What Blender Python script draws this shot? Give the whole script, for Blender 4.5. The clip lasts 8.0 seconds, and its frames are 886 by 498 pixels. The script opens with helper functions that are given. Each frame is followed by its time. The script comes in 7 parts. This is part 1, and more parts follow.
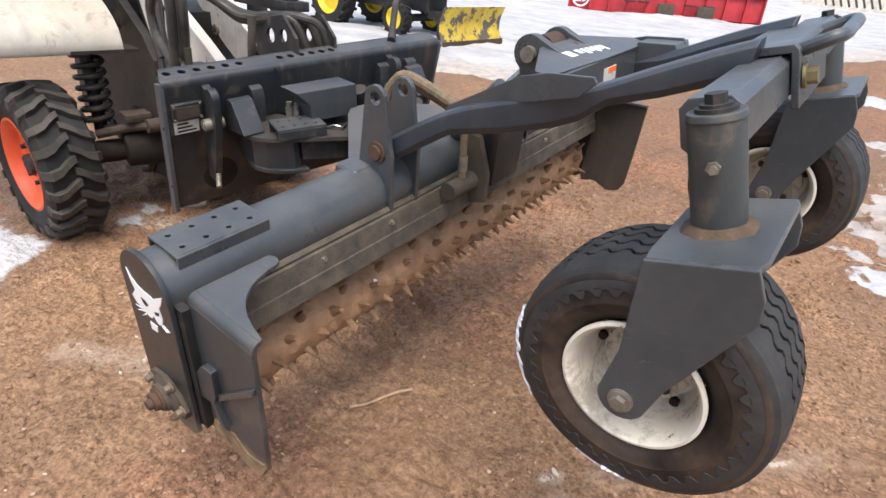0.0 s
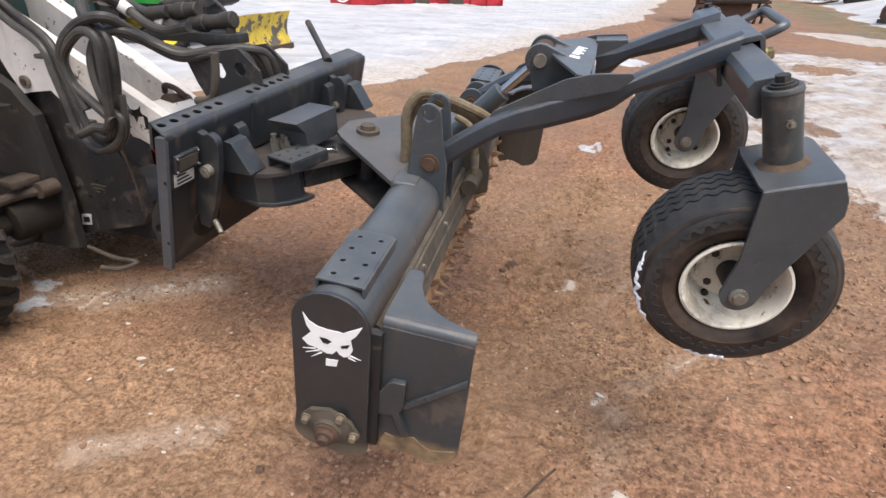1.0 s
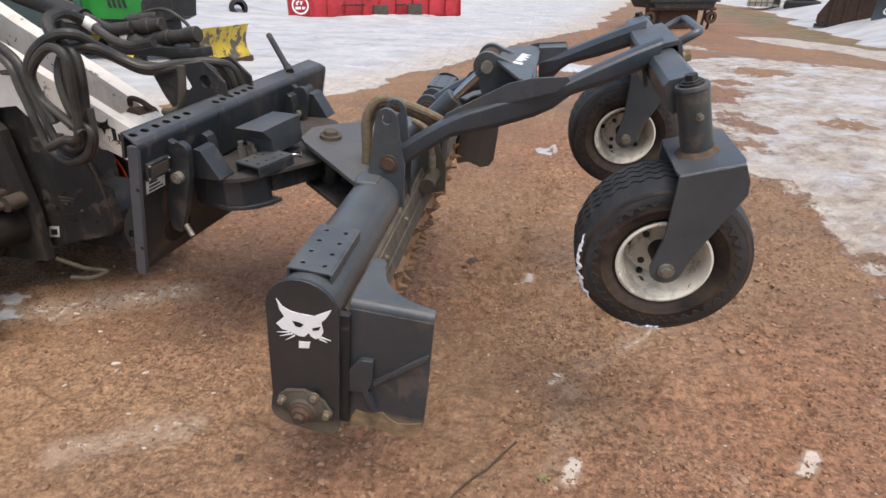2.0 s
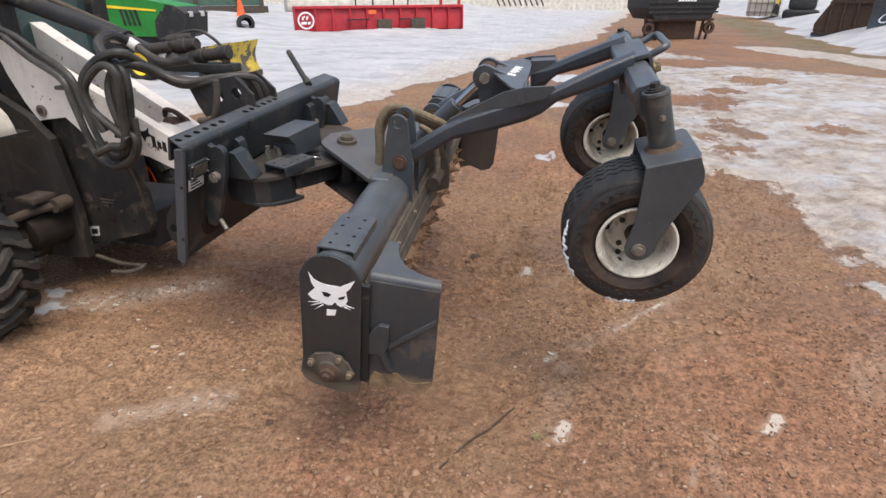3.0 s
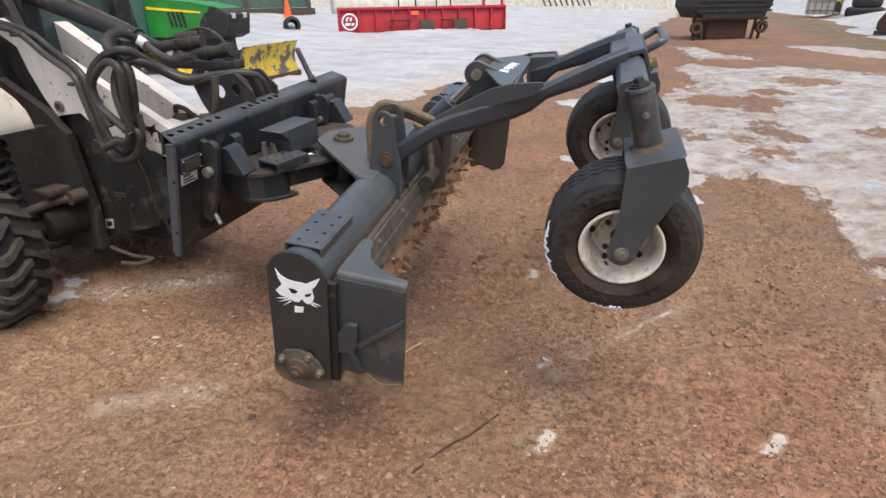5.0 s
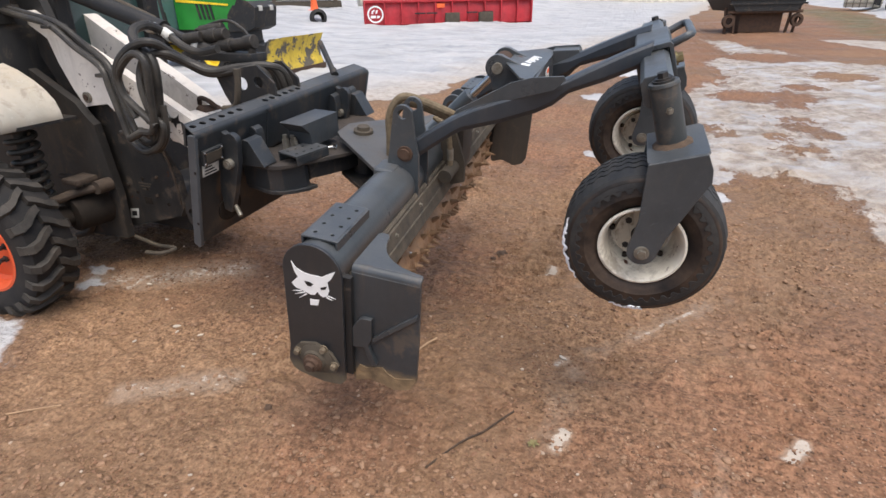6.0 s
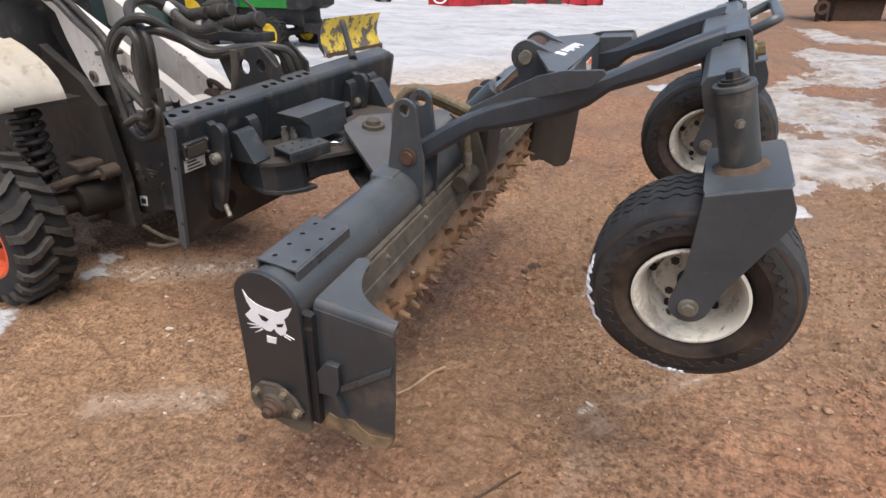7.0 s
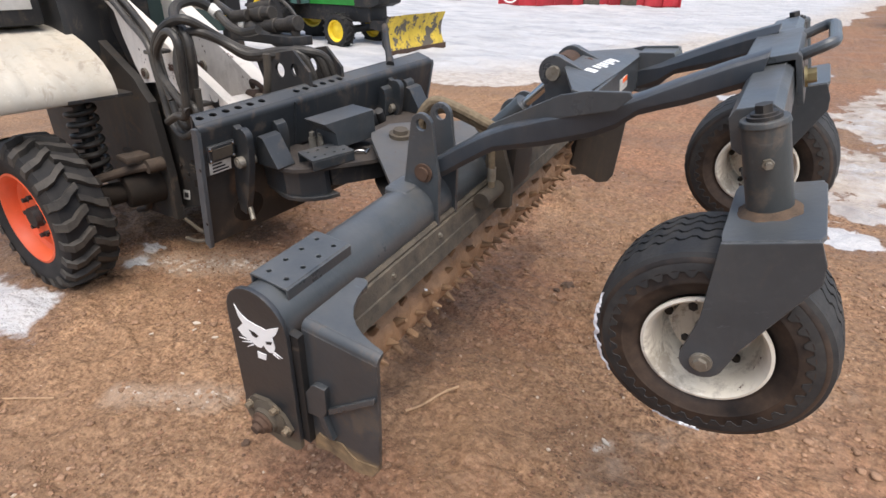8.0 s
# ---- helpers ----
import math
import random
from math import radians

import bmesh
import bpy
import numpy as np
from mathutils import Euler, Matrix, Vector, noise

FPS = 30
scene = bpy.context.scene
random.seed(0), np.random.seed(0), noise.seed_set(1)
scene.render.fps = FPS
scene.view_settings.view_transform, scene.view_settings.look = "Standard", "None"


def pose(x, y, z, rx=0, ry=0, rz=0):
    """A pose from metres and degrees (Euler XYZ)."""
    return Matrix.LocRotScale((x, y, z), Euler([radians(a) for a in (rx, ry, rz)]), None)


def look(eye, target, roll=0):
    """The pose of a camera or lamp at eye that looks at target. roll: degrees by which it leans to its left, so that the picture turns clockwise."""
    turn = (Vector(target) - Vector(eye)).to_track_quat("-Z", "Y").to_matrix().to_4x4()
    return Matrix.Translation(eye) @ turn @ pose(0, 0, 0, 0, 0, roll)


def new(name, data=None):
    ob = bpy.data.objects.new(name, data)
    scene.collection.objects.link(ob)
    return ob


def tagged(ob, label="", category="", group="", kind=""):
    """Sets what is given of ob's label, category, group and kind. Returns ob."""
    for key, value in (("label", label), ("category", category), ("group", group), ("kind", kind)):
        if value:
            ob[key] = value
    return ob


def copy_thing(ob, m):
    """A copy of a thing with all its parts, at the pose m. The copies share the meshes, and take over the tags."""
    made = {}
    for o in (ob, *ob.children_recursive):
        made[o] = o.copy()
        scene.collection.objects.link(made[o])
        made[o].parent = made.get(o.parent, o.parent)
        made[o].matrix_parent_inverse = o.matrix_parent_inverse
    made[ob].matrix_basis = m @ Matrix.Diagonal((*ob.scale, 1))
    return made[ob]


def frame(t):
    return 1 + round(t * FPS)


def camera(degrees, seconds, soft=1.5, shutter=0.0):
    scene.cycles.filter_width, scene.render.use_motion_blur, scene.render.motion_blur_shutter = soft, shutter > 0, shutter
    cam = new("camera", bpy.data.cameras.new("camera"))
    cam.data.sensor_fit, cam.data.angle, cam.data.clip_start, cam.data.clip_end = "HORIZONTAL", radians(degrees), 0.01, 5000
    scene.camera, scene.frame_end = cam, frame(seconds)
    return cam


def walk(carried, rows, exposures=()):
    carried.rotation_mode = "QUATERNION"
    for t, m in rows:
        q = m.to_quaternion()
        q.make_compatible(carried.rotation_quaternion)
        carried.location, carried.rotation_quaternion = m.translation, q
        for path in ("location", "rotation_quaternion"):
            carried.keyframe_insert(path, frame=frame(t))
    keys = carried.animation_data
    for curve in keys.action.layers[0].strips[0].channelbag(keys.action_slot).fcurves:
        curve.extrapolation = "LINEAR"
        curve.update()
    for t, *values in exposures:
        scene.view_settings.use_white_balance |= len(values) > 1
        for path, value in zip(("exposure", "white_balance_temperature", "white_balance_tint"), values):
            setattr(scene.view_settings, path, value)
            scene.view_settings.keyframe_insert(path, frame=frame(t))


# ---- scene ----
cam = camera(77.1, 8.0)
PATH = [
    (0, (0.881, 1.068, 1.305), (-0.154, 2.513, 0.388), 4.4),
    (0.5, (0.633, 0.891, 1.323), (-0.085, 2.518, 0.408), 2.4),
    (1, (0.313, 0.6, 1.356), (-0.092, 2.339, 0.456), 0.9),
    (1.5, (0.256, 0.518, 1.38), (-0.042, 2.287, 0.496), 0.6),
    (1.7, (0.296, 0.514, 1.37), (0.007, 2.285, 0.487), 0.4),
    (2.8, (0.431, 0.238, 1.381), (0.099, 2.029, 0.555), -0.2),
    (3, (0.408, 0.213, 1.404), (0.092, 2.003, 0.568), -0.4),
    (3.5, (0.548, 0.278, 1.383), (0.168, 2.06, 0.558), -0.3),
    (4, (0.592, 0.284, 1.374), (0.168, 2.056, 0.55), -0.4),
    (5.5, (0.597, 0.292, 1.384), (0.107, 2.04, 0.547), -1.1),
    (6, (0.608, 0.306, 1.38), (0.071, 2.035, 0.53), -1.0),
    (6.5, (0.665, 0.414, 1.376), (0.052, 2.104, 0.5), -0.8),
    (7, (0.647, 0.681, 1.348), (-0.07, 2.318, 0.45), -0.5),
    (7.5, (0.686, 0.806, 1.355), (-0.131, 2.389, 0.445), -0.1),
    (8, (0.726, 0.816, 1.376), (-0.173, 2.357, 0.472), 0.2),
]
EXPOSURE = 0.62
walk(cam, [(t, look(eye, target, roll)) for t, eye, target, roll in PATH], exposures=[(0.0, EXPOSURE + 0.44), (0.7, EXPOSURE + 0.42), (1.7, EXPOSURE + 0.10), (2.9, EXPOSURE + 0.07), (6.5, EXPOSURE + 0.05), (7.5, EXPOSURE + 0.24), (8.0, EXPOSURE + 0.24)])

# ---- world, sun, exposure ----
world = bpy.data.worlds.new("overcast")
scene.world = world
world.use_nodes = True
wn = world.node_tree
sky = wn.nodes.new("ShaderNodeTexSky")
sky.sky_type = "NISHITA"
sky.sun_disc = False
sky.sun_elevation = radians(68)
sky.sun_rotation = radians(140)
sky.air_density = 1.0
sky.dust_density = 4.0
grey = wn.nodes.new("ShaderNodeHueSaturation")   # thin high cloud takes most of the blue out of the sky
grey.inputs["Saturation"].default_value = 0.88
wn.links.new(sky.outputs[0], grey.inputs["Color"])
wn.links.new(grey.outputs[0], wn.nodes["Background"].inputs[0])
wn.nodes["Background"].inputs[1].default_value = 0.15
sun = new("sun", bpy.data.lights.new("sun", "SUN"))
sun.data.energy = 1.35
sun.data.angle = radians(40)
sun.data.color = (1.0, 0.97, 0.92)
sun.matrix_world = look((5.2, -6.2, 20.0), (0.0, 0.0, 0.0))


# ---- material helpers ----
class Nodes:
    """A short way to write node trees."""

    def __init__(self, name):
        self.mat = bpy.data.materials.new(name)
        self.mat.use_nodes = True
        self.tree = self.mat.node_tree
        self.bsdf = self.tree.nodes["Principled BSDF"]
        self.geo = self.tree.nodes.new("ShaderNodeNewGeometry")
        self.tc = self.tree.nodes.new("ShaderNodeTexCoord")
        self.pos = self.tc.outputs["Object"]

    def put(self, socket, value):
        if isinstance(value, bpy.types.NodeSocket):
            self.tree.links.new(value, socket)
        elif isinstance(value, tuple) and len(value) == 3 and socket.type == "RGBA":
            socket.default_value = (*value, 1)
        else:
            socket.default_value = value

    def noise(self, scale, detail=6, rough=0.6, vec=None, dist=0.0):
        n = self.tree.nodes.new("ShaderNodeTexNoise")
        self.put(n.inputs["Vector"], vec or self.pos)
        n.inputs["Scale"].default_value = scale
        n.inputs["Detail"].default_value = detail
        n.inputs["Roughness"].default_value = rough
        n.inputs["Distortion"].default_value = dist
        return n.outputs["Fac"]

    def voronoi(self, scale, feature="F1", vec=None, out="Distance"):
        n = self.tree.nodes.new("ShaderNodeTexVoronoi")
        n.feature = feature
        self.put(n.inputs["Vector"], vec or self.pos)
        n.inputs["Scale"].default_value = scale
        return n.outputs[out]

    def ramp(self, fac, *stops):
        n = self.tree.nodes.new("ShaderNodeValToRGB")
        el = n.color_ramp.elements
        while len(el) < len(stops):
            el.new(0.5)
        for e, (p, c) in zip(el, stops):
            e.position = p
            e.color = (*c, 1) if isinstance(c, tuple) else (c, c, c, 1)
        self.put(n.inputs[0], fac)
        return n.outputs[0]

    def mix(self, fac, a, b, kind="MIX"):
        n = self.tree.nodes.new("ShaderNodeMix")
        n.data_type = "RGBA"
        n.blend_type = kind
        self.put(n.inputs[0], fac)
        self.put(n.inputs[6], a)
        self.put(n.inputs[7], b)
        return n.outputs[2]

    def math(self, op, a, b=0.0, clamp=False):
        n = self.tree.nodes.new("ShaderNodeMath")
        n.operation = op
        n.use_clamp = clamp
        self.put(n.inputs[0], a)
        self.put(n.inputs[1], b)
        return n.outputs[0]

    def up(self):
        n = self.tree.nodes.new("ShaderNodeSeparateXYZ")
        self.put(n.inputs[0], self.geo.outputs["Normal"])
        return n.outputs[2]

    def axis(self, k, vec=None):
        n = self.tree.nodes.new("ShaderNodeSeparateXYZ")
        self.put(n.inputs[0], vec or self.pos)
        return n.outputs[k]

    def stretch(self, x, y, z):
        n = self.tree.nodes.new("ShaderNodeMapping")
        self.put(n.inputs[0], self.pos)
        n.inputs["Scale"].default_value = (x, y, z)
        return n.outputs[0]

    def bump(self, height, strength=0.3, distance=0.01, normal=None):
        n = self.tree.nodes.new("ShaderNodeBump")
        n.inputs["Strength"].default_value = strength
        n.inputs["Distance"].default_value = distance
        self.put(n.inputs["Height"], height)
        if normal is not None:
            self.put(n.inputs["Normal"], normal)
        return n.outputs[0]

    def attr(self, name):
        n = self.tree.nodes.new("ShaderNodeAttribute")
        n.attribute_name = name
        return n.outputs["Fac"]

    def done(self, color, rough=0.5, metal=0.0, normal=None, spec=0.5):
        self.put(self.bsdf.inputs["Base Color"], color)
        self.put(self.bsdf.inputs["Roughness"], rough)
        self.put(self.bsdf.inputs["Metallic"], metal)
        self.bsdf.inputs["Specular IOR Level"].default_value = spec
        if normal is not None:
            self.put(self.bsdf.inputs["Normal"], normal)
        return self.mat


def painted(name, base, dust=(0.16, 0.12, 0.09), dusty=0.35, rough=0.34, chips=0.0, chip=(0.12, 0.05, 0.025), mud=None, mud_top=-9.0, mud_soft=0.1, edge=0.0, blotch=0.0, chip_size=16.0):
    """Paint on steel: slight tone changes, a film on faces that look up (settled dust, on slate also painted sky
    sheen), chips to rust, and mud below a height.
    """
    n = Nodes(name)
    tone = n.ramp(n.noise(3.0, 5), (0.3, tuple(c * 0.75 for c in base)), (0.7, tuple(min(1, c * 1.25) for c in base)))
    fine = n.noise(90.0, 4)
    speck = n.ramp(n.noise(38.0, 6, 0.7), (0.52, 0.0), (0.72, 1.0))
    film = n.math("MULTIPLY", n.ramp(n.up(), (0.30, 0.12), (1.0, 1.0)), n.ramp(n.noise(6.0, 7, 0.65), (0.3, 0.1), (0.75, 1.0)))
    film = n.math("MULTIPLY", n.math("ADD", film, n.math("MULTIPLY", speck, 0.25)), dusty, True)
    col = n.mix(film, tone, dust)
    streak = n.ramp(n.noise(9.0, 6, 0.7, n.stretch(1, 1, 0.12)), (0.5, 0.0), (0.8, 1.0))
    col = n.mix(n.math("MULTIPLY", streak, dusty * 0.35), col, dust)
    scuff = n.ramp(n.noise(60.0, 3, 0.5, n.stretch(0.25, 1.0, 0.9), 1.5), (0.66, 0.0), (0.70, 1.0))
    scuff = n.math("MULTIPLY", scuff, n.ramp(n.noise(5.0, 3), (0.45, 0.0), (0.62, 1.0)))
    col = n.mix(n.math("MULTIPLY", scuff, 0.35 if dusty > 0.15 else 0.0), col, tuple(min(1.0, c * 2.6 + 0.02) for c in base))
    gloss = n.math("ADD", rough, n.math("ADD", n.math("MULTIPLY", film, 0.5), n.math("MULTIPLY", n.noise(7.0, 4), 0.16)))
    if chips:
        hole = n.ramp(n.noise(chip_size, 8, 0.72), (0.68 - chips, 0.0), (0.70 - chips, 1.0))
        col = n.mix(hole, col, n.mix(fine, chip, tuple(c * 0.35 for c in chip)))
        gloss = n.math("ADD", gloss, n.math("MULTIPLY", hole, 0.3), True)
    normal = None
    if edge:
        soft = n.tree.nodes.new("ShaderNodeBevel")
        soft.samples = 4
        soft.inputs["Radius"].default_value = 0.004
        dot = n.tree.nodes.new("ShaderNodeVectorMath")
        dot.operation = "DOT_PRODUCT"
        n.put(dot.inputs[0], soft.outputs[0])
        n.put(dot.inputs[1], n.geo.outputs["Normal"])
        rub = n.math("MULTIPLY", n.ramp(dot.outputs["Value"], (0.80, 1.0), (0.97, 0.0)), n.ramp(n.noise(24.0, 6, 0.7), (0.40, 0.0), (0.62, 1.0)))
        col = n.mix(n.math("MULTIPLY", rub, edge), col, (0.17, 0.165, 0.155))
        normal = soft.outputs[0]
    if blotch:
        # splashes of dried soil with hard edges, and thin runs below them
        spl = n.ramp(n.noise(7.0, 9, 0.72, None, 0.6), (0.54, 0.0), (0.62, 1.0))
        run = n.ramp(n.noise(26.0, 5, 0.7, n.stretch(1, 1, 0.10)), (0.52, 0.0), (0.64, 1.0))
        run = n.math("MULTIPLY", run, n.ramp(n.noise(3.0, 4), (0.42, 0.0), (0.60, 0.8)))
        col = n.mix(n.math("MULTIPLY", n.math("MAXIMUM", spl, run), blotch), col, n.mix(fine, (0.17, 0.125, 0.085), (0.09, 0.066, 0.047)))
        gloss = n.math("ADD", gloss, n.math("MULTIPLY", n.math("MAXIMUM", spl, run), 0.35 * blotch), True)
    if mud is not None:
        low = n.math("DIVIDE", n.math("SUBTRACT", n.math("ADD", mud_top, n.math("MULTIPLY", n.noise(11.0, 6, 0.6), mud_soft)), n.axis(2)), mud_soft * 0.25, True)
        col = n.mix(low, col, n.mix(n.noise(30.0, 6), mud, tuple(c * 0.5 for c in mud)))
        gloss = n.math("ADD", gloss, n.math("MULTIPLY", low, 0.4), True)
    return n.done(col, gloss, 0.0, n.bump(n.math("ADD", fine, n.math("MULTIPLY", n.noise(14.0), 2.0)), 0.12, 0.004, normal), 0.6 if edge else 0.5)


def rough_stuff(name, a, b, scale=8.0, rough=0.85, metal=0.0, bump=0.5, depth=0.006, spec=0.3):
    n = Nodes(name)
    f = n.noise(scale, 8, 0.65)
    g = n.noise(scale * 9, 5, 0.6)
    col = n.mix(n.ramp(f, (0.35, 0.0), (0.68, 1.0)), a, b)
    col = n.mix(n.math("MULTIPLY", g, 0.5), col, tuple(c * 0.6 for c in a))
    return n.done(col, rough, metal, n.bump(n.math("ADD", f, n.math("MULTIPLY", g, 0.4)), bump, depth), spec)


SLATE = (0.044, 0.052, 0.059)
# grey of the film on upward faces: dust, and the sky's sheen painted in
GREY_DUST_SHEEN = (0.155, 0.148, 0.136)
m_slate = painted("slate_paint", SLATE, GREY_DUST_SHEEN, 0.38, 0.20, 0.016, edge=0.9, blotch=0.14)
# darker slate for the arms: shade of their upright faces put into the colour
m_arm = painted("slate_arm_paint_shaded", (0.021, 0.028, 0.037), GREY_DUST_SHEEN, 0.26, 0.24, 0.012, edge=0.5, blotch=0.10)
m_chassis = painted("dusty_chassis", (0.019, 0.018, 0.017), (0.112, 0.096, 0.080), 0.45, 0.50, 0.02, blotch=0.55)
m_swing = painted("slate_plate_dusty", (0.050, 0.053, 0.055), (0.150, 0.132, 0.112), 0.55, 0.30, 0.01, edge=0.8, blotch=0.25)
# shield and end plate: slate darkened as upright faces in shade, plus real mud
m_slate_mud = painted("slate_paint_muddy_shaded", (0.033, 0.039, 0.045), GREY_DUST_SHEEN, 0.24, 0.30, 0.015, mud=(0.20, 0.14, 0.08), mud_top=-0.055, mud_soft=0.10, edge=0.8, blotch=0.45)
m_plate = painted("slate_plate_shaded", (0.023, 0.0255, 0.029), GREY_DUST_SHEEN, 0.12, 0.26, 0.0, mud=(0.15, 0.12, 0.08), mud_top=-0.085, mud_soft=0.10, edge=0.6, blotch=0.15)
m_mount = painted("mount_paint", (0.021, 0.025, 0.029), (0.10, 0.085, 0.068), 0.20, 0.32, 0.02, edge=0.7, blotch=0.45)
m_black = painted("black_paint", (0.010, 0.0105, 0.0115), (0.088, 0.078, 0.068), 0.26, 0.50, 0.015, blotch=0.42)
m_grime = rough_stuff("grimy_steel", (0.105, 0.085, 0.062), (0.045, 0.040, 0.034), 9.0)
m_skirt = rough_stuff("caked_skirt", (0.135, 0.112, 0.084), (0.036, 0.034, 0.032), 14.0, bump=0.8, depth=0.008)
m_tooth = rough_stuff("muddy_tooth", (0.30, 0.185, 0.105), (0.115, 0.074, 0.048), 18.0, rough=0.75, bump=0.6)
m_coupler = rough_stuff("greasy_coupler", (0.040, 0.036, 0.032), (0.085, 0.072, 0.058), 26.0, rough=0.5, metal=0.3)
m_rust = rough_stuff("rusty_steel", (0.10, 0.058, 0.038), (0.050, 0.036, 0.028), 9.0)
m_drum = rough_stuff("wet_muddy_drum", (0.42, 0.250, 0.140), (0.19, 0.115, 0.070), 9.0, rough=0.45, bump=0.9, depth=0.012)
m_bolt = rough_stuff("dull_zinc", (0.30, 0.28, 0.24), (0.15, 0.125, 0.09), 30.0, rough=0.5, metal=0.5, bump=0.2)
m_chrome = rough_stuff("bright_steel", (0.55, 0.55, 0.55), (0.42, 0.42, 0.42), 20.0, rough=0.25, metal=1.0, bump=0.05)
m_white = painted("white_paint", (0.70, 0.655, 0.600), dust=(0.36, 0.29, 0.22), dusty=0.4, rough=0.45, chips=0.060, chip=(0.10, 0.045, 0.03), blotch=0.20, chip_size=9.0)
m_fender = painted("cream_plastic", (0.47, 0.445, 0.385), dust=(0.34, 0.23, 0.12), dusty=0.5, rough=0.4, blotch=0.35)
m_rim = painted("cream_rim", (0.72, 0.68, 0.58), dust=(0.30, 0.22, 0.13), dusty=0.6, rough=0.5, chips=0.05, blotch=0.55)
m_orange = painted("orange_rim", (0.70, 0.10, 0.03), dust=(0.35, 0.12, 0.05), dusty=0.3, rough=0.4)
m_rubber = rough_stuff("worn_rubber", (0.014, 0.014, 0.015), (0.034, 0.030, 0.027), 12.0, rough=0.7, bump=0.3, depth=0.002)
# rubber taken down to near black: the shade inside the tread grooves
m_groove_shade = rough_stuff("groove_shade", (0.006, 0.006, 0.006), (0.012, 0.010, 0.009), 20.0, rough=0.9)
m_tread = rough_stuff("dusty_rubber", (0.022, 0.023, 0.025), (0.056, 0.052, 0.047), 10.0, rough=0.62, bump=0.4, depth=0.003)
m_wall_rub = rough_stuff("muddy_sidewall", (0.014, 0.011, 0.010), (0.095, 0.064, 0.045), 8.0, rough=0.60, bump=0.3, depth=0.003)
m_lug = rough_stuff("dusty_lug_rubber", (0.030, 0.028, 0.026), (0.085, 0.074, 0.062), 9.0, rough=0.62, bump=0.4, depth=0.003)
m_hose = rough_stuff("black_hose", (0.024, 0.023, 0.022), (0.085, 0.075, 0.062), 9.0, rough=0.42, bump=0.2, depth=0.002)
m_sleeve = rough_stuff("braided_sleeve", (0.23, 0.18, 0.115), (0.12, 0.09, 0.058), 60.0, rough=0.9, bump=0.8, depth=0.003)
m_decal = rough_stuff("white_decal", (0.92, 0.92, 0.91), (0.86, 0.86, 0.84), 5.0, rough=0.5, bump=0.0)
m_ink = rough_stuff("black_decal", (0.015, 0.015, 0.015), (0.03, 0.03, 0.03), 20.0, rough=0.5, bump=0.0)
m_label = rough_stuff("worn_label", (0.70, 0.70, 0.66), (0.42, 0.40, 0.36), 25.0, rough=0.6, bump=0.0)
m_red = painted("red_paint", (0.42, 0.015, 0.025), dust=(0.5, 0.35, 0.35), dusty=0.2, rough=0.4)
m_green = painted("green_paint", (0.015, 0.20, 0.025), dusty=0.1, rough=0.35)
m_yellow = painted("yellow_paint", (0.58, 0.41, 0.035), dusty=0.3, rough=0.5, chips=0.17, chip=(0.16, 0.14, 0.11), chip_size=4.0, blotch=0.35)
m_cone = painted("orange_plastic", (0.85, 0.13, 0.03), dusty=0.1, rough=0.5)


def snow_material():
    n = Nodes("snow")
    f = n.noise(3.0, 8, 0.6)
    col = n.ramp(f, (0.3, (0.70, 0.72, 0.76)), (0.65, (0.86, 0.87, 0.89)))
    return n.done(col, 0.6, 0.0, n.bump(n.math("ADD", f, n.math("MULTIPLY", n.noise(40.0), 0.3)), 0.5, 0.04), 0.3)


m_snow = snow_material()


# ---- mesh helpers ----
def part(name, bm, material, parent=None, label="", smooth=35):
    """Links a bmesh as one mesh object under a thing or a part."""
    me = bpy.data.meshes.new(name)
    bmesh.ops.recalc_face_normals(bm, faces=bm.faces)
    bm.to_mesh(me)
    bm.free()
    me.materials.append(material)
    if smooth:
        me.shade_smooth()
        me.set_sharp_from_angle(angle=radians(smooth))
    ob = new(name, me)
    if parent is not None:
        ob.parent = parent
    if label:
        ob["label"] = label
    return ob


def root(name, m, label, category, group="", kind=""):
    ob = new(name)
    ob.matrix_world = m
    return tagged(ob, label, category, group, kind)


def axes(o, x, y, z):
    return Matrix(((x[0], y[0], z[0], o[0]), (x[1], y[1], z[1], o[1]), (x[2], y[2], z[2], o[2]), (0, 0, 0, 1)))


def fresh():
    return bmesh.new()


def bevel(bm, w, faces=None, seg=2, angle=30):
    edges = [e for e in bm.edges if len(e.link_faces) == 2 and e.calc_face_angle(0) > radians(angle)]
    bmesh.ops.bevel(bm, geom=edges, offset=w, segments=seg, profile=0.6, affect="EDGES", clamp_overlap=True)
    return bm


def box(bm, lo, hi, m=None):
    c = [(a + b) / 2 for a, b in zip(lo, hi)]
    s = [abs(b - a) for a, b in zip(lo, hi)]
    t = Matrix.Translation(c) @ Matrix.Diagonal((*s, 1))
    bmesh.ops.create_cube(bm, size=1.0, matrix=(m @ t) if m else t)
    return bm


def cyl(bm, p0, p1, r0, r1=None, seg=24, caps=True):
    p0, p1 = Vector(p0), Vector(p1)
    d = p1 - p0
    q = d.to_track_quat("Z", "Y").to_matrix().to_4x4()
    bmesh.ops.create_cone(bm, cap_ends=caps, segments=seg, radius1=r0, radius2=r0 if r1 is None else r1, depth=d.length, matrix=Matrix.Translation((p0 + p1) / 2) @ q)
    return bm


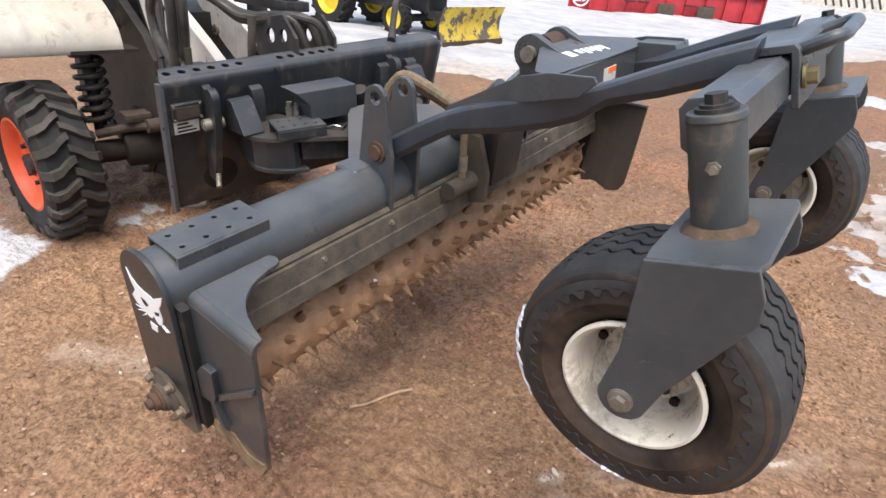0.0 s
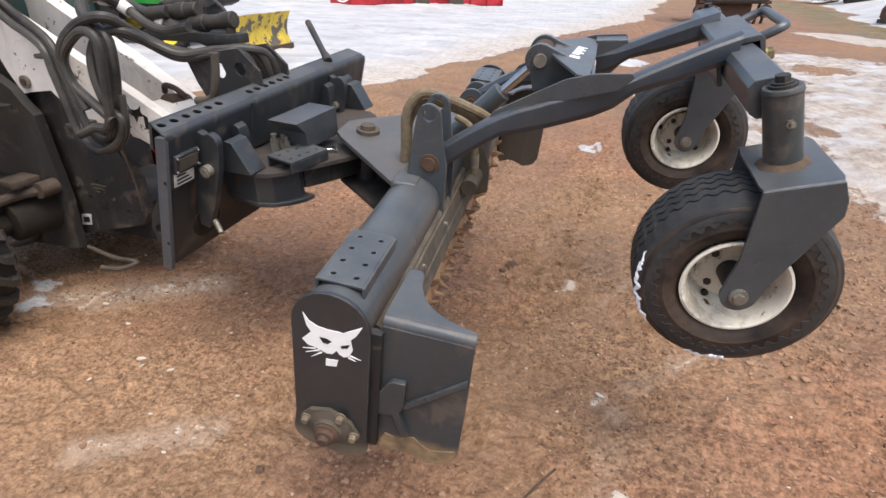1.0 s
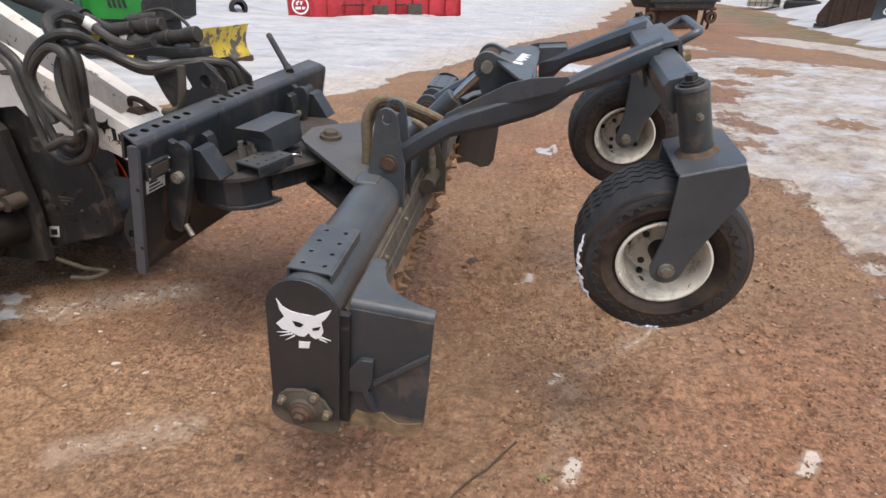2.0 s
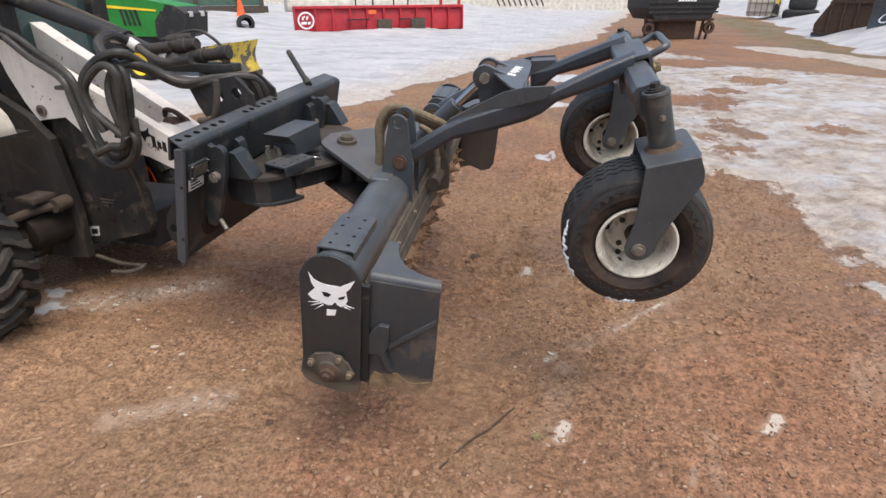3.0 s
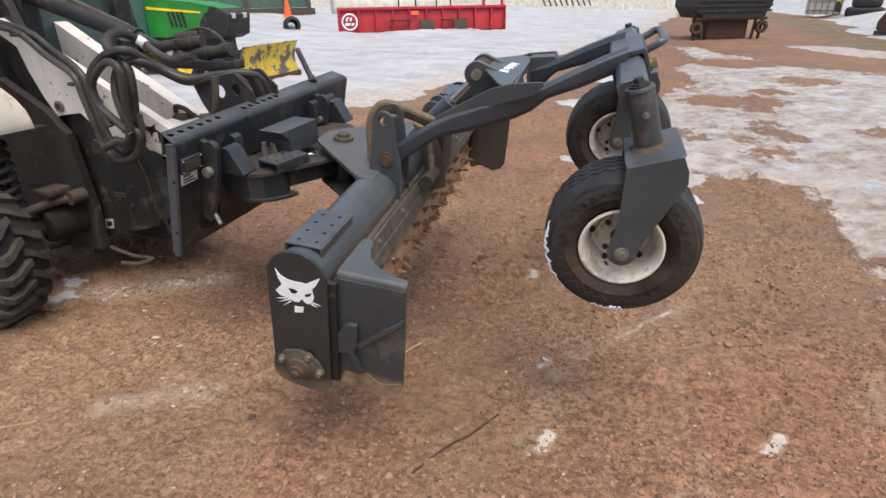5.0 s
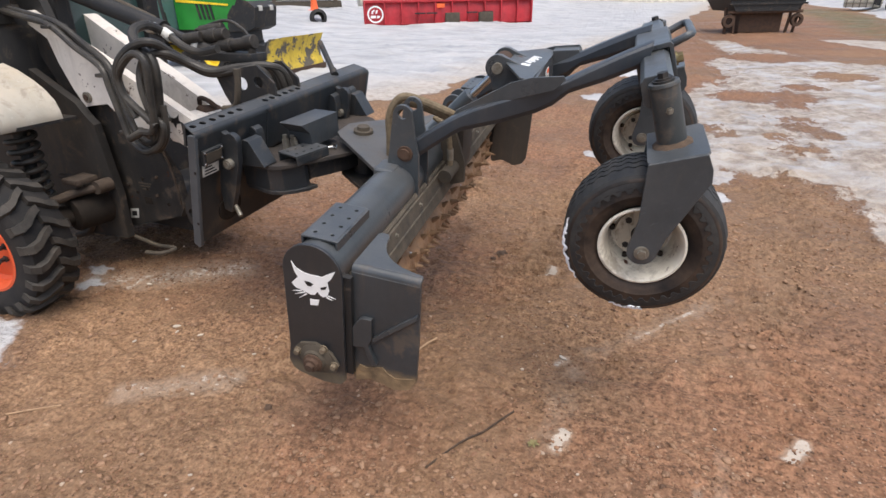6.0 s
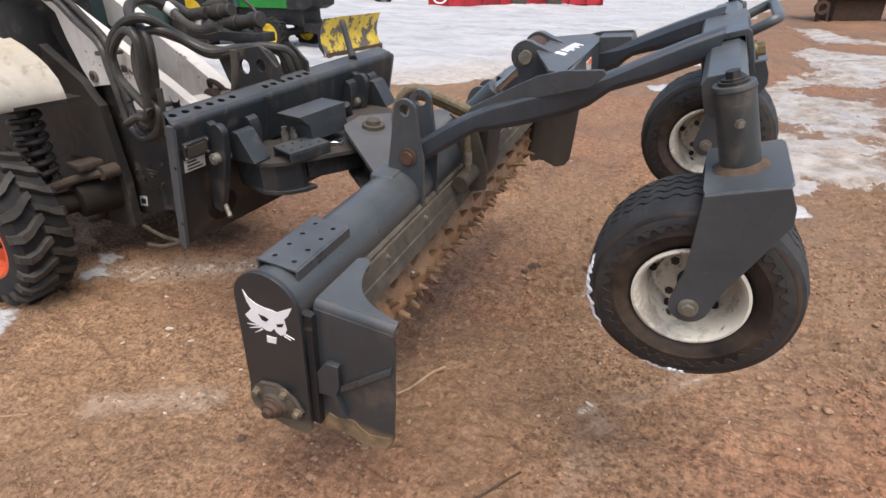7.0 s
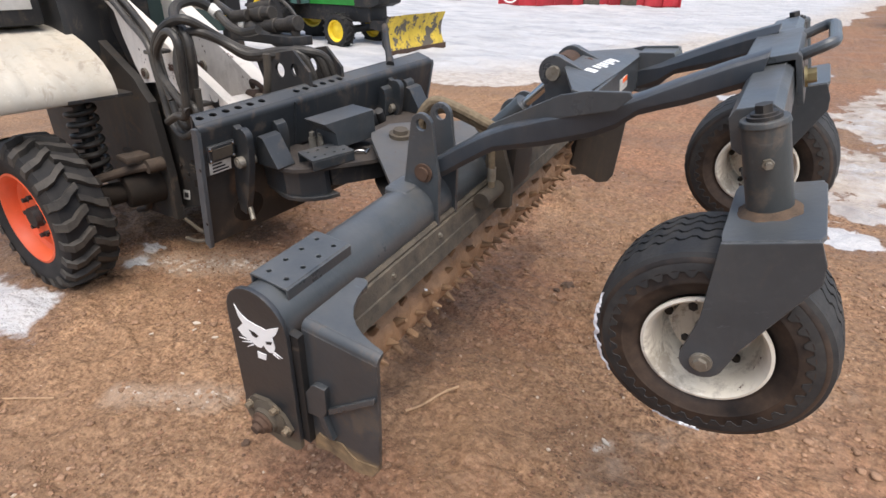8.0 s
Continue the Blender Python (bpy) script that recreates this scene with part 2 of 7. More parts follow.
def prism(bm, pts, lo, hi, m):
    """A polygon in the x-y plane of m, thick from lo to hi along its z."""
    a = [bm.verts.new(m @ Vector((x, y, lo))) for x, y in pts]
    b = [bm.verts.new(m @ Vector((x, y, hi))) for x, y in pts]
    bm.faces.new(a[::-1])
    bm.faces.new(b)
    for i in range(len(pts)):
        j = (i + 1) % len(pts)
        bm.faces.new((a[i], a[j], b[j], b[i]))
    return bm


def holed(bm, outer, holes, lo, hi, m):
    """A flat plate with round holes (x, y, r) cut through it."""
    part_bm = bmesh.new()
    loops = [outer] + [[(x + r * math.cos(a * math.tau / 12), y + r * math.sin(a * math.tau / 12)) for a in range(12)] for x, y, r in holes]
    edges = []
    for loop in loops:
        vs = [part_bm.verts.new((x, y, lo)) for x, y in loop]
        edges += [part_bm.edges.new((vs[i], vs[(i + 1) % len(vs)])) for i in range(len(vs))]
    bmesh.ops.triangle_fill(part_bm, use_beauty=True, edges=edges)
    got = bmesh.ops.extrude_face_region(part_bm, geom=part_bm.faces[:])
    for v in got["geom"]:
        if isinstance(v, bmesh.types.BMVert):
            v.co.z = hi
    bmesh.ops.transform(part_bm, matrix=m, verts=part_bm.verts)
    me = bpy.data.meshes.new("tmp")
    bmesh.ops.recalc_face_normals(part_bm, faces=part_bm.faces)
    part_bm.to_mesh(me)
    part_bm.free()
    bm.from_mesh(me)
    bpy.data.meshes.remove(me)
    return bm


def smooth_line(pts, steps=6):
    """Catmull-Rom through the points."""
    p = [Vector(a) for a in pts]
    p = [p[0] * 2 - p[1]] + p + [p[-1] * 2 - p[-2]]
    out = []
    for i in range(1, len(p) - 2):
        for k in range(steps):
            t = k / steps
            out.append(0.5 * ((2 * p[i]) + (p[i + 1] - p[i - 1]) * t + (2 * p[i - 1] - 5 * p[i] + 4 * p[i + 1] - p[i + 2]) * t * t + (3 * p[i] - p[i - 1] - 3 * p[i + 1] + p[i + 2]) * t ** 3))
    return out + [p[-2]]


def sweep(bm, pts, section, roll=None):
    """Sweeps a closed section (list of (u, v) or one radius) along a line of points."""
    pts = [Vector(p) for p in pts]
    if not isinstance(section, (list, tuple)):
        section = [(section * math.cos(a * math.tau / 10), section * math.sin(a * math.tau / 10)) for a in range(10)]
    up = Vector(roll) if roll else Vector((0.13, 0.21, 0.97))
    rings = []
    for i, p in enumerate(pts):
        d = (pts[min(i + 1, len(pts) - 1)] - pts[max(i - 1, 0)]).normalized()
        side = d.cross(up)
        side = side.normalized() if side.length > 1e-4 else Vector((1, 0, 0))
        top = side.cross(d).normalized()
        if not roll:
            up = top
        rings.append([bm.verts.new(p + side * u + top * v) for u, v in section])
    n = len(section)
    for a, b in zip(rings, rings[1:]):
        for k in range(n):
            bm.faces.new((a[k], a[(k + 1) % n], b[(k + 1) % n], b[k]))
    bm.faces.new(rings[0][::-1])
    bm.faces.new(rings[-1])
    return bm


def hose(bm, pts, r, steps=6):
    return sweep(bm, smooth_line(pts, steps), r)


def lathe(bm, profile, m, seg=48, closed=True):
    """Turns a profile of (radius, height) round the z axis of m."""
    rings = []
    for r, h in profile:
        rings.append([bm.verts.new(m @ Vector((r * math.cos(a * math.tau / seg), r * math.sin(a * math.tau / seg), h))) for a in range(seg)])
    pairs = list(zip(rings, rings[1:])) + ([(rings[-1], rings[0])] if closed else [])
    for a, b in pairs:
        for k in range(seg):
            bm.faces.new((a[k], a[(k + 1) % seg], b[(k + 1) % seg], b[k]))
    return bm


def hexbolt(bm, p, d, r, h):
    p, d = Vector(p), Vector(d).normalized()
    cyl(bm, p, p + d * h * 0.25, r * 1.45, seg=20)
    cyl(bm, p + d * h * 0.25, p + d * h, r, seg=6)
    return bm


XY = Matrix.Identity(4)
XZ = Matrix(((1, 0, 0, 0), (0, 0, -1, 0), (0, 1, 0, 0), (0, 0, 0, 1)))   # x, y of the drawing go to x, z; thickness runs along -y
YZ = Matrix(((0, 0, 1, 0), (1, 0, 0, 0), (0, 1, 0, 0), (0, 0, 0, 1)))    # x, y of the drawing go to y, z; thickness runs along x


def xz(y):
    return Matrix.Translation((0, y, 0)) @ XZ


# ---- ground ----
SNOW_BACK = [(-60, 6.0), (-5.5, 5.8), (-4.2, 6.4), (-3.4, 7.4), (-2.5, 7.6), (-2.0, 8.6), (-1.4, 10.1), (-0.8, 12.3), (0.5, 16.4), (1.9, 20.7), (3.0, 27.0), (9, 60), (9, 140), (-60, 140)]
SNOW_SIDE = [(3.1, 17.2), (3.7, 14.7), (4.1, 12.9), (4.9, 12.4), (5.9, 11.6), (9.5, 8.5), (9.5, 2.0), (3.2, 2.0), (2.16, 2.6), (2.12, 2.95), (2.30, 3.75), (2.42, 4.3), (2.36, 4.92), (1.95, 5.16), (1.50, 5.30), (1.20, 5.6), (1.22, 6.1), (1.40, 7.5), (1.75, 9.0), (2.2, 10.6), (2.4, 12.5), (3.0, 14.0), (2.6, 17.5)]
SNOW_STRIP = [(5.8, 17.5), (6.3, 15.0), (7.0, 12.6), (14, 9.5), (14, 12.0), (8.0, 14.4), (6.6, 17.3)]
SNOW_FAR = [(7.9, 15.5), (16, 10), (60, 8), (60, 140), (14.5, 140), (12.1, 37.5), (11.6, 33.0), (9.7, 25.5), (8.4, 19.3)]
VERGE = [(9.2, 37.0), (10.8, 38.0), (10.6, 30.0), (9.2, 22.0), (8.1, 16.0), (7.3, 13.0), (6.6, 13.3), (6.8, 16.5), (7.1, 20.7), (8.2, 28.0)]
SNOW_SHED = [(-2.35, 1.75), (-1.95, 1.85), (-1.72, 1.72), (-1.62, 1.55), (-1.8, 1.45), (-2.4, 1.45)]
BARE = [(1.62, 6.5, 0.32), (1.46, 7.2, 0.12), (2.9, 8.6, 0.40), (3.85, 10.9, 0.55), (2.55, 7.3, 0.32), (2.63, 6.5, 0.25), (2.2, 6.4, 0.25), (3.2, 9.7, 0.25), (2.7, 8.2, 0.45), (2.5, 6.8, 0.35), (2.2, 8.6, 0.5), (3.4, 13.4, 0.9), (2.3, 6.0, 0.3), (3.6, 7.0, 0.35), (4.2, 4.0, 0.5), (-2.7, 7.2, 0.22)]
SCRAPS = [(-1.90, 2.2, 0.06), (-2.02, 2.36, 0.06), (1.28, 4.45, 0.16), (1.38, 4.95, 0.20), (1.15, 5.15, 0.12), (0.95, 5.2, 0.14), (1.1, 4.7, 0.10), (0.45, 5.4, 0.10), (0.46, 8.2, 0.3), (1.2, 7.9, 0.25), (0.9, 10.7, 0.5), (-0.2, 9.2, 0.3)]


FROST = [(-1.05, 1.56, -0.72, 1.74, 0.08, 0.60), (0.80, 2.46, 0.97, 2.64, 0.014, 0.80), (0.98, 2.66, 1.06, 2.74, 0.013, 1.0), (0.62, 2.28, 1.18, 2.88, 0.075, 0.36), (0.540, 1.73, 0.565, 1.79, 0.026, 1.3), (1.26, 1.87, 1.32, 1.96, 0.024, 1.5), (0.50, 2.19, 0.53, 2.22, 0.025, 0.9), (0.95, 1.60, 0.97, 1.66, 0.018, 0.7), (0.50, 1.75, 0.56, 2.15, 0.09, 0.34), (1.02, 1.55, 1.06, 1.85, 0.05, 0.28), (0.33, 2.90, 0.39, 2.97, 0.024, 1.3), (0.52, 2.85, 0.75, 3.25, 0.03, 0.4), (-1.9, 2.25, -1.3, 2.55, 0.14, 0.7), (1.7, 2.2, 2.1, 2.6, 0.15, 0.3)]
REDDISH = [(-0.15, 1.62, 0.30), (1.25, 1.95, 0.45), (1.5, 1.4, 0.4), (-1.0, 3.2, 0.8), (-0.3, 2.9, 0.4), (2.0, 9.0, 1.5), (2.0, 14.0, 2.5), (4.5, 17.5, 3.0), (6.5, 24.0, 4.0), (0.2, 5.6, 1.0), (-0.6, 7.2, 0.9), (0.9, 1.45, 0.5), (1.9, 2.3, 0.7)]


def lattice(seed, n=256):
    return np.random.RandomState(seed).rand(n, n)


def value_noise(x, y, scale, seed):
    """Smooth noise in 0..1 on arrays."""
    g = lattice(seed)
    u, v = x / scale, y / scale
    i, j = np.floor(u).astype(int), np.floor(v).astype(int)
    a, b = u - i, v - j
    a, b = a * a * (3 - 2 * a), b * b * (3 - 2 * b)
    i, j, i2, j2 = i % 256, j % 256, (i + 1) % 256, (j + 1) % 256
    return (g[i, j] * (1 - a) + g[i2, j] * a) * (1 - b) + (g[i, j2] * (1 - a) + g[i2, j2] * a) * b


def fractal(x, y, scale, seed, octaves=4, gain=0.5):
    total, amp, out = 0.0, 1.0, 0.0
    for k in range(octaves):
        out = out + amp * value_noise(x + 17.3 * k, y - 9.1 * k, scale / 2 ** k, seed + k)
        total += amp
        amp *= gain
    return out / total


def inside(x, y, poly):
    """Signed distance to a polygon, positive inside."""
    best = np.full(x.shape, 1e9)
    odd = np.zeros(x.shape, bool)
    for (ax, ay), (bx, by) in zip(poly, poly[1:] + poly[:1]):
        ex, ey = bx - ax, by - ay
        t = np.clip(((x - ax) * ex + (y - ay) * ey) / (ex * ex + ey * ey), 0, 1)
        best = np.minimum(best, np.hypot(x - ax - t * ex, y - ay - t * ey))
        with np.errstate(divide="ignore", invalid="ignore"):
            cross = ((ay > y) != (by > y)) & (x < (bx - ax) * (y - ay) / (by - ay + 1e-12) + ax)
        odd ^= cross
    return np.where(odd, best, -best)


def snow_depth(x, y):
    """How far inside the snow cover a place lies, in metres, with a ragged edge."""
    wob = (fractal(x, y, 1.6, 5, 5) - 0.5)
    d = np.maximum.reduce([inside(x, y, SNOW_BACK) + wob * 1.2, np.minimum(inside(x, y, SNOW_SIDE) * 0.55 + 0.10 + (fractal(x, y, 0.9, 25, 6, 0.66) - 0.50) * 2.0, inside(x, y, SNOW_SIDE) + 0.10 + wob * 0.35), inside(x, y, SNOW_STRIP) + wob * 1.2, inside(x, y, SNOW_FAR) + wob * 2.0, inside(x, y, SNOW_SHED) + wob * 0.35])
    for bx, by, r in BARE:
        d = np.minimum(d, (np.hypot(x - bx, y - by) - r) * 0.8 + wob * 0.7)
    for sx, sy, r in SCRAPS:
        d = np.maximum(d, (r - np.hypot(x - sx, (y - sy))) * 2.0 + (fractal(x, y, 0.07, 31, 3) - 0.55) * 0.35 - 0.03)
    return d


def steps(lo, hi, fine_lo, fine_hi, fine, grow):
    out = list(np.arange(fine_lo, fine_hi, fine))
    s, v = fine, fine_lo
    while v > lo:
        s *= grow
        v -= s
        out.insert(0, v)
    s, v = fine, out[-1]
    while v < hi:
        s *= grow
        v += s
        out.append(v)
    return np.array(out)


def ground_height(x, y):
    h = (fractal(x, y, 0.9, 11, 4) - 0.5) * 0.040 + (fractal(x, y, 0.16, 21, 4, 0.6) - 0.5) * 0.030
    # crumbly zones of trodden soil between smoother, packed ones
    crumbly = np.clip(fractal(x, y, 0.55, 29, 4) * 3.0 - 1.05, 0.12, 1.0)
    h = h + crumbly * (0.045 * np.clip(fractal(x, y, 0.075, 27, 3, 0.6) - 0.52, 0, 1) + 0.060 * np.clip(fractal(x + 3.1, y, 0.040, 28, 2) - 0.55, 0, 1))
    ridge = 1 - np.abs(2 * fractal(x * 0.45 + y * 0.9, y * 0.35 - x * 0.5, 0.22, 33, 3) - 1)
    h = h + 0.022 * np.clip(ridge - 0.72, 0, 1) / 0.28
    near = np.exp(-((x - 0.3) ** 2 + (y - 2.2) ** 2) / 8.0)
    h = h * (1.0 - 0.25 * near)
    # churned lugs of tyre tracks behind the drum
    for cx, lean, wide, sharp in ((0.30, 0.10, 0.20, 58), (0.72, 0.16, 0.16, 70), (-0.45, 0.02, 0.22, 52), (1.45, 0.25, 0.18, 64)):
        off = x - cx - lean * (y - 3)
        band = np.exp(-(off / wide) ** 4) * np.clip((y - 1.70) / 0.25, 0, 1) * np.clip((6.5 - y) / 1.2, 0, 1)
        wave = np.sin(y * sharp + 10 * np.abs(off) + 8.0 * fractal(x, y, 0.22, 77, 3))
        h = h + band * (0.046 * np.clip(wave, -0.3, 1) * np.clip(fractal(x, y, 0.28, 78, 3) * 2.6 - 0.9, 0, 1) - 0.004)
    d = snow_depth(x, y)
    cover = np.clip(d / 0.25, 0, 1)
    h = h + cover * (0.012 + 0.05 * fractal(x, y, 0.8, 41, 4) * np.clip(d / 1.5, 0, 1) + 0.055 * np.clip(fractal(x, y, 0.26, 43, 3, 0.6) - 0.50, 0, 1) * (np.abs(y - 8) < 9))
    field = np.clip(inside(x, y, SNOW_BACK) / 0.8, 0, 1)
    rut = fractal((x * 0.93 - y * 0.36) * 0.28, (x * 0.36 + y * 0.93) * 1.5, 0.85, 45, 4, 0.6)
    h = h + field * (0.13 * (rut - 0.5) + 0.05 * (fractal(x, y, 0.30, 47, 3) - 0.5))
    k = np.clip(((x + 10.0) * 7.0 + (y - 20.2) * 3.4) / (7.0 ** 2 + 3.4 ** 2), 0, 1)
    off = np.hypot(x + 10.0 - 7.0 * k, y - 20.2 - 3.4 * k)
    bank = np.clip((inside(x, y, SNOW_BACK) - 6.0) / 5.0, 0, 1) * (1 - np.exp(-(off / 5.0) ** 2))
    h = h + bank * (0.15 + 0.9 * fractal(x, y, 5.0, 51, 4) ** 2)
    h = h + (0.02 + 0.26 * fractal(x, y, 1.5, 55, 3) ** 1.5) * np.exp(-(off / 0.7) ** 2)
    bank = np.clip((inside(x, y, SNOW_FAR) - 0.3) / 2.5, 0, 1)
    return h + bank * (0.25 + 0.9 * fractal(x, y, 4.0, 61, 4) ** 1.5), d


def ground_material():
    n = Nodes("gritty_red_earth_and_snow")
    broad = n.noise(0.8, 5, 0.6)
    mid = n.noise(9.0, 5, 0.60)
    crumb = n.noise(34.0, 4, 0.58)
    fine = n.noise(85.0, 3, 0.55)
    cells = n.tree.nodes.new("ShaderNodeTexVoronoi")
    n.put(cells.inputs["Vector"], n.pos)
    cells.inputs["Scale"].default_value = 95.0
    sep = n.tree.nodes.new("ShaderNodeSeparateColor")
    n.put(sep.inputs[0], cells.outputs["Color"])
    gritd = cells.outputs["Distance"]
    # packed mud, nearly even in tone, and loose gritty soil
    packed = n.ramp(mid, (0.34, (0.275, 0.162, 0.092)), (0.50, (0.330, 0.200, 0.115)), (0.66, (0.395, 0.248, 0.148)))
    packed = n.mix(0.45, packed, n.mix(0.5, n.ramp(fine, (0.38, (0.090, 0.052, 0.030)), (0.62, (0.560, 0.370, 0.230))), n.ramp(crumb, (0.40, (0.150, 0.088, 0.050)), (0.60, (0.500, 0.325, 0.200)))))
    loose = n.mix(0.55, n.ramp(crumb, (0.38, (0.150, 0.083, 0.046)), (0.50, (0.360, 0.214, 0.120)), (0.61, (0.620, 0.405, 0.245))), n.ramp(fine, (0.38, (0.090, 0.050, 0.028)), (0.62, (0.660, 0.440, 0.275))))
    earth = n.mix(n.ramp(n.noise(1.7, 6, 0.68), (0.40, 0.25), (0.58, 1.0)), packed, loose)
    earth = n.mix(n.ramp(broad, (0.40, 0.0), (0.64, 0.55)), earth, n.mix(0.5, packed, (0.250, 0.158, 0.096)))
    red = n.ramp(n.math("ADD", n.attr("redness"), n.math("MULTIPLY", n.noise(3.0, 6, 0.65), 0.9)), (0.50, 0.0), (0.76, 1.0))
    earth = n.mix(n.math("MULTIPLY", red, 0.36), earth, n.ramp(crumb, (0.38, (0.150, 0.056, 0.034)), (0.62, (0.480, 0.205, 0.130))))
    tone = n.ramp(sep.outputs[0], (0.0, (0.030, 0.018, 0.012)), (0.28, (0.14, 0.072, 0.04)), (0.62, (0.42, 0.225, 0.125)), (0.90, (0.56, 0.31, 0.19)), (1.0, (0.74, 0.60, 0.44)))
    some = n.math("MULTIPLY", n.ramp(gritd, (0.25, 1.0), (0.55, 0.0)), n.ramp(sep.outputs[1], (0.45, 0.0), (0.60, 0.75)))
    some = n.math("MULTIPLY", some, n.ramp(n.noise(2.6, 5, 0.6), (0.40, 0.35), (0.60, 1.0)))
    earth = n.mix(some, earth, tone)
    damp = n.ramp(n.noise(0.8, 5, 0.60), (0.42, 0.0), (0.62, 1.0))
    earth = n.mix(n.math("MULTIPLY", damp, 0.55), earth, n.ramp(crumb, (0.36, (0.160, 0.098, 0.058)), (0.64, (0.285, 0.182, 0.112))))
    # long faint smears left by dragging and wheels, and frost rubbed into the soil
    smear = n.ramp(n.noise(2.2, 6, 0.6, n.stretch(2.6, 0.45, 1.0)), (0.54, 0.0), (0.70, 1.0))
    earth = n.mix(n.math("MULTIPLY", smear, 0.25), earth, (0.52, 0.36, 0.24))
    frost = n.attr("frost")
    haze = n.math("ADD", frost, n.math("MULTIPLY", n.math("SUBTRACT", n.noise(9.0, 6, 0.65, n.stretch(1.0, 0.5, 1.0)), 0.5), 1.1))
    earth = n.mix(n.math("MULTIPLY", n.ramp(haze, (0.16, 0.0), (0.62, 0.50)), n.ramp(frost, (0.04, 0.0), (0.25, 1.0))), earth, (0.56, 0.46, 0.37))
    rime = n.math("ADD", frost, n.math("MULTIPLY", n.math("SUBTRACT", n.noise(26.0, 6, 0.74), 0.5), 2.8))
    earth = n.mix(n.math("MULTIPLY", n.ramp(rime, (0.74, 0.0), (0.92, 0.85)), n.ramp(frost, (0.20, 0.0), (0.45, 1.0))), earth, (0.72, 0.68, 0.62))
    earth = n.mix(1.0, earth, (0.625, 0.585, 0.545), "MULTIPLY")
    d = n.attr("snow")
    soil = n.attr("soil")
    ragged = n.math("ADD", d, n.math("MULTIPLY", n.math("SUBTRACT", n.noise(6.0, 7, 0.68, n.stretch(1, 0.7, 1)), 0.5), n.math("ADD", 0.35, n.math("MULTIPLY", soil, 0.45))))
    snowy = n.ramp(ragged, (0.45, 0.0), (0.49, 1.0))
    slush = n.ramp(ragged, (0.34, 0.0), (0.50, 1.0))
    # packed white, bluish ruts, and a tan glaze of ice where the cover runs out
    rut = n.noise(1.5, 6, 0.62, n.stretch(0.5, 1.3, 1))
    white = n.ramp(rut, (0.34, (0.30, 0.305, 0.32)), (0.50, (0.40, 0.40, 0.408)), (0.66, (0.475, 0.47, 0.468)))
    dirty = n.ramp(n.noise(2.2, 7, 0.65, n.stretch(0.6, 1.1, 1)), (0.46, 0.0), (0.70, 1.0))
    white = n.mix(n.math("MULTIPLY", dirty, n.math("ADD", 0.25, n.math("MULTIPLY", soil, 0.55))), white, (0.33, 0.275, 0.225))
    glaze = n.math("MULTIPLY", n.ramp(n.math("ADD", n.attr("deep"), n.math("MULTIPLY", n.math("SUBTRACT", n.noise(1.1, 6, 0.65, n.stretch(0.5, 1.2, 1)), 0.5), 0.7)), (0.10, 1.0), (0.45, 0.0)), 0.75)
    white = n.mix(glaze, white, n.ramp(mid, (0.36, (0.30, 0.235, 0.175)), (0.60, (0.47, 0.41, 0.345))))
    blot = n.ramp(n.noise(1.5, 8, 0.70), (0.46, 1.0), (0.62, 0.0))
    white = n.mix(n.math("MULTIPLY", soil, n.math("MULTIPLY", blot, 0.85)), white, n.ramp(n.noise(5.0, 7, 0.7), (0.38, (0.165, 0.115, 0.080)), (0.52, (0.31, 0.255, 0.20)), (0.64, (0.42, 0.375, 0.32))))
    col = n.mix(n.math("MULTIPLY", slush, 0.5), earth, (0.10, 0.06, 0.045))
    turf = n.math("MULTIPLY", n.attr("grass"), n.ramp(n.noise(1.3, 7, 0.65), (0.38, 0.2), (0.55, 1.0)))
    col = n.mix(turf, col, n.ramp(n.noise(7.0, 6, 0.7), (0.36, (0.055, 0.048, 0.022)), (0.64, (0.19, 0.155, 0.075))))
    col = n.mix(snowy, col, white)
    clod = n.math("MULTIPLY", n.math("SUBTRACT", 0.6, n.voronoi(30.0, vec=n.stretch(1.0, 1.35, 1.0))), n.ramp(n.noise(2.2, 5, 0.6), (0.38, 0.25), (0.62, 1.0)))
    h = n.math("ADD", n.math("ADD", n.math("MULTIPLY", clod, 0.9), n.math("MULTIPLY", n.math("SUBTRACT", 0.6, gritd), 0.16)), n.math("ADD", n.math("MULTIPLY", mid, 0.6), n.math("MULTIPLY", crumb, 0.9)))
    rough = n.mix(snowy, n.mix(n.math("MULTIPLY", slush, 0.8), n.mix(damp, (0.82, 0.82, 0.82), (0.55, 0.55, 0.55)), (0.42, 0.42, 0.42)), n.mix(glaze, (0.65, 0.65, 0.65), (0.52, 0.52, 0.52)))
    return n.done(col, rough, 0.0, n.bump(h, 1.0, 0.011), 0.30)


m_ground = ground_material()


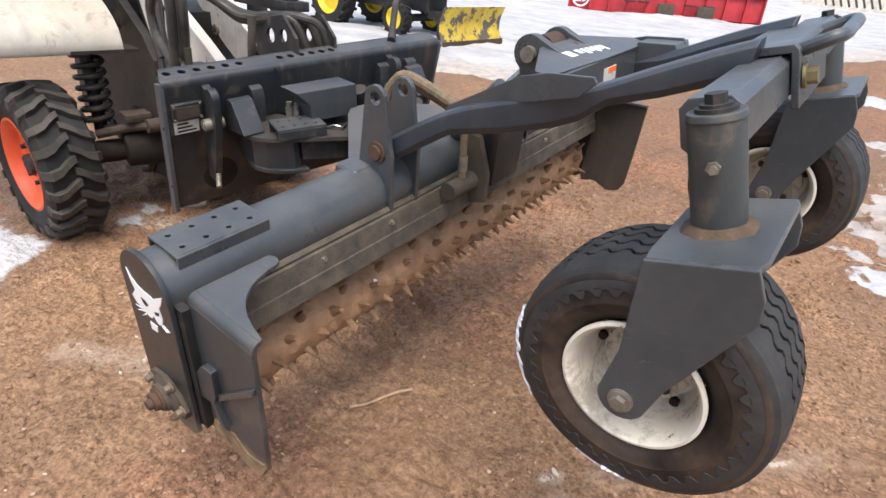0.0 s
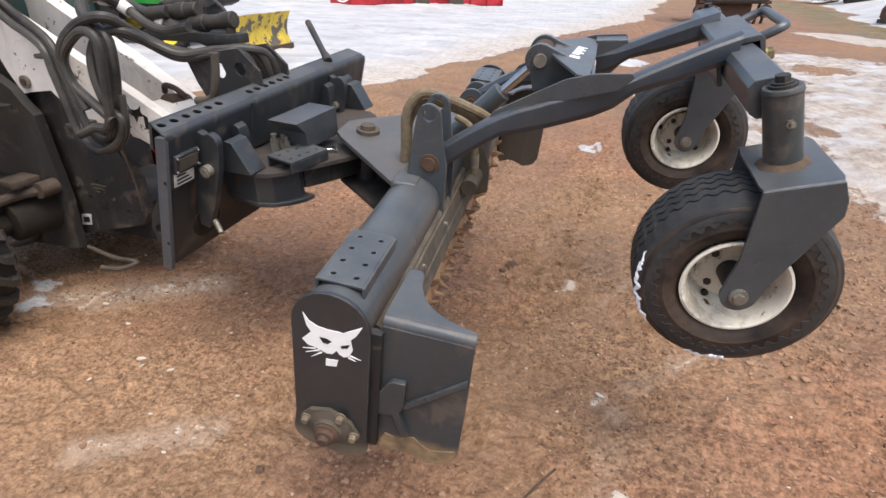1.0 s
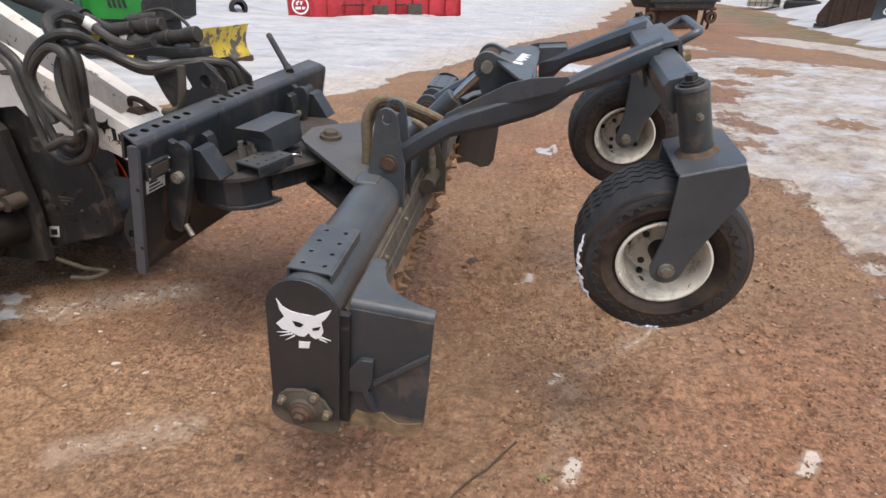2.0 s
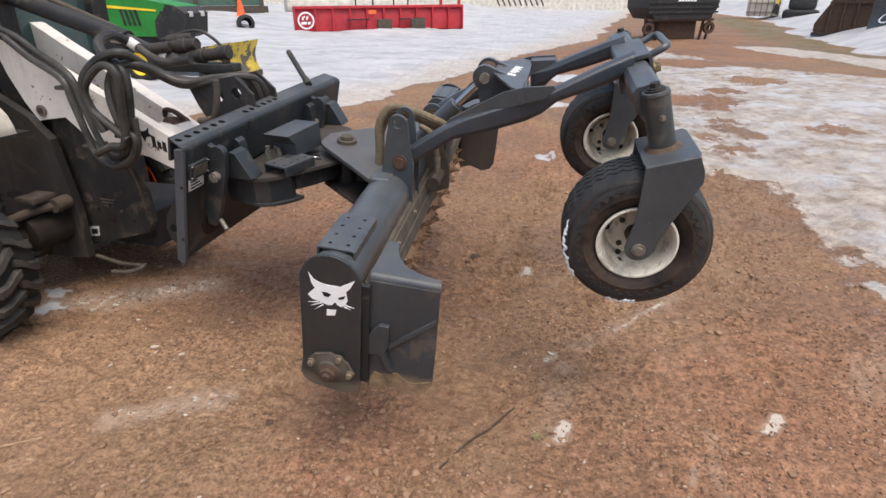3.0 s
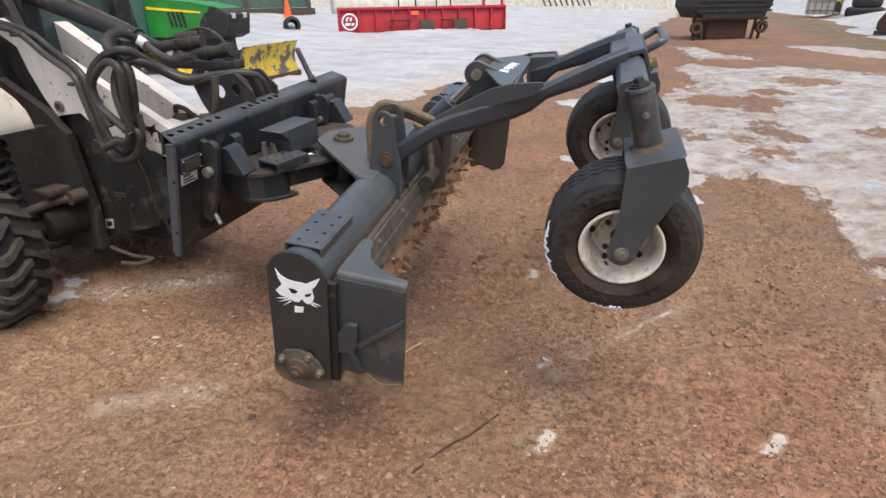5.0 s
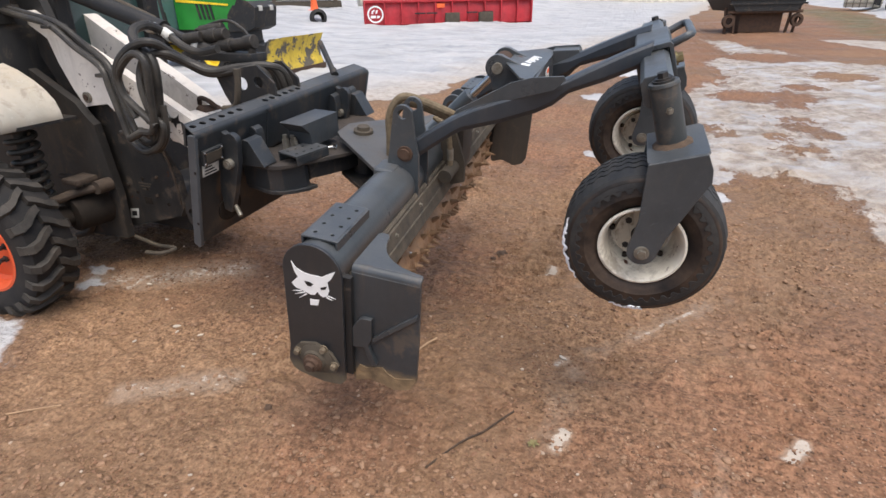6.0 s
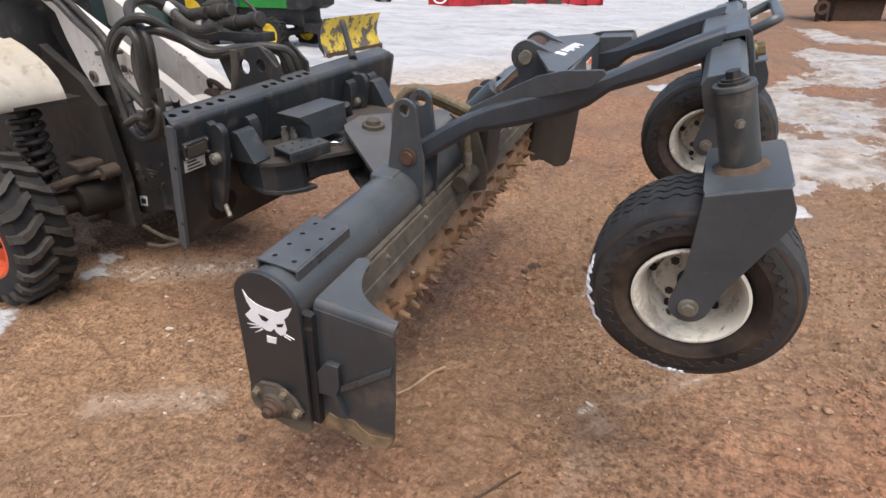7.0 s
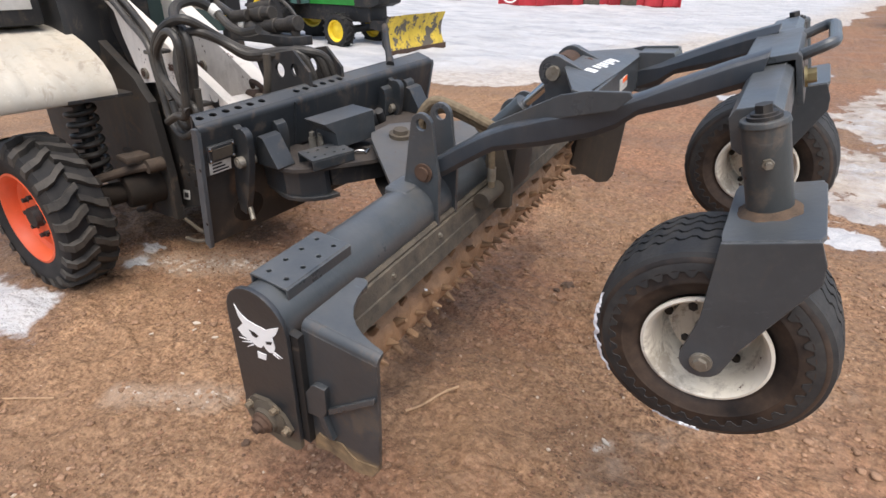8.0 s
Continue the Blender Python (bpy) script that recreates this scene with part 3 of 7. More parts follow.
def build_ground():
    xs = steps(-900, 900, -2.2, 2.5, 0.0135, 1.040)
    ys = steps(-600, 2500, 1.0, 4.6, 0.0135, 1.032)
    gx, gy = np.meshgrid(xs, ys, indexing="ij")
    h, d = ground_height(gx, gy)
    h = h * np.clip(1.5 - np.hypot(gx, gy) / 200, 0, 1)
    co = np.stack([gx, gy, h], -1).reshape(-1, 3)
    nx, ny = len(xs), len(ys)
    idx = np.arange(nx * ny).reshape(nx, ny)
    quads = np.stack([idx[:-1, :-1], idx[1:, :-1], idx[1:, 1:], idx[:-1, 1:]], -1).reshape(-1, 4)
    me = bpy.data.meshes.new("ground")
    me.from_pydata(co.tolist(), [], quads.tolist())
    at = me.attributes.new("snow", "FLOAT", "POINT")
    at.data.foreach_set("value", (np.clip(d, -0.5, 0.5) + 0.5).ravel().astype(np.float32))
    soil = np.clip(inside(gx, gy, SNOW_SIDE) + 1.0, 0, 1) + np.clip(inside(gx, gy, SNOW_STRIP) + 1.0, 0, 1) * 0.6
    frost = np.zeros_like(gx)
    for ax, ay, bx, by, w, much in FROST:
        ex, ey = bx - ax, by - ay
        k = np.clip(((gx - ax) * ex + (gy - ay) * ey) / (ex * ex + ey * ey), 0, 1)
        frost = np.maximum(frost, much * np.exp(-(np.hypot(gx - ax - k * ex, gy - ay - k * ey) / w) ** 2))
    red = np.zeros_like(gx)
    for rx, ry, r in REDDISH:
        red = np.maximum(red, 0.55 * np.exp(-((gx - rx) ** 2 + (gy - ry) ** 2) / (r * r)))
    verge = np.clip(inside(gx, gy, VERGE) / 1.0 + 0.5, 0, 1)
    deep = np.clip(inside(gx, gy, SNOW_BACK) / 3.2, 0, 1)
    deep = np.maximum(deep, np.clip(inside(gx, gy, SNOW_SIDE) / 1.0 + 0.25, 0, 1))
    deep = np.maximum(deep, np.clip(inside(gx, gy, SNOW_FAR) / 2.0 + 0.4, 0, 1))
    deep = np.maximum(deep, np.clip(inside(gx, gy, SNOW_SHED) / 0.5 + 0.28, 0, 1))
    for sx, sy, r in SCRAPS:
        deep = np.maximum(deep, 0.55 * np.exp(-((gx - sx) ** 2 + (gy - sy) ** 2) / (2 * r * r)))
    for key, value in (("grass", verge), ("deep", deep), ("soil", np.clip(soil, 0, 1)), ("frost", frost), ("redness", red)):
        at = me.attributes.new(key, "FLOAT", "POINT")
        at.data.foreach_set("value", value.ravel().astype(np.float32))
    me.shade_smooth()
    me.materials.append(m_ground)
    return tagged(new("ground", me), "reddish-brown gritty earth yard with trodden snow and ice", "ground", kind="structure")


build_ground()


# ---- landscape rake: frame of the implement, x to its caster wheels, y along the drum, z up ----
RX, RY, RZ = Vector((0.994, 0.002, -0.109)), Vector((0.0075, 0.996, 0.0865)), Vector((0.1085, -0.0865, 0.990))
RAKE = axes((-0.162, 1.456, 0.386), RX, RY, RZ)
LONG = 2.04          # from shaft end to shaft end


def arc(cx, cy, r, a0, a1, n):
    return [(cx + r * math.cos(radians(a0 + (a1 - a0) * k / n)), cy + r * math.sin(radians(a0 + (a1 - a0) * k / n))) for k in range(n + 1)]


# a plain white emblem: pointed ears over a blunt face, dark eye slits, thin side strokes
EMBLEM = [(-0.060, 0.327), (-0.047, 0.308), (-0.028, 0.298), (-0.004, 0.295), (0.016, 0.296), (0.029, 0.295), (0.040, 0.303), (0.057, 0.314), (0.071, 0.323), (0.065, 0.309), (0.057, 0.294), (0.046, 0.281), (0.051, 0.254), (0.043, 0.234), (0.031, 0.228), (0.021, 0.233), (0.015, 0.242), (0.005, 0.229), (-0.007, 0.227), (-0.038, 0.237), (-0.051, 0.239), (-0.064, 0.253), (-0.043, 0.278), (-0.053, 0.295)]
EMBLEM_CHIN = [(-0.010, 0.211), (0.003, 0.212), (0.018, 0.215), (0.014, 0.195), (-0.011, 0.190)]
STROKES = [((-0.064, 0.226), (-0.034, 0.233)), ((-0.058, 0.215), (-0.025, 0.231)), ((-0.045, 0.205), (-0.020, 0.226)), ((0.069, 0.231), (0.045, 0.236)), ((0.059, 0.224), (0.041, 0.230))]
EYES = [[(-0.024, 0.270), (-0.007, 0.270), (0.004, 0.265), (-0.005, 0.255), (-0.016, 0.256)], [(0.024, 0.259), (0.045, 0.269), (0.040, 0.257), (0.026, 0.252)]]


def stroke(a, b, w):
    """A thin tapering line of the emblem."""
    d = (Vector(b) - Vector(a)).normalized() * w
    return [a, (b[0] + d.y, b[1] - d.x), (b[0] - d.y, b[1] + d.x)]


def wing(parent, mirror):
    """Side shield at one end: bent plate with a hollowed top, a lug and a diagonal bar."""
    def at(m):
        return m if not mirror else Matrix.Translation((0, LONG, 0)) @ Matrix.Diagonal((1, -1, 1, 1)) @ m

    # upright face with a ragged lower edge, the bend, and the hollowed top flange
    bm = fresh()
    face = [(0.099, -0.060), (0.103, 0.312), (0.301, 0.312), (0.304, 0.10), (0.303, -0.030), (0.285, -0.066), (0.254, -0.080), (0.233, -0.086), (0.215, -0.078), (0.196, -0.073), (0.175, -0.066), (0.153, -0.067), (0.130, -0.078), (0.110, -0.084)]
    prism(bm, face, -0.088, -0.078, at(XZ))
    ring = [(0.098 - 0.020 * math.cos(radians(a)), 0.312 + 0.020 * math.sin(radians(a))) for a in range(0, 91, 15)] + [(0.098 - 0.010 * math.cos(radians(a)), 0.312 + 0.010 * math.sin(radians(a))) for a in range(90, -1, -15)]
    prism(bm, ring, 0.103, 0.301, at(YZ))
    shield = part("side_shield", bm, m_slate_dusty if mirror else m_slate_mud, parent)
    # the flange keeps the lighter slate, as the lit top of the shield
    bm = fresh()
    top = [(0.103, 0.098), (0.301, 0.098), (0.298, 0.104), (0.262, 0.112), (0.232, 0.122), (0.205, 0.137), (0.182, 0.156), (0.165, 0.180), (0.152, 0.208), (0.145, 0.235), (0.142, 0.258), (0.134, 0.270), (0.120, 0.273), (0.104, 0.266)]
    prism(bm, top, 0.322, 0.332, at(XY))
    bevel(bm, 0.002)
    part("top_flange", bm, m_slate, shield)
    bm = fresh()
    prism(bm, [(0.102, 0.058), (0.098, 0.114), (0.128, 0.164), (0.138, 0.171), (0.166, 0.172), (0.167, 0.102), (0.156, 0.074), (0.172, 0.030), (0.182, 0.009), (0.168, 0.003), (0.152, 0.036), (0.143, 0.066)], -0.0785, -0.064, at(XZ))
    bevel(bm, 0.003)
    part("lug", bm, m_slate_mud, shield)
    bm = fresh()
    prism(bm, [(0.166, 0.083), (0.298, 0.205), (0.298, 0.222), (0.166, 0.102)], -0.0785, -0.070, at(XZ))
    bevel(bm, 0.002)
    part("diagonal_bar", bm, m_slate, shield)
    if mirror:
        return
    bm = fresh()
    cake = [(0.110, -0.082), (0.112, -0.040), (0.124, -0.016), (0.148, -0.022), (0.170, -0.014), (0.196, -0.006), (0.215, -0.026), (0.238, -0.036), (0.262, -0.030), (0.296, -0.018), (0.300, -0.030), (0.284, -0.064), (0.252, -0.077), (0.233, -0.083), (0.196, -0.070), (0.155, -0.064)]
    prism(bm, cake, -0.0785, -0.0745, at(XZ))
    bevel(bm, 0.003)
    part("mud_cake", bm, m_mud, shield, "dried tan mud")


def end_plate(parent, mirror):
    def at(m):
        return m if not mirror else Matrix.Translation((0, LONG, 0)) @ Matrix.Diagonal((1, -1, 1, 1)) @ m

    bm = fresh()
    outline = arc(0.0, 0.300, 0.088, 0, 180, 14) + [(-0.089, 0.02)] + arc(-0.045, -0.035, 0.052, 185, 255, 4) + [(0.02, -0.098), (0.07, -0.092), (0.088, -0.072)]
    prism(bm, outline, -0.058, -0.047, at(XZ))
    bevel(bm, 0.002)
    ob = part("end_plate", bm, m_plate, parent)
    bm = fresh()
    bear = at(Matrix.Translation((0, 0.047, 0)) @ Matrix.Rotation(radians(90), 4, "X"))
    lathe(bm, [(0.001, 0.0), (0.052, 0.0), (0.052, 0.012), (0.036, 0.018), (0.034, 0.028), (0.001, 0.028)], bear, 28, False)
    prism(bm, [(-0.072, 0.018), (-0.05, 0.044), (0.0, 0.056), (0.05, 0.030), (0.072, -0.010), (0.06, -0.04), (0.0, -0.056), (-0.055, -0.02)], -0.047, -0.037, at(XZ))
    part("bearing", bm, m_grime, ob, "caked flange bearing")
    bm = fresh()
    lathe(bm, [(0.030, 0.0), (0.030, 0.034), (0.024, 0.036), (0.022, 0.046), (0.014, 0.047), (0.012, 0.058), (0.001, 0.058)], bear, 20, False)
    part("shaft_end", bm, m_rust, ob)
    for x, z in ((-0.058, 0.014), (0.060, -0.008), (0.028, 0.046)):
        bm = fresh()
        y0 = LONG - 0.038 if mirror else 0.038
        hexbolt(bm, (x, y0, z), (0, 1 if mirror else -1, 0), 0.0088, 0.016)
        part("bolt", bm, m_dirtbolt, ob)
    return ob


def ear_plate(y0, y1, tall=True):
    """Upright hinge ear with a big pin hole above and a pin below."""
    bm = fresh()
    if not tall:
        return prism(bm, [(-0.026, 0.36), (-0.012, 0.43)] + arc(0.036, 0.428, 0.046, 160, 10, 8) + [(0.092, 0.25), (0.075, 0.22), (0.02, 0.30)], -y1, -y0, XZ)
    outer = [(-0.030, 0.36), (-0.018, 0.50), (-0.012, 0.560)] + arc(0.022, 0.560, 0.034, 175, 5, 8) + [(0.066, 0.50), (0.085, 0.42), (0.092, 0.25), (0.075, 0.22), (0.02, 0.30)]
    holed(bm, outer, [(0.022, 0.562, 0.017)], -y1, -y0, XZ)
    return bm


def beam_box(bm, a, b, w, h, roll=(0, 0, 1), soft=0.16):
    """A square tube from a to b with softened corners."""
    c = min(w, h) * soft
    sec = [(-w / 2 + c, -h / 2), (w / 2 - c, -h / 2), (w / 2, -h / 2 + c), (w / 2, h / 2 - c), (w / 2 - c, h / 2), (-w / 2 + c, h / 2), (-w / 2, h / 2 - c), (-w / 2, -h / 2 + c)]
    return sweep(bm, [a, b] if not isinstance(a, list) else a, sec, roll)


# side view of a lift arm: (x, bottom, top) along the near face
ARM = [(0.034, 0.385, 0.447), (0.075, 0.408, 0.482), (0.125, 0.448, 0.522), (0.180, 0.492, 0.561), (0.212, 0.515, 0.581), (0.255, 0.529, 0.603), (0.340, 0.557, 0.639), (0.450, 0.602, 0.685), (0.500, 0.632, 0.704), (0.545, 0.677, 0.729), (0.590, 0.698, 0.757), (0.640, 0.720, 0.787), (0.700, 0.752, 0.822), (0.768, 0.788, 0.858)]


def arm(parent, mirror):
    """A folded box beam, deepest in its middle, bent where it meets the saddle."""
    f = (lambda p: (p[0], LONG - p[1], p[2])) if mirror else (lambda p: p)
    bm = fresh()
    rings = []
    for x, lo, hi in ARM:
        y0 = 0.686 + 0.19 * (x - 0.05)
        y1, c = y0 + 0.066, 0.017
        sec = [(y0 + c * 0.6, lo), (y1 - c * 0.6, lo), (y1, lo + c), (y1, hi - c), (y1 - c, hi), (y0 + c, hi), (y0 + c * 0.42, hi - c * 0.22), (y0 + c * 0.08, hi - c * 0.68), (y0, hi - c * 1.3), (y0, lo + c)]
        rings.append([bm.verts.new(f((x, y, z))) for y, z in sec])
    n = len(rings[0])
    for a, b in zip(rings, rings[1:]):
        for k in range(n):
            bm.faces.new((a[k], a[(k + 1) % n], b[(k + 1) % n], b[k]))
    bm.faces.new(rings[0])
    bm.faces.new(rings[-1][::-1])
    ob = part("lift_arm", bm, m_arm, parent, smooth=22)
    bm = fresh()
    y = f((0, 0.752, 0))[1]
    prism(bm, [(0.165, 0.540), (0.186, 0.578), (0.300, 0.655), (0.360, 0.695), (0.425, 0.720), (0.523, 0.738), (0.532, 0.728), (0.500, 0.690), (0.340, 0.628)], -y - 0.004, -y + 0.004, XZ)
    bevel(bm, 0.0015)
    part("gusset", bm, m_slate, ob)
    return ob


LEAN = radians(22)


def tyre_profile(R, W, rim):
    """Half-open section of a tyre from bead to bead: (radius, height)."""
    hw = W / 2
    return [(rim, -hw * 0.72), (rim + 0.012, -hw * 0.86), (rim + (R - rim) * 0.30, -hw * 0.985), (rim + (R - rim) * 0.36, -hw * 0.995), (rim + (R - rim) * 0.38, -hw * 1.012), (rim + (R - rim) * 0.42, -hw * 1.012), (rim + (R - rim) * 0.44, -hw * 0.998), (rim + (R - rim) * 0.62, -hw * 1.0), (rim + (R - rim) * 0.74, -hw * 0.975), (rim + (R - rim) * 0.76, -hw * 0.985), (rim + (R - rim) * 0.79, -hw * 0.975), (rim + (R - rim) * 0.84, -hw * 0.92), (R - 0.008, -hw * 0.78)]


def caster(parent_name, m, group):
    """A caster wheel with its post and fork; its z is the post's axis, its wheel axle runs along y."""
    thing = root(parent_name, m, "cream-rimmed ribbed rubber caster wheel in slate steel fork", "caster wheel", group)
    bm = fresh()
    cyl(bm, (0, 0, -0.164), (0, 0, -0.010), 0.0385, seg=36)
    cyl(bm, (0, 0, -0.010), (0, 0, 0.0), 0.0405, 0.038, seg=36)
    part("post", bm, m_slate_post, thing, "slate swivel post with rusty rim")
    bm = fresh()
    cyl(bm, (0, 0, 0.0), (0, 0, 0.006), 0.028, seg=24)
    hexbolt(bm, (0, 0, 0.006), (0, 0, 1), 0.015, 0.018)
    part("cap_bolt", bm, m_black, thing)
    bm = fresh()
    lathe(bm, [(0.036, -0.172), (0.055, -0.172), (0.050, -0.168), (0.038, -0.160)], XY, 40)
    for v in bm.verts:
        k = 1 + 0.10 * noise.noise(v.co * 55.0)
        v.co.x *= k
        v.co.y *= k
    part("dirt_collar", bm, m_collar, thing, "ring of rusty dirt")
    fork = fresh()
    # one bent plate: top and two tapering legs
    top = [(-0.062, -0.125), (0.078, -0.125), (0.086, -0.105), (0.086, 0.105), (0.078, 0.125), (-0.062, 0.125), (-0.066, 0.1), (-0.066, -0.1)]
    prism(fork, top, -0.180, -0.171, XY)
    leg = [(-0.064, -0.173), (0.080, -0.173), (0.086, -0.215), (0.080, -0.250), (-0.050, -0.395), (-0.086, -0.450)] + arc(-0.118, -0.425, 0.040, -50, -200, 8) + [(-0.112, -0.33), (-0.075, -0.21)]
    for y0 in (-0.131, 0.122):
        prism(fork, leg, -y0 - 0.009, -y0, XZ)
    bevel(fork, 0.004)
    part("fork", fork, m_slate, thing)
    for y0, d in ((-0.131, -1), (0.131, 1)):
        bm = fresh()
        cyl(bm, (-0.118, y0, -0.427), (-0.118, y0 + d * 0.004, -0.427), 0.021, seg=20)
        hexbolt(bm, (-0.118, y0 + d * 0.004, -0.427), (0, d, 0), 0.0135, 0.012)
        part("axle_bolt", bm, m_bolt, thing)
    # wheel about the axle
    ax = Matrix.Translation((-0.118, 0, -0.427)) @ Matrix.Rotation(radians(90), 4, "X")
    R, W, rim = 0.228, 0.205, 0.116
    prof = tyre_profile(R, W, rim)
    hw = W / 2
    side = fresh()
    lathe(side, prof, ax, 72, False)
    lathe(side, [(r, -h) for r, h in reversed(prof)], ax, 72, False)
    tyre = part("tyre", side, m_wall_rub, thing, "worn black tyre with brown sidewall")
    # five circling ribs with zigzag grooves between them
    cuts = [-0.78, -0.46, -0.155, 0.155, 0.46, 0.78]
    tread = fresh()

    def crown(h):
        return R - 0.010 * abs(h / hw) ** 2.2

    for k in range(5):
        a0, a1 = cuts[k] * hw, cuts[k + 1] * hw
        rows = []
        for i in range(144):
            th = i * math.tau / 144
            z = 0.0058 if (i // 2) % 2 else -0.0058
            rr0, rr1 = crown(a0), crown(a1)
            pts = [(rr0 - 0.011, a0 + z + 0.0034), (rr0, a0 + z + 0.0042), (rr1, a1 + z - 0.0042), (rr1 - 0.011, a1 + z - 0.0034)]
            if k == 0:
                pts[:2] = [(R - 0.052 + z * 1.1, -hw * 0.985), (R - 0.050 + z * 1.1, -hw * 1.012), (R - 0.028, -hw * 0.985), (R - 0.010, -hw * 0.87)]
            if k == 4:
                pts[2:] = [(R - 0.010, hw * 0.87), (R - 0.028, hw * 0.985), (R - 0.050 + z * 1.1, hw * 1.012), (R - 0.052 + z * 1.1, hw * 0.985)]
            rows.append([tread.verts.new(ax @ Vector((r * math.cos(th), r * math.sin(th), h))) for r, h in pts])
        for a, b in zip(rows, rows[1:] + rows[:1]):
            for j in range(len(a) - 1):
                tread.faces.new((a[j], b[j], b[j + 1], a[j + 1]))
    part("tread", tread, m_tread, tyre, "ribbed zigzag tread")
    # groove bottoms carry their shade in the colour
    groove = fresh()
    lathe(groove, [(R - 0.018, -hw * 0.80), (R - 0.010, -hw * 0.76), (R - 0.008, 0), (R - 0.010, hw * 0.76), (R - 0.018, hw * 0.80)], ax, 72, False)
    part("groove", groove, m_groove_shade, tyre, "tread groove bottoms, near black with painted shade")
    bm = fresh()
    lathe(bm, [(0.108, -0.080), (0.118, -0.086), (0.122, -0.091), (0.122, -0.096), (0.116, -0.098), (0.110, -0.092), (0.104, -0.074), (0.098, -0.045), (0.096, 0.000), (0.088, 0.012), (0.060, 0.008), (0.046, -0.004), (0.034, -0.006), (0.001, -0.006)], Matrix.Translation((0, 0, 0)) @ ax @ Matrix.Rotation(radians(180), 4, "X"), 56, False)
    lathe(bm, [(0.108, -0.080), (0.118, -0.086), (0.122, -0.091), (0.122, -0.096), (0.116, -0.098), (0.110, -0.092), (0.104, -0.074), (0.098, -0.045), (0.096, -0.016), (0.001, -0.016)], ax, 56, False)
    part("rim", bm, m_rim, thing, "cream steel rim stained with mud")
    bm = fresh()
    for sgn in (-1, 1):
        cyl(bm, ax @ Vector((0, 0, 0.02 * sgn)), ax @ Vector((0, 0, 0.118 * sgn)), 0.030, 0.022, seg=24)
    part("hub", bm, m_black, thing)
    bm = fresh()
    lathe(bm, [(0.076, 0.000), (0.076, 0.0145), (0.050, 0.0165), (0.001, 0.0165)], ax, 40, False)
    disc = part("wheel_disc", bm, m_disc, thing, "cream wheel centre stained with mud")
    # vent holes are solid discs, the shade inside them put into the colour
    for k in range(5):
        a = math.tau * k / 5 + 0.2
        bm = fresh()
        cyl(bm, ax @ Vector((0.086 * math.cos(a), 0.086 * math.sin(a), 0.008)), ax @ Vector((0.086 * math.cos(a), 0.086 * math.sin(a), 0.0175)), 0.0085, seg=16)
        part("vent_hole_disc", bm, m_hole, disc)
    for k in range(4):
        a = math.tau * k / 4 + 0.5
        bm = fresh()
        for sgn in (1,):
            hexbolt(bm, ax @ Vector((0.058 * math.cos(a), 0.058 * math.sin(a), (0.004 if sgn > 0 else 0.02) * sgn)), ax.to_3x3() @ Vector((0, 0, sgn)), 0.010, 0.016)
        part("wheel_nut", bm, m_black, thing)
    return thing


m_disc = painted("stained_disc", (0.46, 0.42, 0.34), dust=(0.16, 0.11, 0.07), dusty=0.7, rough=0.5, chips=0.07, blotch=0.85)
m_collar = rough_stuff("rusty_dirt", (0.13, 0.085, 0.055), (0.055, 0.042, 0.032), 30.0, rough=0.9, bump=0.9)
m_slate_dusty = painted("slate_paint_dusty", (0.042, 0.036, 0.030), (0.125, 0.094, 0.068), 0.75, 0.50, 0.01, edge=0.6, blotch=0.5)
m_slate_post = painted("slate_post", (0.028, 0.032, 0.033), GREY_DUST_SHEEN, 0.3, 0.34, 0.06, edge=0.8, blotch=0.5)
m_mud = rough_stuff("dried_mud", (0.30, 0.205, 0.115), (0.095, 0.068, 0.044), 22.0, rough=0.9, bump=0.9, depth=0.006)
# dark brown; on the hole discs it stands for the shade inside
m_hole = rough_stuff("dark_recess", (0.030, 0.022, 0.016), (0.012, 0.011, 0.010), 14.0, rough=0.9)


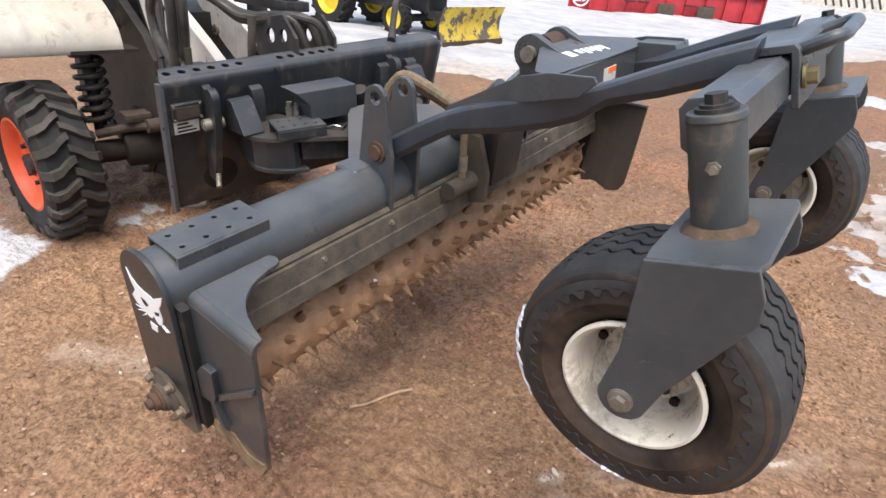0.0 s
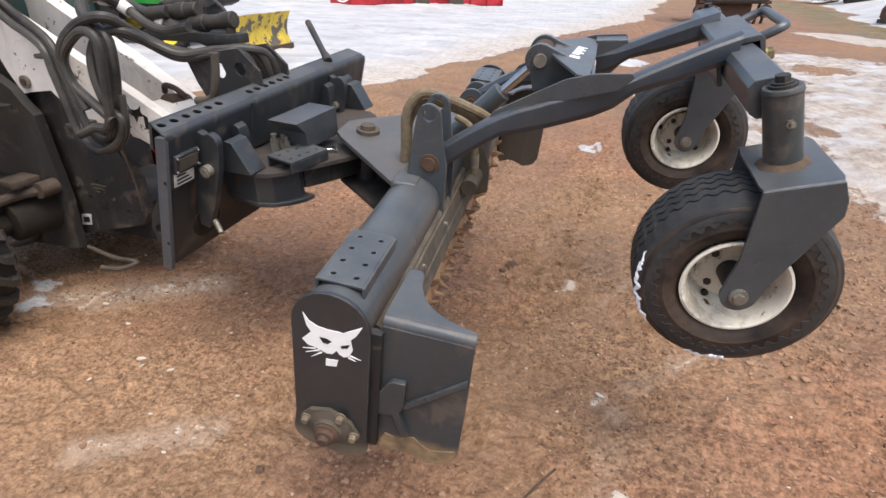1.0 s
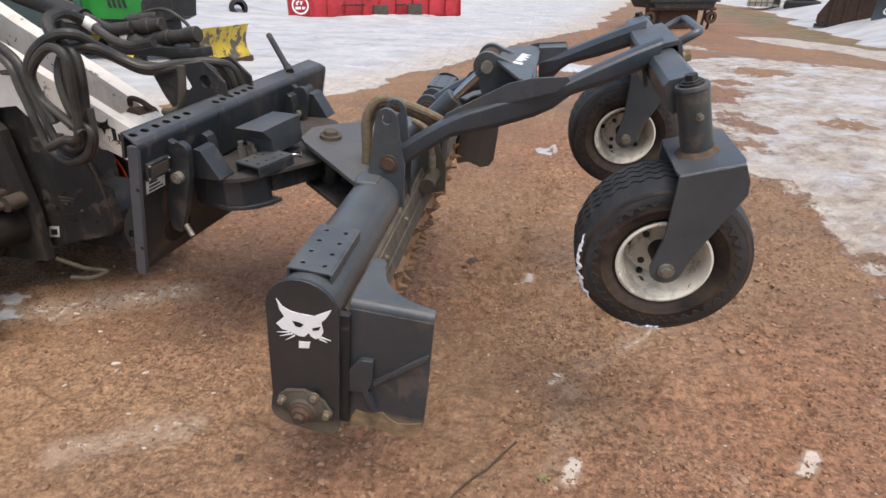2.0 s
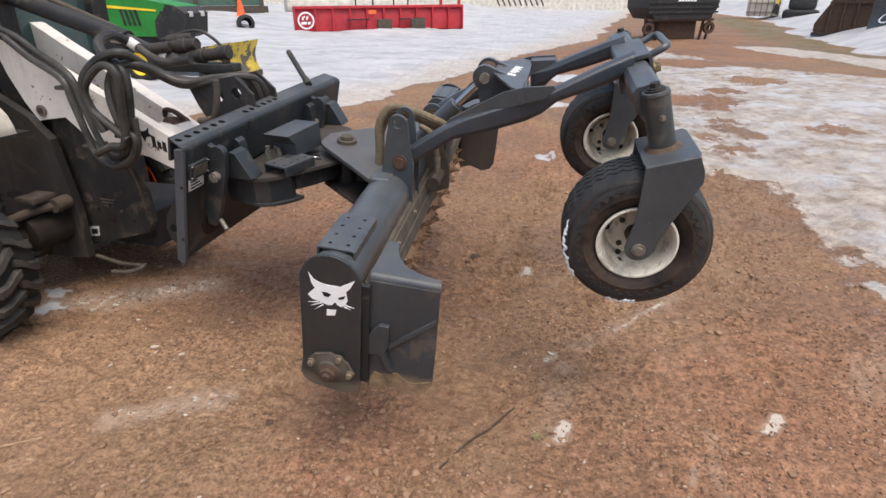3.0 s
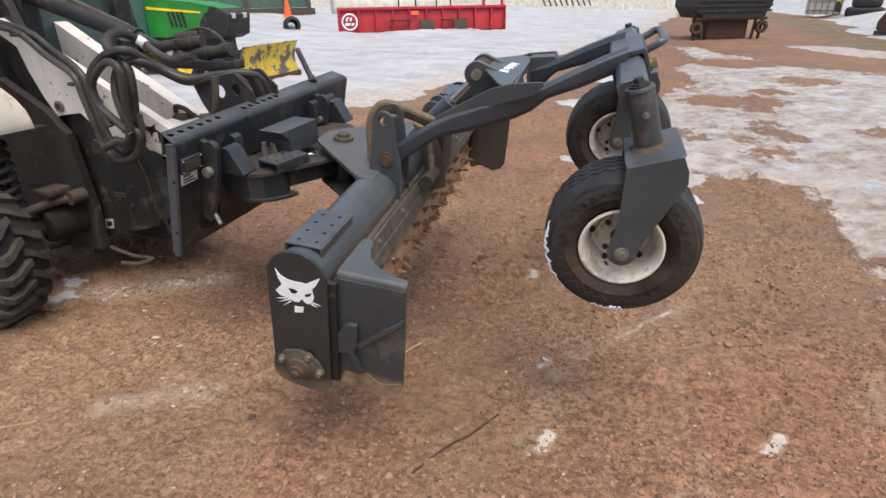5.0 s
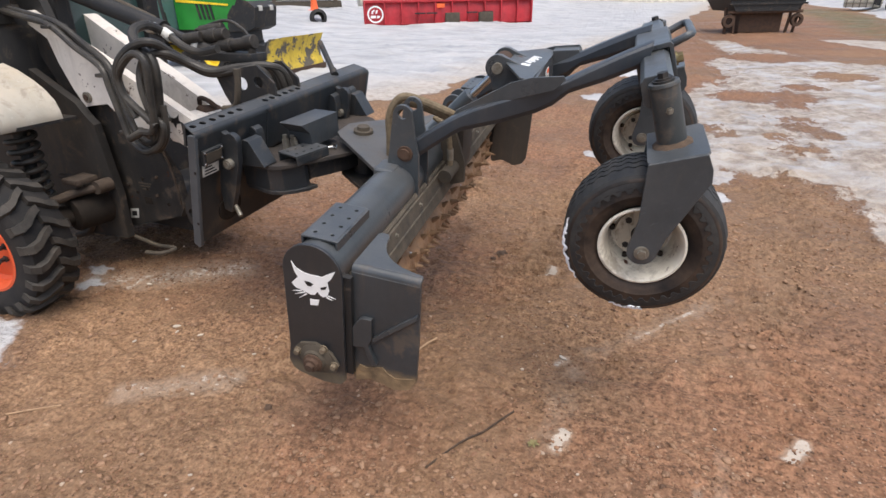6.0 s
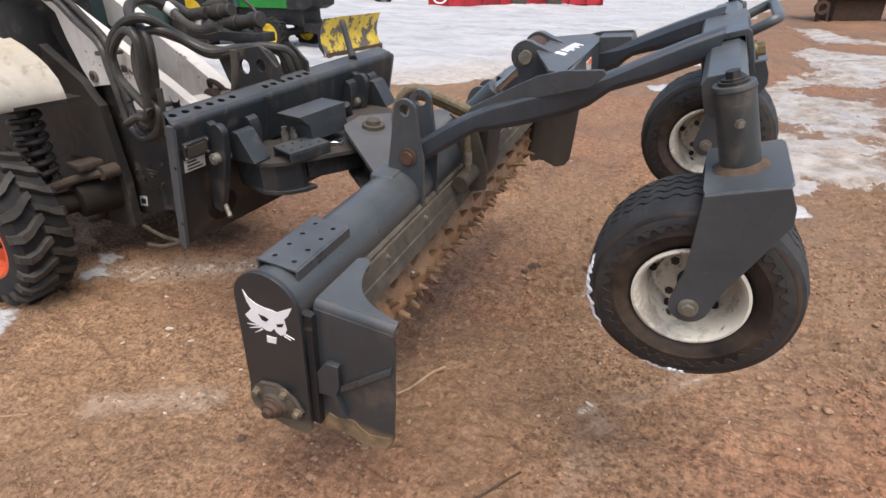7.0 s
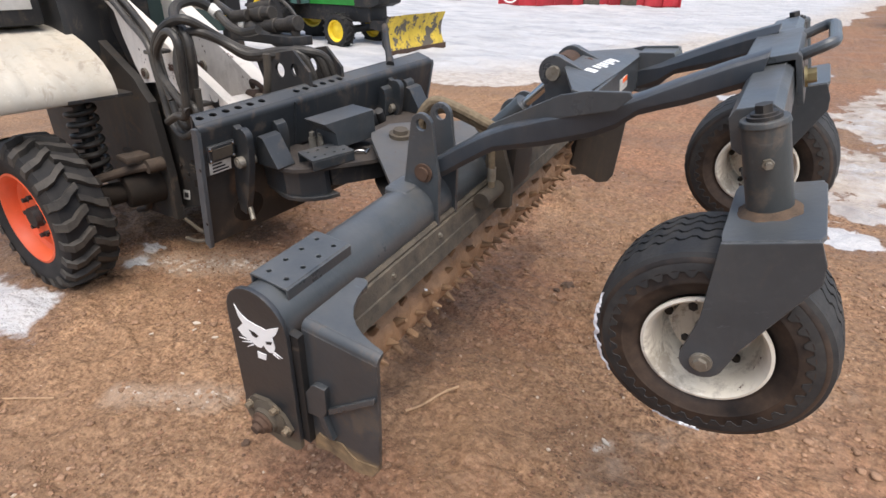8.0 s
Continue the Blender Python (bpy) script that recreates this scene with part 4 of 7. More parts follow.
def build_rake():
    rake = root("landscape_rake", RAKE, "slate-painted steel landscape rake raised above the ground", "landscape rake")
    for mirror in (False, True):
        end_plate(rake, mirror)
        wing(rake, mirror)
    bm = fresh()
    prism(bm, EMBLEM, -0.047, -0.0455, XZ)
    prism(bm, EMBLEM_CHIN, -0.047, -0.0455, XZ)
    for a, b in STROKES:
        prism(bm, stroke(a, b, 0.0022), -0.047, -0.0455, XZ)
    emblem = part("emblem", bm, m_decal, rake, "plain white sticker")
    for pts in EYES:
        bm = fresh()
        prism(bm, pts, -0.0454, -0.0448, XZ)
        part("dark_patch", bm, m_ink, emblem)
    bm = fresh()
    cyl(bm, (0, 0.056, 0.296), (0, LONG - 0.056, 0.296), 0.079, seg=48)
    part("main_tube", bm, m_slate, rake)
    # perforated foot steps over both tube ends
    for y0 in (0.098, LONG - 0.31):
        bm = fresh()
        holes = [(x, y0 + 0.028 + 0.052 * k, 0.0062) for k in range(4) for x in (-0.026, 0.026)]
        holed(bm, [(-0.049, y0), (0.049, y0), (0.049, y0 + 0.212), (-0.049, y0 + 0.212)], holes, 0.376, 0.382, XY)
        box(bm, (-0.055, y0, 0.330), (-0.049, y0 + 0.212, 0.380))
        box(bm, (0.049, y0, 0.330), (0.055, y0 + 0.212, 0.380))
        part("foot_step", bm, m_slate, rake, "drilled steel step", smooth=0)
    # skirt under the tube
    bm = fresh()
    sec = [(0.066, 0.276), (0.082, 0.280), (0.090, 0.272), (0.089, 0.264), (0.096, 0.262), (0.099, 0.250), (0.108, 0.212), (0.112, 0.210), (0.122, 0.166), (0.115, 0.164), (0.104, 0.204), (0.080, 0.250)]
    prism(bm, sec, -(LONG - 0.112), -0.112, XZ)
    part("skirt", bm, m_skirt, rake, "mud-caked deflector skirt")
    for y in (0.42, 0.66, 1.2, 1.5):
        bm = fresh()
        hexbolt(bm, (0.100, y, 0.240), (1, 0, 0.25), 0.006, 0.009)
        part("bolt", bm, m_bolt, rake)
    for y0 in (0.060, LONG - 0.080):
        bm = fresh()
        box(bm, (0.076, y0, -0.05), (0.108, y0 + 0.020, 0.30))
        part("side_web", bm, m_black, rake)
    for y0 in (0.060, LONG - 0.075):
        bm = fresh()
        prism(bm, [(-0.080, -0.06), (0.080, -0.06), (0.088, -0.03), (0.090, 0.17), (0.070, 0.27), (-0.080, 0.27)], -y0 - 0.015, -y0, XZ)
        part("inner_plate", bm, m_black, rake)
    # back skirt, away from the wheels
    bm = fresh()
    prism(bm, [(-0.072, 0.27), (-0.066, 0.26), (-0.078, 0.12), (-0.084, 0.125)], -(LONG - 0.06), -0.06, XZ)
    part("back_skirt", bm, m_grime, rake)
    # drum with rows of teeth
    bm = fresh()
    lathe(bm, [(0.001, 0.095), (0.094, 0.095), (0.098, 0.5), (0.095, 1.0), (0.098, 1.5), (0.094, LONG - 0.095), (0.001, LONG - 0.095)], Matrix.Rotation(radians(-90), 4, "X"), 40, False)
    bmesh.ops.subdivide_edges(bm, edges=[e for e in bm.edges if abs(e.verts[0].co.y - e.verts[1].co.y) > 0.2], cuts=44)
    for v in bm.verts:
        k = 1.0 + 0.10 * noise.noise(v.co * 26.0) + 0.06 * noise.noise(v.co * 60.0)
        v.co.x *= k
        v.co.z *= k
    drum = part("drum", bm, m_drum, rake, "rust-brown muddy drum")
    rnd = random.Random(4)
    for row in range(38):
        for k in range(6):
            y = 0.118 + row * 0.0487
            a = k * math.tau / 6 + row * 0.36
            bm = fresh()
            base = Vector((math.cos(a), 0, math.sin(a)))
            tang = Vector((-math.sin(a), 0, math.cos(a)))
            p = Vector((0, y, 0)) + base * 0.090
            q = p + base * (0.036 + rnd.random() * 0.012) + tang * 0.010
            cyl(bm, p, q, 0.011 + rnd.random() * 0.006, 0.003 + rnd.random() * 0.004, seg=7)
            for v in bm.verts:
                v.co += Vector((rnd.uniform(-1, 1), rnd.uniform(-1, 1), rnd.uniform(-1, 1))) * 0.0022
            part("tooth", bm, m_tooth, drum)
    # ears and hinge pins
    for f in (0, 1):
        for a, b in ((0.664, 0.676), (0.766, 0.778)):
            y0, y1 = (a, b) if not f else (LONG - b, LONG - a)
            part("hinge_ear", ear_plate(y0, y1, not f), m_slate, rake, smooth=0)
        bm = fresh()
        ya, yb = (0.650, 0.80) if not f else (LONG - 0.80, LONG - 0.650)
        cyl(bm, (0.036, ya, 0.424), (0.036, yb, 0.424), 0.019, seg=20)
        cyl(bm, (0.036, ya + 0.008, 0.424), (0.036, ya + 0.014, 0.424), 0.028, seg=20)
        part("hinge_pin", bm, m_rust, rake, "rusty hinge pin")
        arm(rake, bool(f))
    # hood between the arms, its lugs and the lift ram
    bm = fresh()
    tilt = Matrix.Translation((0.33, 0, 0.715)) @ Matrix.Rotation(radians(4), 4, "Y")
    prism(bm, [(-0.022, 0.915), (-0.022, 1.125), (0.065, 1.275), (0.108, 1.275), (0.104, 1.02), (0.090, 0.765), (0.055, 0.765)], -0.008, 0.0, tilt)
    bevel(bm, 0.002)
    part("cross_plate", bm, m_slate, rake)
    bm = fresh()
    prism(bm, [(0.432, 0.716), (0.527, 0.732), (0.550, 0.690), (0.490, 0.606), (0.425, 0.600)], -1.315, -1.215, XZ)
    bevel(bm, 0.005)
    part("arm_sleeve", bm, m_slate, rake)
    bm = fresh()
    prism(bm, [(0.425, 0.705), (0.433, 0.705), (0.449, 0.615), (0.441, 0.615)], -1.262, -0.778, XZ)
    bevel(bm, 0.002)
    part("rear_flange", bm, m_slate, rake)
    bm = fresh()
    cyl(bm, (0.826, 0.482, 0.752), (0.829, 0.466, 0.753), 0.0055, seg=10)
    cyl(bm, (0.826, 0.482, 0.752), (0.827, 0.475, 0.752), 0.010, seg=6)
    part("grease_nipple", bm, m_bolt, rake)
    for k, (u, w) in enumerate(((0.0, 0.046), (0.060, 0.026), (0.092, 0.020), (0.118, 0.022), (0.146, 0.020), (0.172, 0.020), (0.197, 0.014))):
        x0 = 0.026 + 0.10 * u
        deep = 0.030 - 0.008 * (k % 2)
        bm = fresh()
        prism(bm, [(x0, 0.935 + 0.8 * u), (x0 + deep, 0.935 + 0.8 * u), (x0 + deep + 0.002, 0.935 + 0.8 * (u + 0.72 * w)), (x0 + 0.002, 0.935 + 0.8 * (u + 0.72 * w))], 0.0, 0.001, tilt)
        part("decal", bm, m_decal, rake, "worn white sticker" if k == 0 else "worn white printed bar")
    bm = fresh()
    prism(bm, [(0.4370, 0.683), (0.4385, 0.683), (0.4445, 0.650), (0.4430, 0.650)], -1.085, -1.015, XZ)
    lab = part("warning_label", bm, m_label, rake, "small white and orange label")
    bm = fresh()
    prism(bm, [(0.4387, 0.682), (0.4397, 0.682), (0.4419, 0.670), (0.4409, 0.670)], -1.083, -1.040, XZ)
    part("print_bar", bm, m_cone, lab, "orange warning band")
    for y in (0.935, 1.071):
        bm = fresh()
        prism(bm, arc(0.277, 0.692, 0.045, 60, 240, 10) + [(0.27, 0.60), (0.36, 0.60), (0.42, 0.69), (0.36, 0.712)], -y - 0.017, -y + 0.005, XZ)
        bevel(bm, 0.003)
        part("ram_lug", bm, m_slate, rake)
    bm = fresh()
    cyl(bm, (0.277, 0.915, 0.692), (0.277, 1.112, 0.692), 0.019, seg=20)
    part("ram_pin", bm, m_bolt, rake)
    bm = fresh()
    cyl(bm, (0.277, 0.985, 0.692), (0.277, 1.055, 0.692), 0.036, seg=24)
    part("ram_eye", bm, m_rust, rake)
    bm = fresh()
    cyl(bm, (0.262, 1.02, 0.665), (0.125, 1.02, 0.50), 0.014, seg=16)
    part("ram_rod", bm, m_chrome, rake, "bright ram rod")
    bm = fresh()
    cyl(bm, (0.17, 1.02, 0.555), (0.03, 1.02, 0.385), 0.033, seg=24)
    part("ram_barrel", bm, m_slate, rake)
    # cross beam with saddle and grab handle
    bm = fresh()
    c, s = math.cos(LEAN), math.sin(LEAN)
    up = (-s, 0, c)
    beam_box(bm, (0.792, 0.545, 0.782), (0.792, LONG - 0.545, 0.782), 0.085, 0.085, up)
    part("cross_beam", bm, m_slate, rake)
    bm = fresh()
    sad = Matrix.Translation((0.792, 0, 0.782)) @ Matrix.Rotation(-LEAN, 4, "Y")
    prism(bm, [(-0.058, -0.052), (-0.046, -0.052), (-0.046, 0.046), (0.046, 0.046), (0.046, -0.052), (0.058, -0.052), (0.058, 0.050), (0.050, 0.060), (-0.050, 0.060), (-0.058, 0.050)], -1.175, -0.865, sad @ XZ)
    part("saddle", bm, m_slate, rake, smooth=0)
    bm = fresh()
    hose(bm, [sad @ Vector(p) for p in ((0.05, 0.900, 0.045), (0.085, 0.895, 0.055), (0.105, 0.900, 0.060), (0.115, 0.925, 0.060), (0.115, 1.02, 0.060), (0.115, 1.115, 0.060), (0.105, 1.14, 0.060), (0.085, 1.145, 0.055), (0.05, 1.14, 0.045))], 0.0125)
    part("grab_handle", bm, m_slate, rake)
    bm = fresh()
    hexbolt(bm, sad @ Vector((0.060, 0.90, 0.0)), sad.to_3x3() @ Vector((1, 0, 0)), 0.016, 0.022)
    part("saddle_bolt", bm, m_yellowzinc, rake, "yellow zinc bolt")
    # swing plate from the turret pin to the tube
    bm = fresh()
    prism(bm, [(-0.375, 0.965), (-0.345, 0.925), (-0.06, 0.655), (0.0, 0.640), (0.03, 0.66), (0.03, LONG - 0.66), (0.0, LONG - 0.64), (-0.06, LONG - 0.655), (-0.345, LONG - 0.925), (-0.375, LONG - 0.965)], 0.322, 0.337, XY)
    bevel(bm, 0.003)
    part("swing_plate", bm, m_swing, rake)
    bm = fresh()
    prism(bm, [(-0.36, 0.96), (-0.05, 0.70), (0.0, 0.70), (0.0, LONG - 0.70), (-0.05, LONG - 0.70), (-0.36, LONG - 0.96)], 0.150, 0.165, XY)
    part("swing_plate", bm, m_black, rake)
    bm = fresh()
    box(bm, (-0.06, 0.60, 0.33), (0.02, 0.70, 0.378))
    bevel(bm, 0.016, seg=3)
    part("saddle_weld", bm, m_slate, rake)
    bm = fresh()
    prism(bm, [(-0.07, 0.165), (0.0, 0.165), (0.0, 0.322), (-0.29, 0.322), (-0.29, 0.165)], -1.03, -1.01, XZ)
    part("web", bm, m_black, rake)
    bm = fresh()
    cyl(bm, (-0.275, 1.005, 0.12), (-0.275, 1.005, 0.340), 0.040, seg=24)
    part("pivot_tube", bm, m_black, rake)
    bm = fresh()
    cyl(bm, (-0.275, 1.005, 0.337), (-0.275, 1.005, 0.350), 0.041, seg=28)
    cyl(bm, (-0.275, 1.005, 0.350), (-0.275, 1.005, 0.365), 0.027, 0.025, seg=24)
    part("pivot_pin", bm, m_grime, rake, "rust-edged pivot pin")
    bm = fresh()
    prism(bm, [(-0.06, 0.80), (0.02, 0.80), (0.02, 0.86), (-0.06, 0.86)], 0.337, 0.338, XY)
    part("label_plate", bm, m_label, rake, "white data label")
    # drum drive: motor and dirty boss beside the tube
    bm = fresh()
    cyl(bm, (0.128, 0.868, 0.268), (0.128, 0.985, 0.268), 0.027, seg=24)
    part("boss", bm, m_grime, rake, "mud-caked round boss")
    bm = fresh()
    prism(bm, [(0.06, 0.18), (0.10, 0.17), (0.175, 0.20), (0.17, 0.29), (0.125, 0.40), (0.07, 0.40)], -1.02, -1.00, XZ)
    part("boss_bracket", bm, m_grime, rake)
    bm = fresh()
    box(bm, (0.065, 1.10, 0.20), (0.135, 1.26, 0.42))
    bevel(bm, 0.01)
    part("motor_mount", bm, m_black, rake)
    bm = fresh()
    hose(bm, [(0.13, 0.93, 0.295), (0.128, 0.93, 0.33), (0.122, 0.93, 0.38), (0.10, 0.95, 0.44), (0.04, 0.98, 0.46)], 0.011)
    part("grease_hose", bm, m_sleeve, rake)
    bm = fresh()
    cyl(bm, (0.129, 0.93, 0.318), (0.126, 0.93, 0.362), 0.0135, seg=12)
    part("hose_fitting", bm, m_bolt, rake)
    # sleeved hoses looping over the tube
    for dy, dz in ((0.0, 0.0), (0.034, -0.032)):
        bm = fresh()
        hose(bm, [(-0.085, 0.83 + dy, 0.335), (-0.086, 0.83 + dy, 0.40 + dz), (-0.090, 0.83 + dy, 0.485 + dz), (-0.070, 0.835 + dy, 0.540 + dz), (-0.030, 0.84 + dy, 0.568 + dz), (0.055, 0.85 + dy, 0.552 + dz), (0.135, 0.87 + dy, 0.522 + dz), (0.17, 0.95, 0.47), (0.17, 1.08, 0.42)], 0.0155)
        part("hydraulic_hose", bm, m_sleeve, rake, "tan braided hose sleeve")
    return rake


m_dirtbolt = rough_stuff("muddy_bolt", (0.24, 0.19, 0.13), (0.10, 0.078, 0.055), 30.0, rough=0.7)
m_yellowzinc = rough_stuff("yellow_zinc", (0.30, 0.25, 0.13), (0.17, 0.14, 0.085), 20.0, rough=0.45, metal=0.6, bump=0.1)
rake = build_rake()
POST = Matrix.Translation((0.796, 0.518, 0.815)) @ Matrix.Rotation(-LEAN, 4, "Y")
near_wheel = caster("caster_wheel", RAKE @ POST, "caster wheels")
copy_thing(near_wheel, RAKE @ Matrix.Translation((0, 1.004, 0)) @ POST)


# ---- mounting frame between machine and rake: x towards the rake, y across, z up its plate ----
MOUNT = axes((-0.93, 1.945, 0.463), Vector((0.9548, -0.1233, -0.2706)), Vector((0.1484, 0.9861, 0.0742)), Vector((0.2577, -0.1110, 0.9598)))
WIDE = 1.155
EDGE = 0.024        # near end of the plate


TURRET = Matrix.Translation((0, 0, 0.30)) @ Matrix.Rotation(radians(-15), 4, "Y")   # level, though the plate behind it leans


def turret_outline(g):
    """Near edge, nose and far edge, then the hollow back."""
    near = [(0.010, 0.245 - g), (0.066, 0.233 - g), (0.115, 0.216 - g), (0.160, 0.214 - g), (0.209, 0.231 - g), (0.240, 0.258 - g), (0.262, 0.285 - g), (0.303 + g, 0.350), (0.377 + g, 0.462), (0.415 + g, 0.540)]
    far = [(x, WIDE - y) for x, y in reversed(near)]
    return near + [(0.422 + g, 0.577)] + far + [(0.010, 0.855), (0.060, 0.835), (0.105, 0.790), (0.115, 0.700), (0.110, 0.640), (0.075, 0.600), (0.070, 0.420), (0.010, 0.400)]


def latch(parent, y):
    bm = fresh()
    prism(bm, [(0.0, 0.20), (0.0, 0.46)] + arc(0.055, 0.435, 0.030, 140, 0, 6) + [(0.090, 0.36), (0.075, 0.22), (0.055, 0.12), (0.02, 0.12)], -y - 0.012, -y + 0.012, XZ)
    bevel(bm, 0.003)
    lug = part("latch_lug", bm, m_mount, parent)
    bm = fresh()
    cyl(bm, (0.055, y - 0.034, 0.345), (0.055, y + 0.03, 0.345), 0.019, seg=20)
    cyl(bm, (0.055, y - 0.038, 0.345), (0.055, y - 0.034, 0.345), 0.012, seg=16)
    part("latch_bolt", bm, m_bolt, lug)
    bm = fresh()
    cyl(bm, (0.07, y - 0.005, 0.155), (0.112, y - 0.024, 0.135), 0.009, seg=14)
    part("lock_handle", bm, m_bolt, lug)


def build_mount():
    frame_ob = root("mounting_frame", MOUNT, "dusty slate steel mounting frame hung on the loader arms", "attachment mount")
    bm = fresh()
    box(bm, (-0.010, EDGE, 0.0), (0.0, WIDE, 0.455))
    part("back_plate", bm, m_stained, frame_ob, "plate with rust runs and mud splashes")
    # folded top rail with two rows of slots
    bm = fresh()
    holes = [(-0.040, 0.055 + 0.047 * k, 0.013) for k in range(6)] + [(-0.040, 0.44 + 0.042 * k, 0.013) for k in range(6)]
    holed(bm, [(-0.064, EDGE + 0.018), (-0.012, EDGE - 0.002), (-0.012, WIDE), (-0.064, WIDE)], holes, 0.479, 0.486, XY)
    part("top_rail", bm, m_mount_top, frame_ob, smooth=0)
    bm = fresh()
    prism(bm, [(-0.012, 0.479), (-0.012, 0.486), (0.000, 0.484), (0.008, 0.476), (0.010, 0.462), (0.010, 0.300), (0.002, 0.300), (0.002, 0.462), (-0.002, 0.474)], -WIDE, 0.004 - EDGE, XZ)
    part("rail_face", bm, m_mount, frame_ob, smooth=50)
    bm = fresh()
    box(bm, (-0.074, EDGE + 0.018, 0.40), (-0.064, WIDE, 0.486))
    part("rail_back", bm, m_mount, frame_ob)
    # rolled near edge and far edge
    for y0 in (EDGE - 0.014, WIDE):
        bm = fresh()
        prism(bm, [(-0.022, 0.0), (0.004, -0.012), (0.014, 0.0), (0.012, 0.462), (0.004, 0.478), (-0.022, 0.470)], -y0 - 0.014, -y0, XZ)
        bevel(bm, 0.004)
        part("edge_strip", bm, m_mount_edge, frame_ob, "paint-worn grey edge")
    # slotted hook plate behind the near edge
    bm = fresh()
    holed(bm, [(-0.05, 0.02), (-0.02, 0.02), (-0.02, 0.30), (-0.05, 0.28), (-0.11, 0.14), (-0.115, 0.08), (-0.09, 0.035)], [(-0.075, 0.09, 0.022)], -0.072, -0.062, XZ)
    part("hook_plate", bm, m_black, frame_ob, smooth=0)
    # joint strap
    bm = fresh()
    box(bm, (0.010, 0.390, 0.310), (0.0125, 0.396, 0.478))
    part("joint_strap", bm, m_mount, frame_ob)
    latch(frame_ob, 0.150)
    latch(frame_ob, 0.885)
    # name plate on its bracket and the worn label under it
    bm = fresh()
    box(bm, (0.012, 0.035, 0.355), (0.026, 0.130, 0.415))
    bevel(bm, 0.003)
    part("plate_bracket", bm, m_mount, frame_ob)
    bm = fresh()
    box(bm, (0.026, 0.046, 0.365), (0.028, 0.120, 0.404))
    part("name_plate", bm, m_grime, frame_ob)
    for y, z in ((0.041, 0.362), (0.041, 0.408), (0.124, 0.362), (0.124, 0.408)):
        bm = fresh()
        hexbolt(bm, (0.026, y, z), (1, 0, 0), 0.0042, 0.006)
        part("plate_bolt", bm, m_chrome, frame_ob)
    # edge holes: dark discs on the strip, shade painted instead of cut depth
    for z in (0.105, 0.330):
        bm = fresh()
        cyl(bm, (0.006, EDGE - 0.0150, z), (0.006, EDGE - 0.010, z), 0.006, seg=14)
        part("edge_hole_disc", bm, m_hole, frame_ob)
    bm = fresh()
    box(bm, (0.010, 0.040, 0.303), (0.0118, 0.120, 0.350))
    lab = part("label", bm, m_label, frame_ob, "worn white label")
    for k in range(3):
        bm = fresh()
        box(bm, (0.0118, 0.050, 0.309 + 0.013 * k), (0.0124, 0.110 - 0.012 * k, 0.315 + 0.013 * k))
        part("print_bar", bm, m_ink, lab)
    # round opening low in the plate, drawn as a disc coloured like its dark inside
    for y in (0.185, 0.93):
        bm = fresh()
        cyl(bm, (0.000, y, 0.105), (0.004, y, 0.105), 0.062, seg=28)
        part("pin_recess_disc", bm, m_hole, frame_ob)
    # slanted gussets onto the turret and rounded tabs under the rail
    for y in (0.232, 0.968):
        bm = fresh()
        prism(bm, [(0.060, 0.0), (0.080, 0.098), (0.092, 0.106), (0.115, 0.100), (0.172, 0.004)], -y - 0.036, -y + 0.036, TURRET @ XZ)
        bevel(bm, 0.004)
        part("gusset", bm, m_mount, frame_ob)
    for y, w, z in ((0.312, 0.020, 0.30), (0.853, 0.026, 0.29), (0.990, 0.024, 0.36)):
        bm = fresh()
        prism(bm, [(0.005, z), (0.008, 0.425), (0.018, 0.434), (0.036, 0.428), (0.052, 0.400), (0.060, z)], -y - w, -y + w, XZ)
        bevel(bm, 0.005)
        part("stop_tab", bm, m_mount, frame_ob)
    # turret: two level plates, a rounded box each side and a dark core
    bm = fresh()
    prism(bm, turret_outline(0.0), -0.013, 0.0, TURRET)
    part("turret_plate", bm, m_turret, frame_ob, "dirt-strewn top plate")
    for s in (0, 1):
        bm = fresh()
        pts = [(0.010, 0.250), (0.066, 0.240), (0.120, 0.226), (0.160, 0.222), (0.205, 0.238), (0.242, 0.266), (0.276, 0.310), (0.288, 0.350), (0.010, 0.365)]
        prism(bm, [(x, WIDE - y) if s else (x, y) for x, y in pts], -0.122, -0.108, TURRET)
        part("turret_foot", bm, m_mount, frame_ob)
    for s in (0, 1):
        pts = [(0.010, 0.245), (0.150, 0.228), (0.205, 0.248), (0.262, 0.315), (0.262, 0.335), (0.010, 0.335)]
        bm = fresh()
        prism(bm, [(x, WIDE - y) if s else (x, y) for x, y in pts], -0.108, -0.013, TURRET)
        bevel(bm, 0.004)
        part("side_box", bm, m_mount, frame_ob, smooth=15)
    bm = fresh()
    box(bm, (0.0, 0.335, -0.107), (0.060, 0.82, -0.015), TURRET)
    part("core", bm, m_black, frame_ob)
    bm = fresh()
    prism(bm, [(0.060, 0.340), (0.262, 0.345), (0.300, 0.400), (0.352, 0.490), (0.368, 0.577), (0.352, 0.665), (0.300, 0.755), (0.262, 0.810), (0.060, 0.815)], -0.085, -0.014, TURRET)
    bevel(bm, 0.006)
    part("pivot_housing", bm, m_black, frame_ob)
    # valve cover: a bent cover plate, cut back at its open end
    bm = fresh()
    skew = TURRET @ Matrix.Rotation(radians(-4), 4, "Z")
    prism(bm, [(0.372, 0.128), (0.590, 0.128), (0.590, 0.030), (0.420, 0.030), (0.415, 0.085)], 0.105, 0.222, skew @ YZ)
    bevel(bm, 0.006, seg=3)
    part("valve_cover", bm, m_mount_top, frame_ob)
    # drilled step on two small legs
    bm = fresh()
    tilt = TURRET @ Matrix.Translation((0.246, 0.347, 0.036)) @ Matrix.Rotation(radians(-14), 4, "Z")
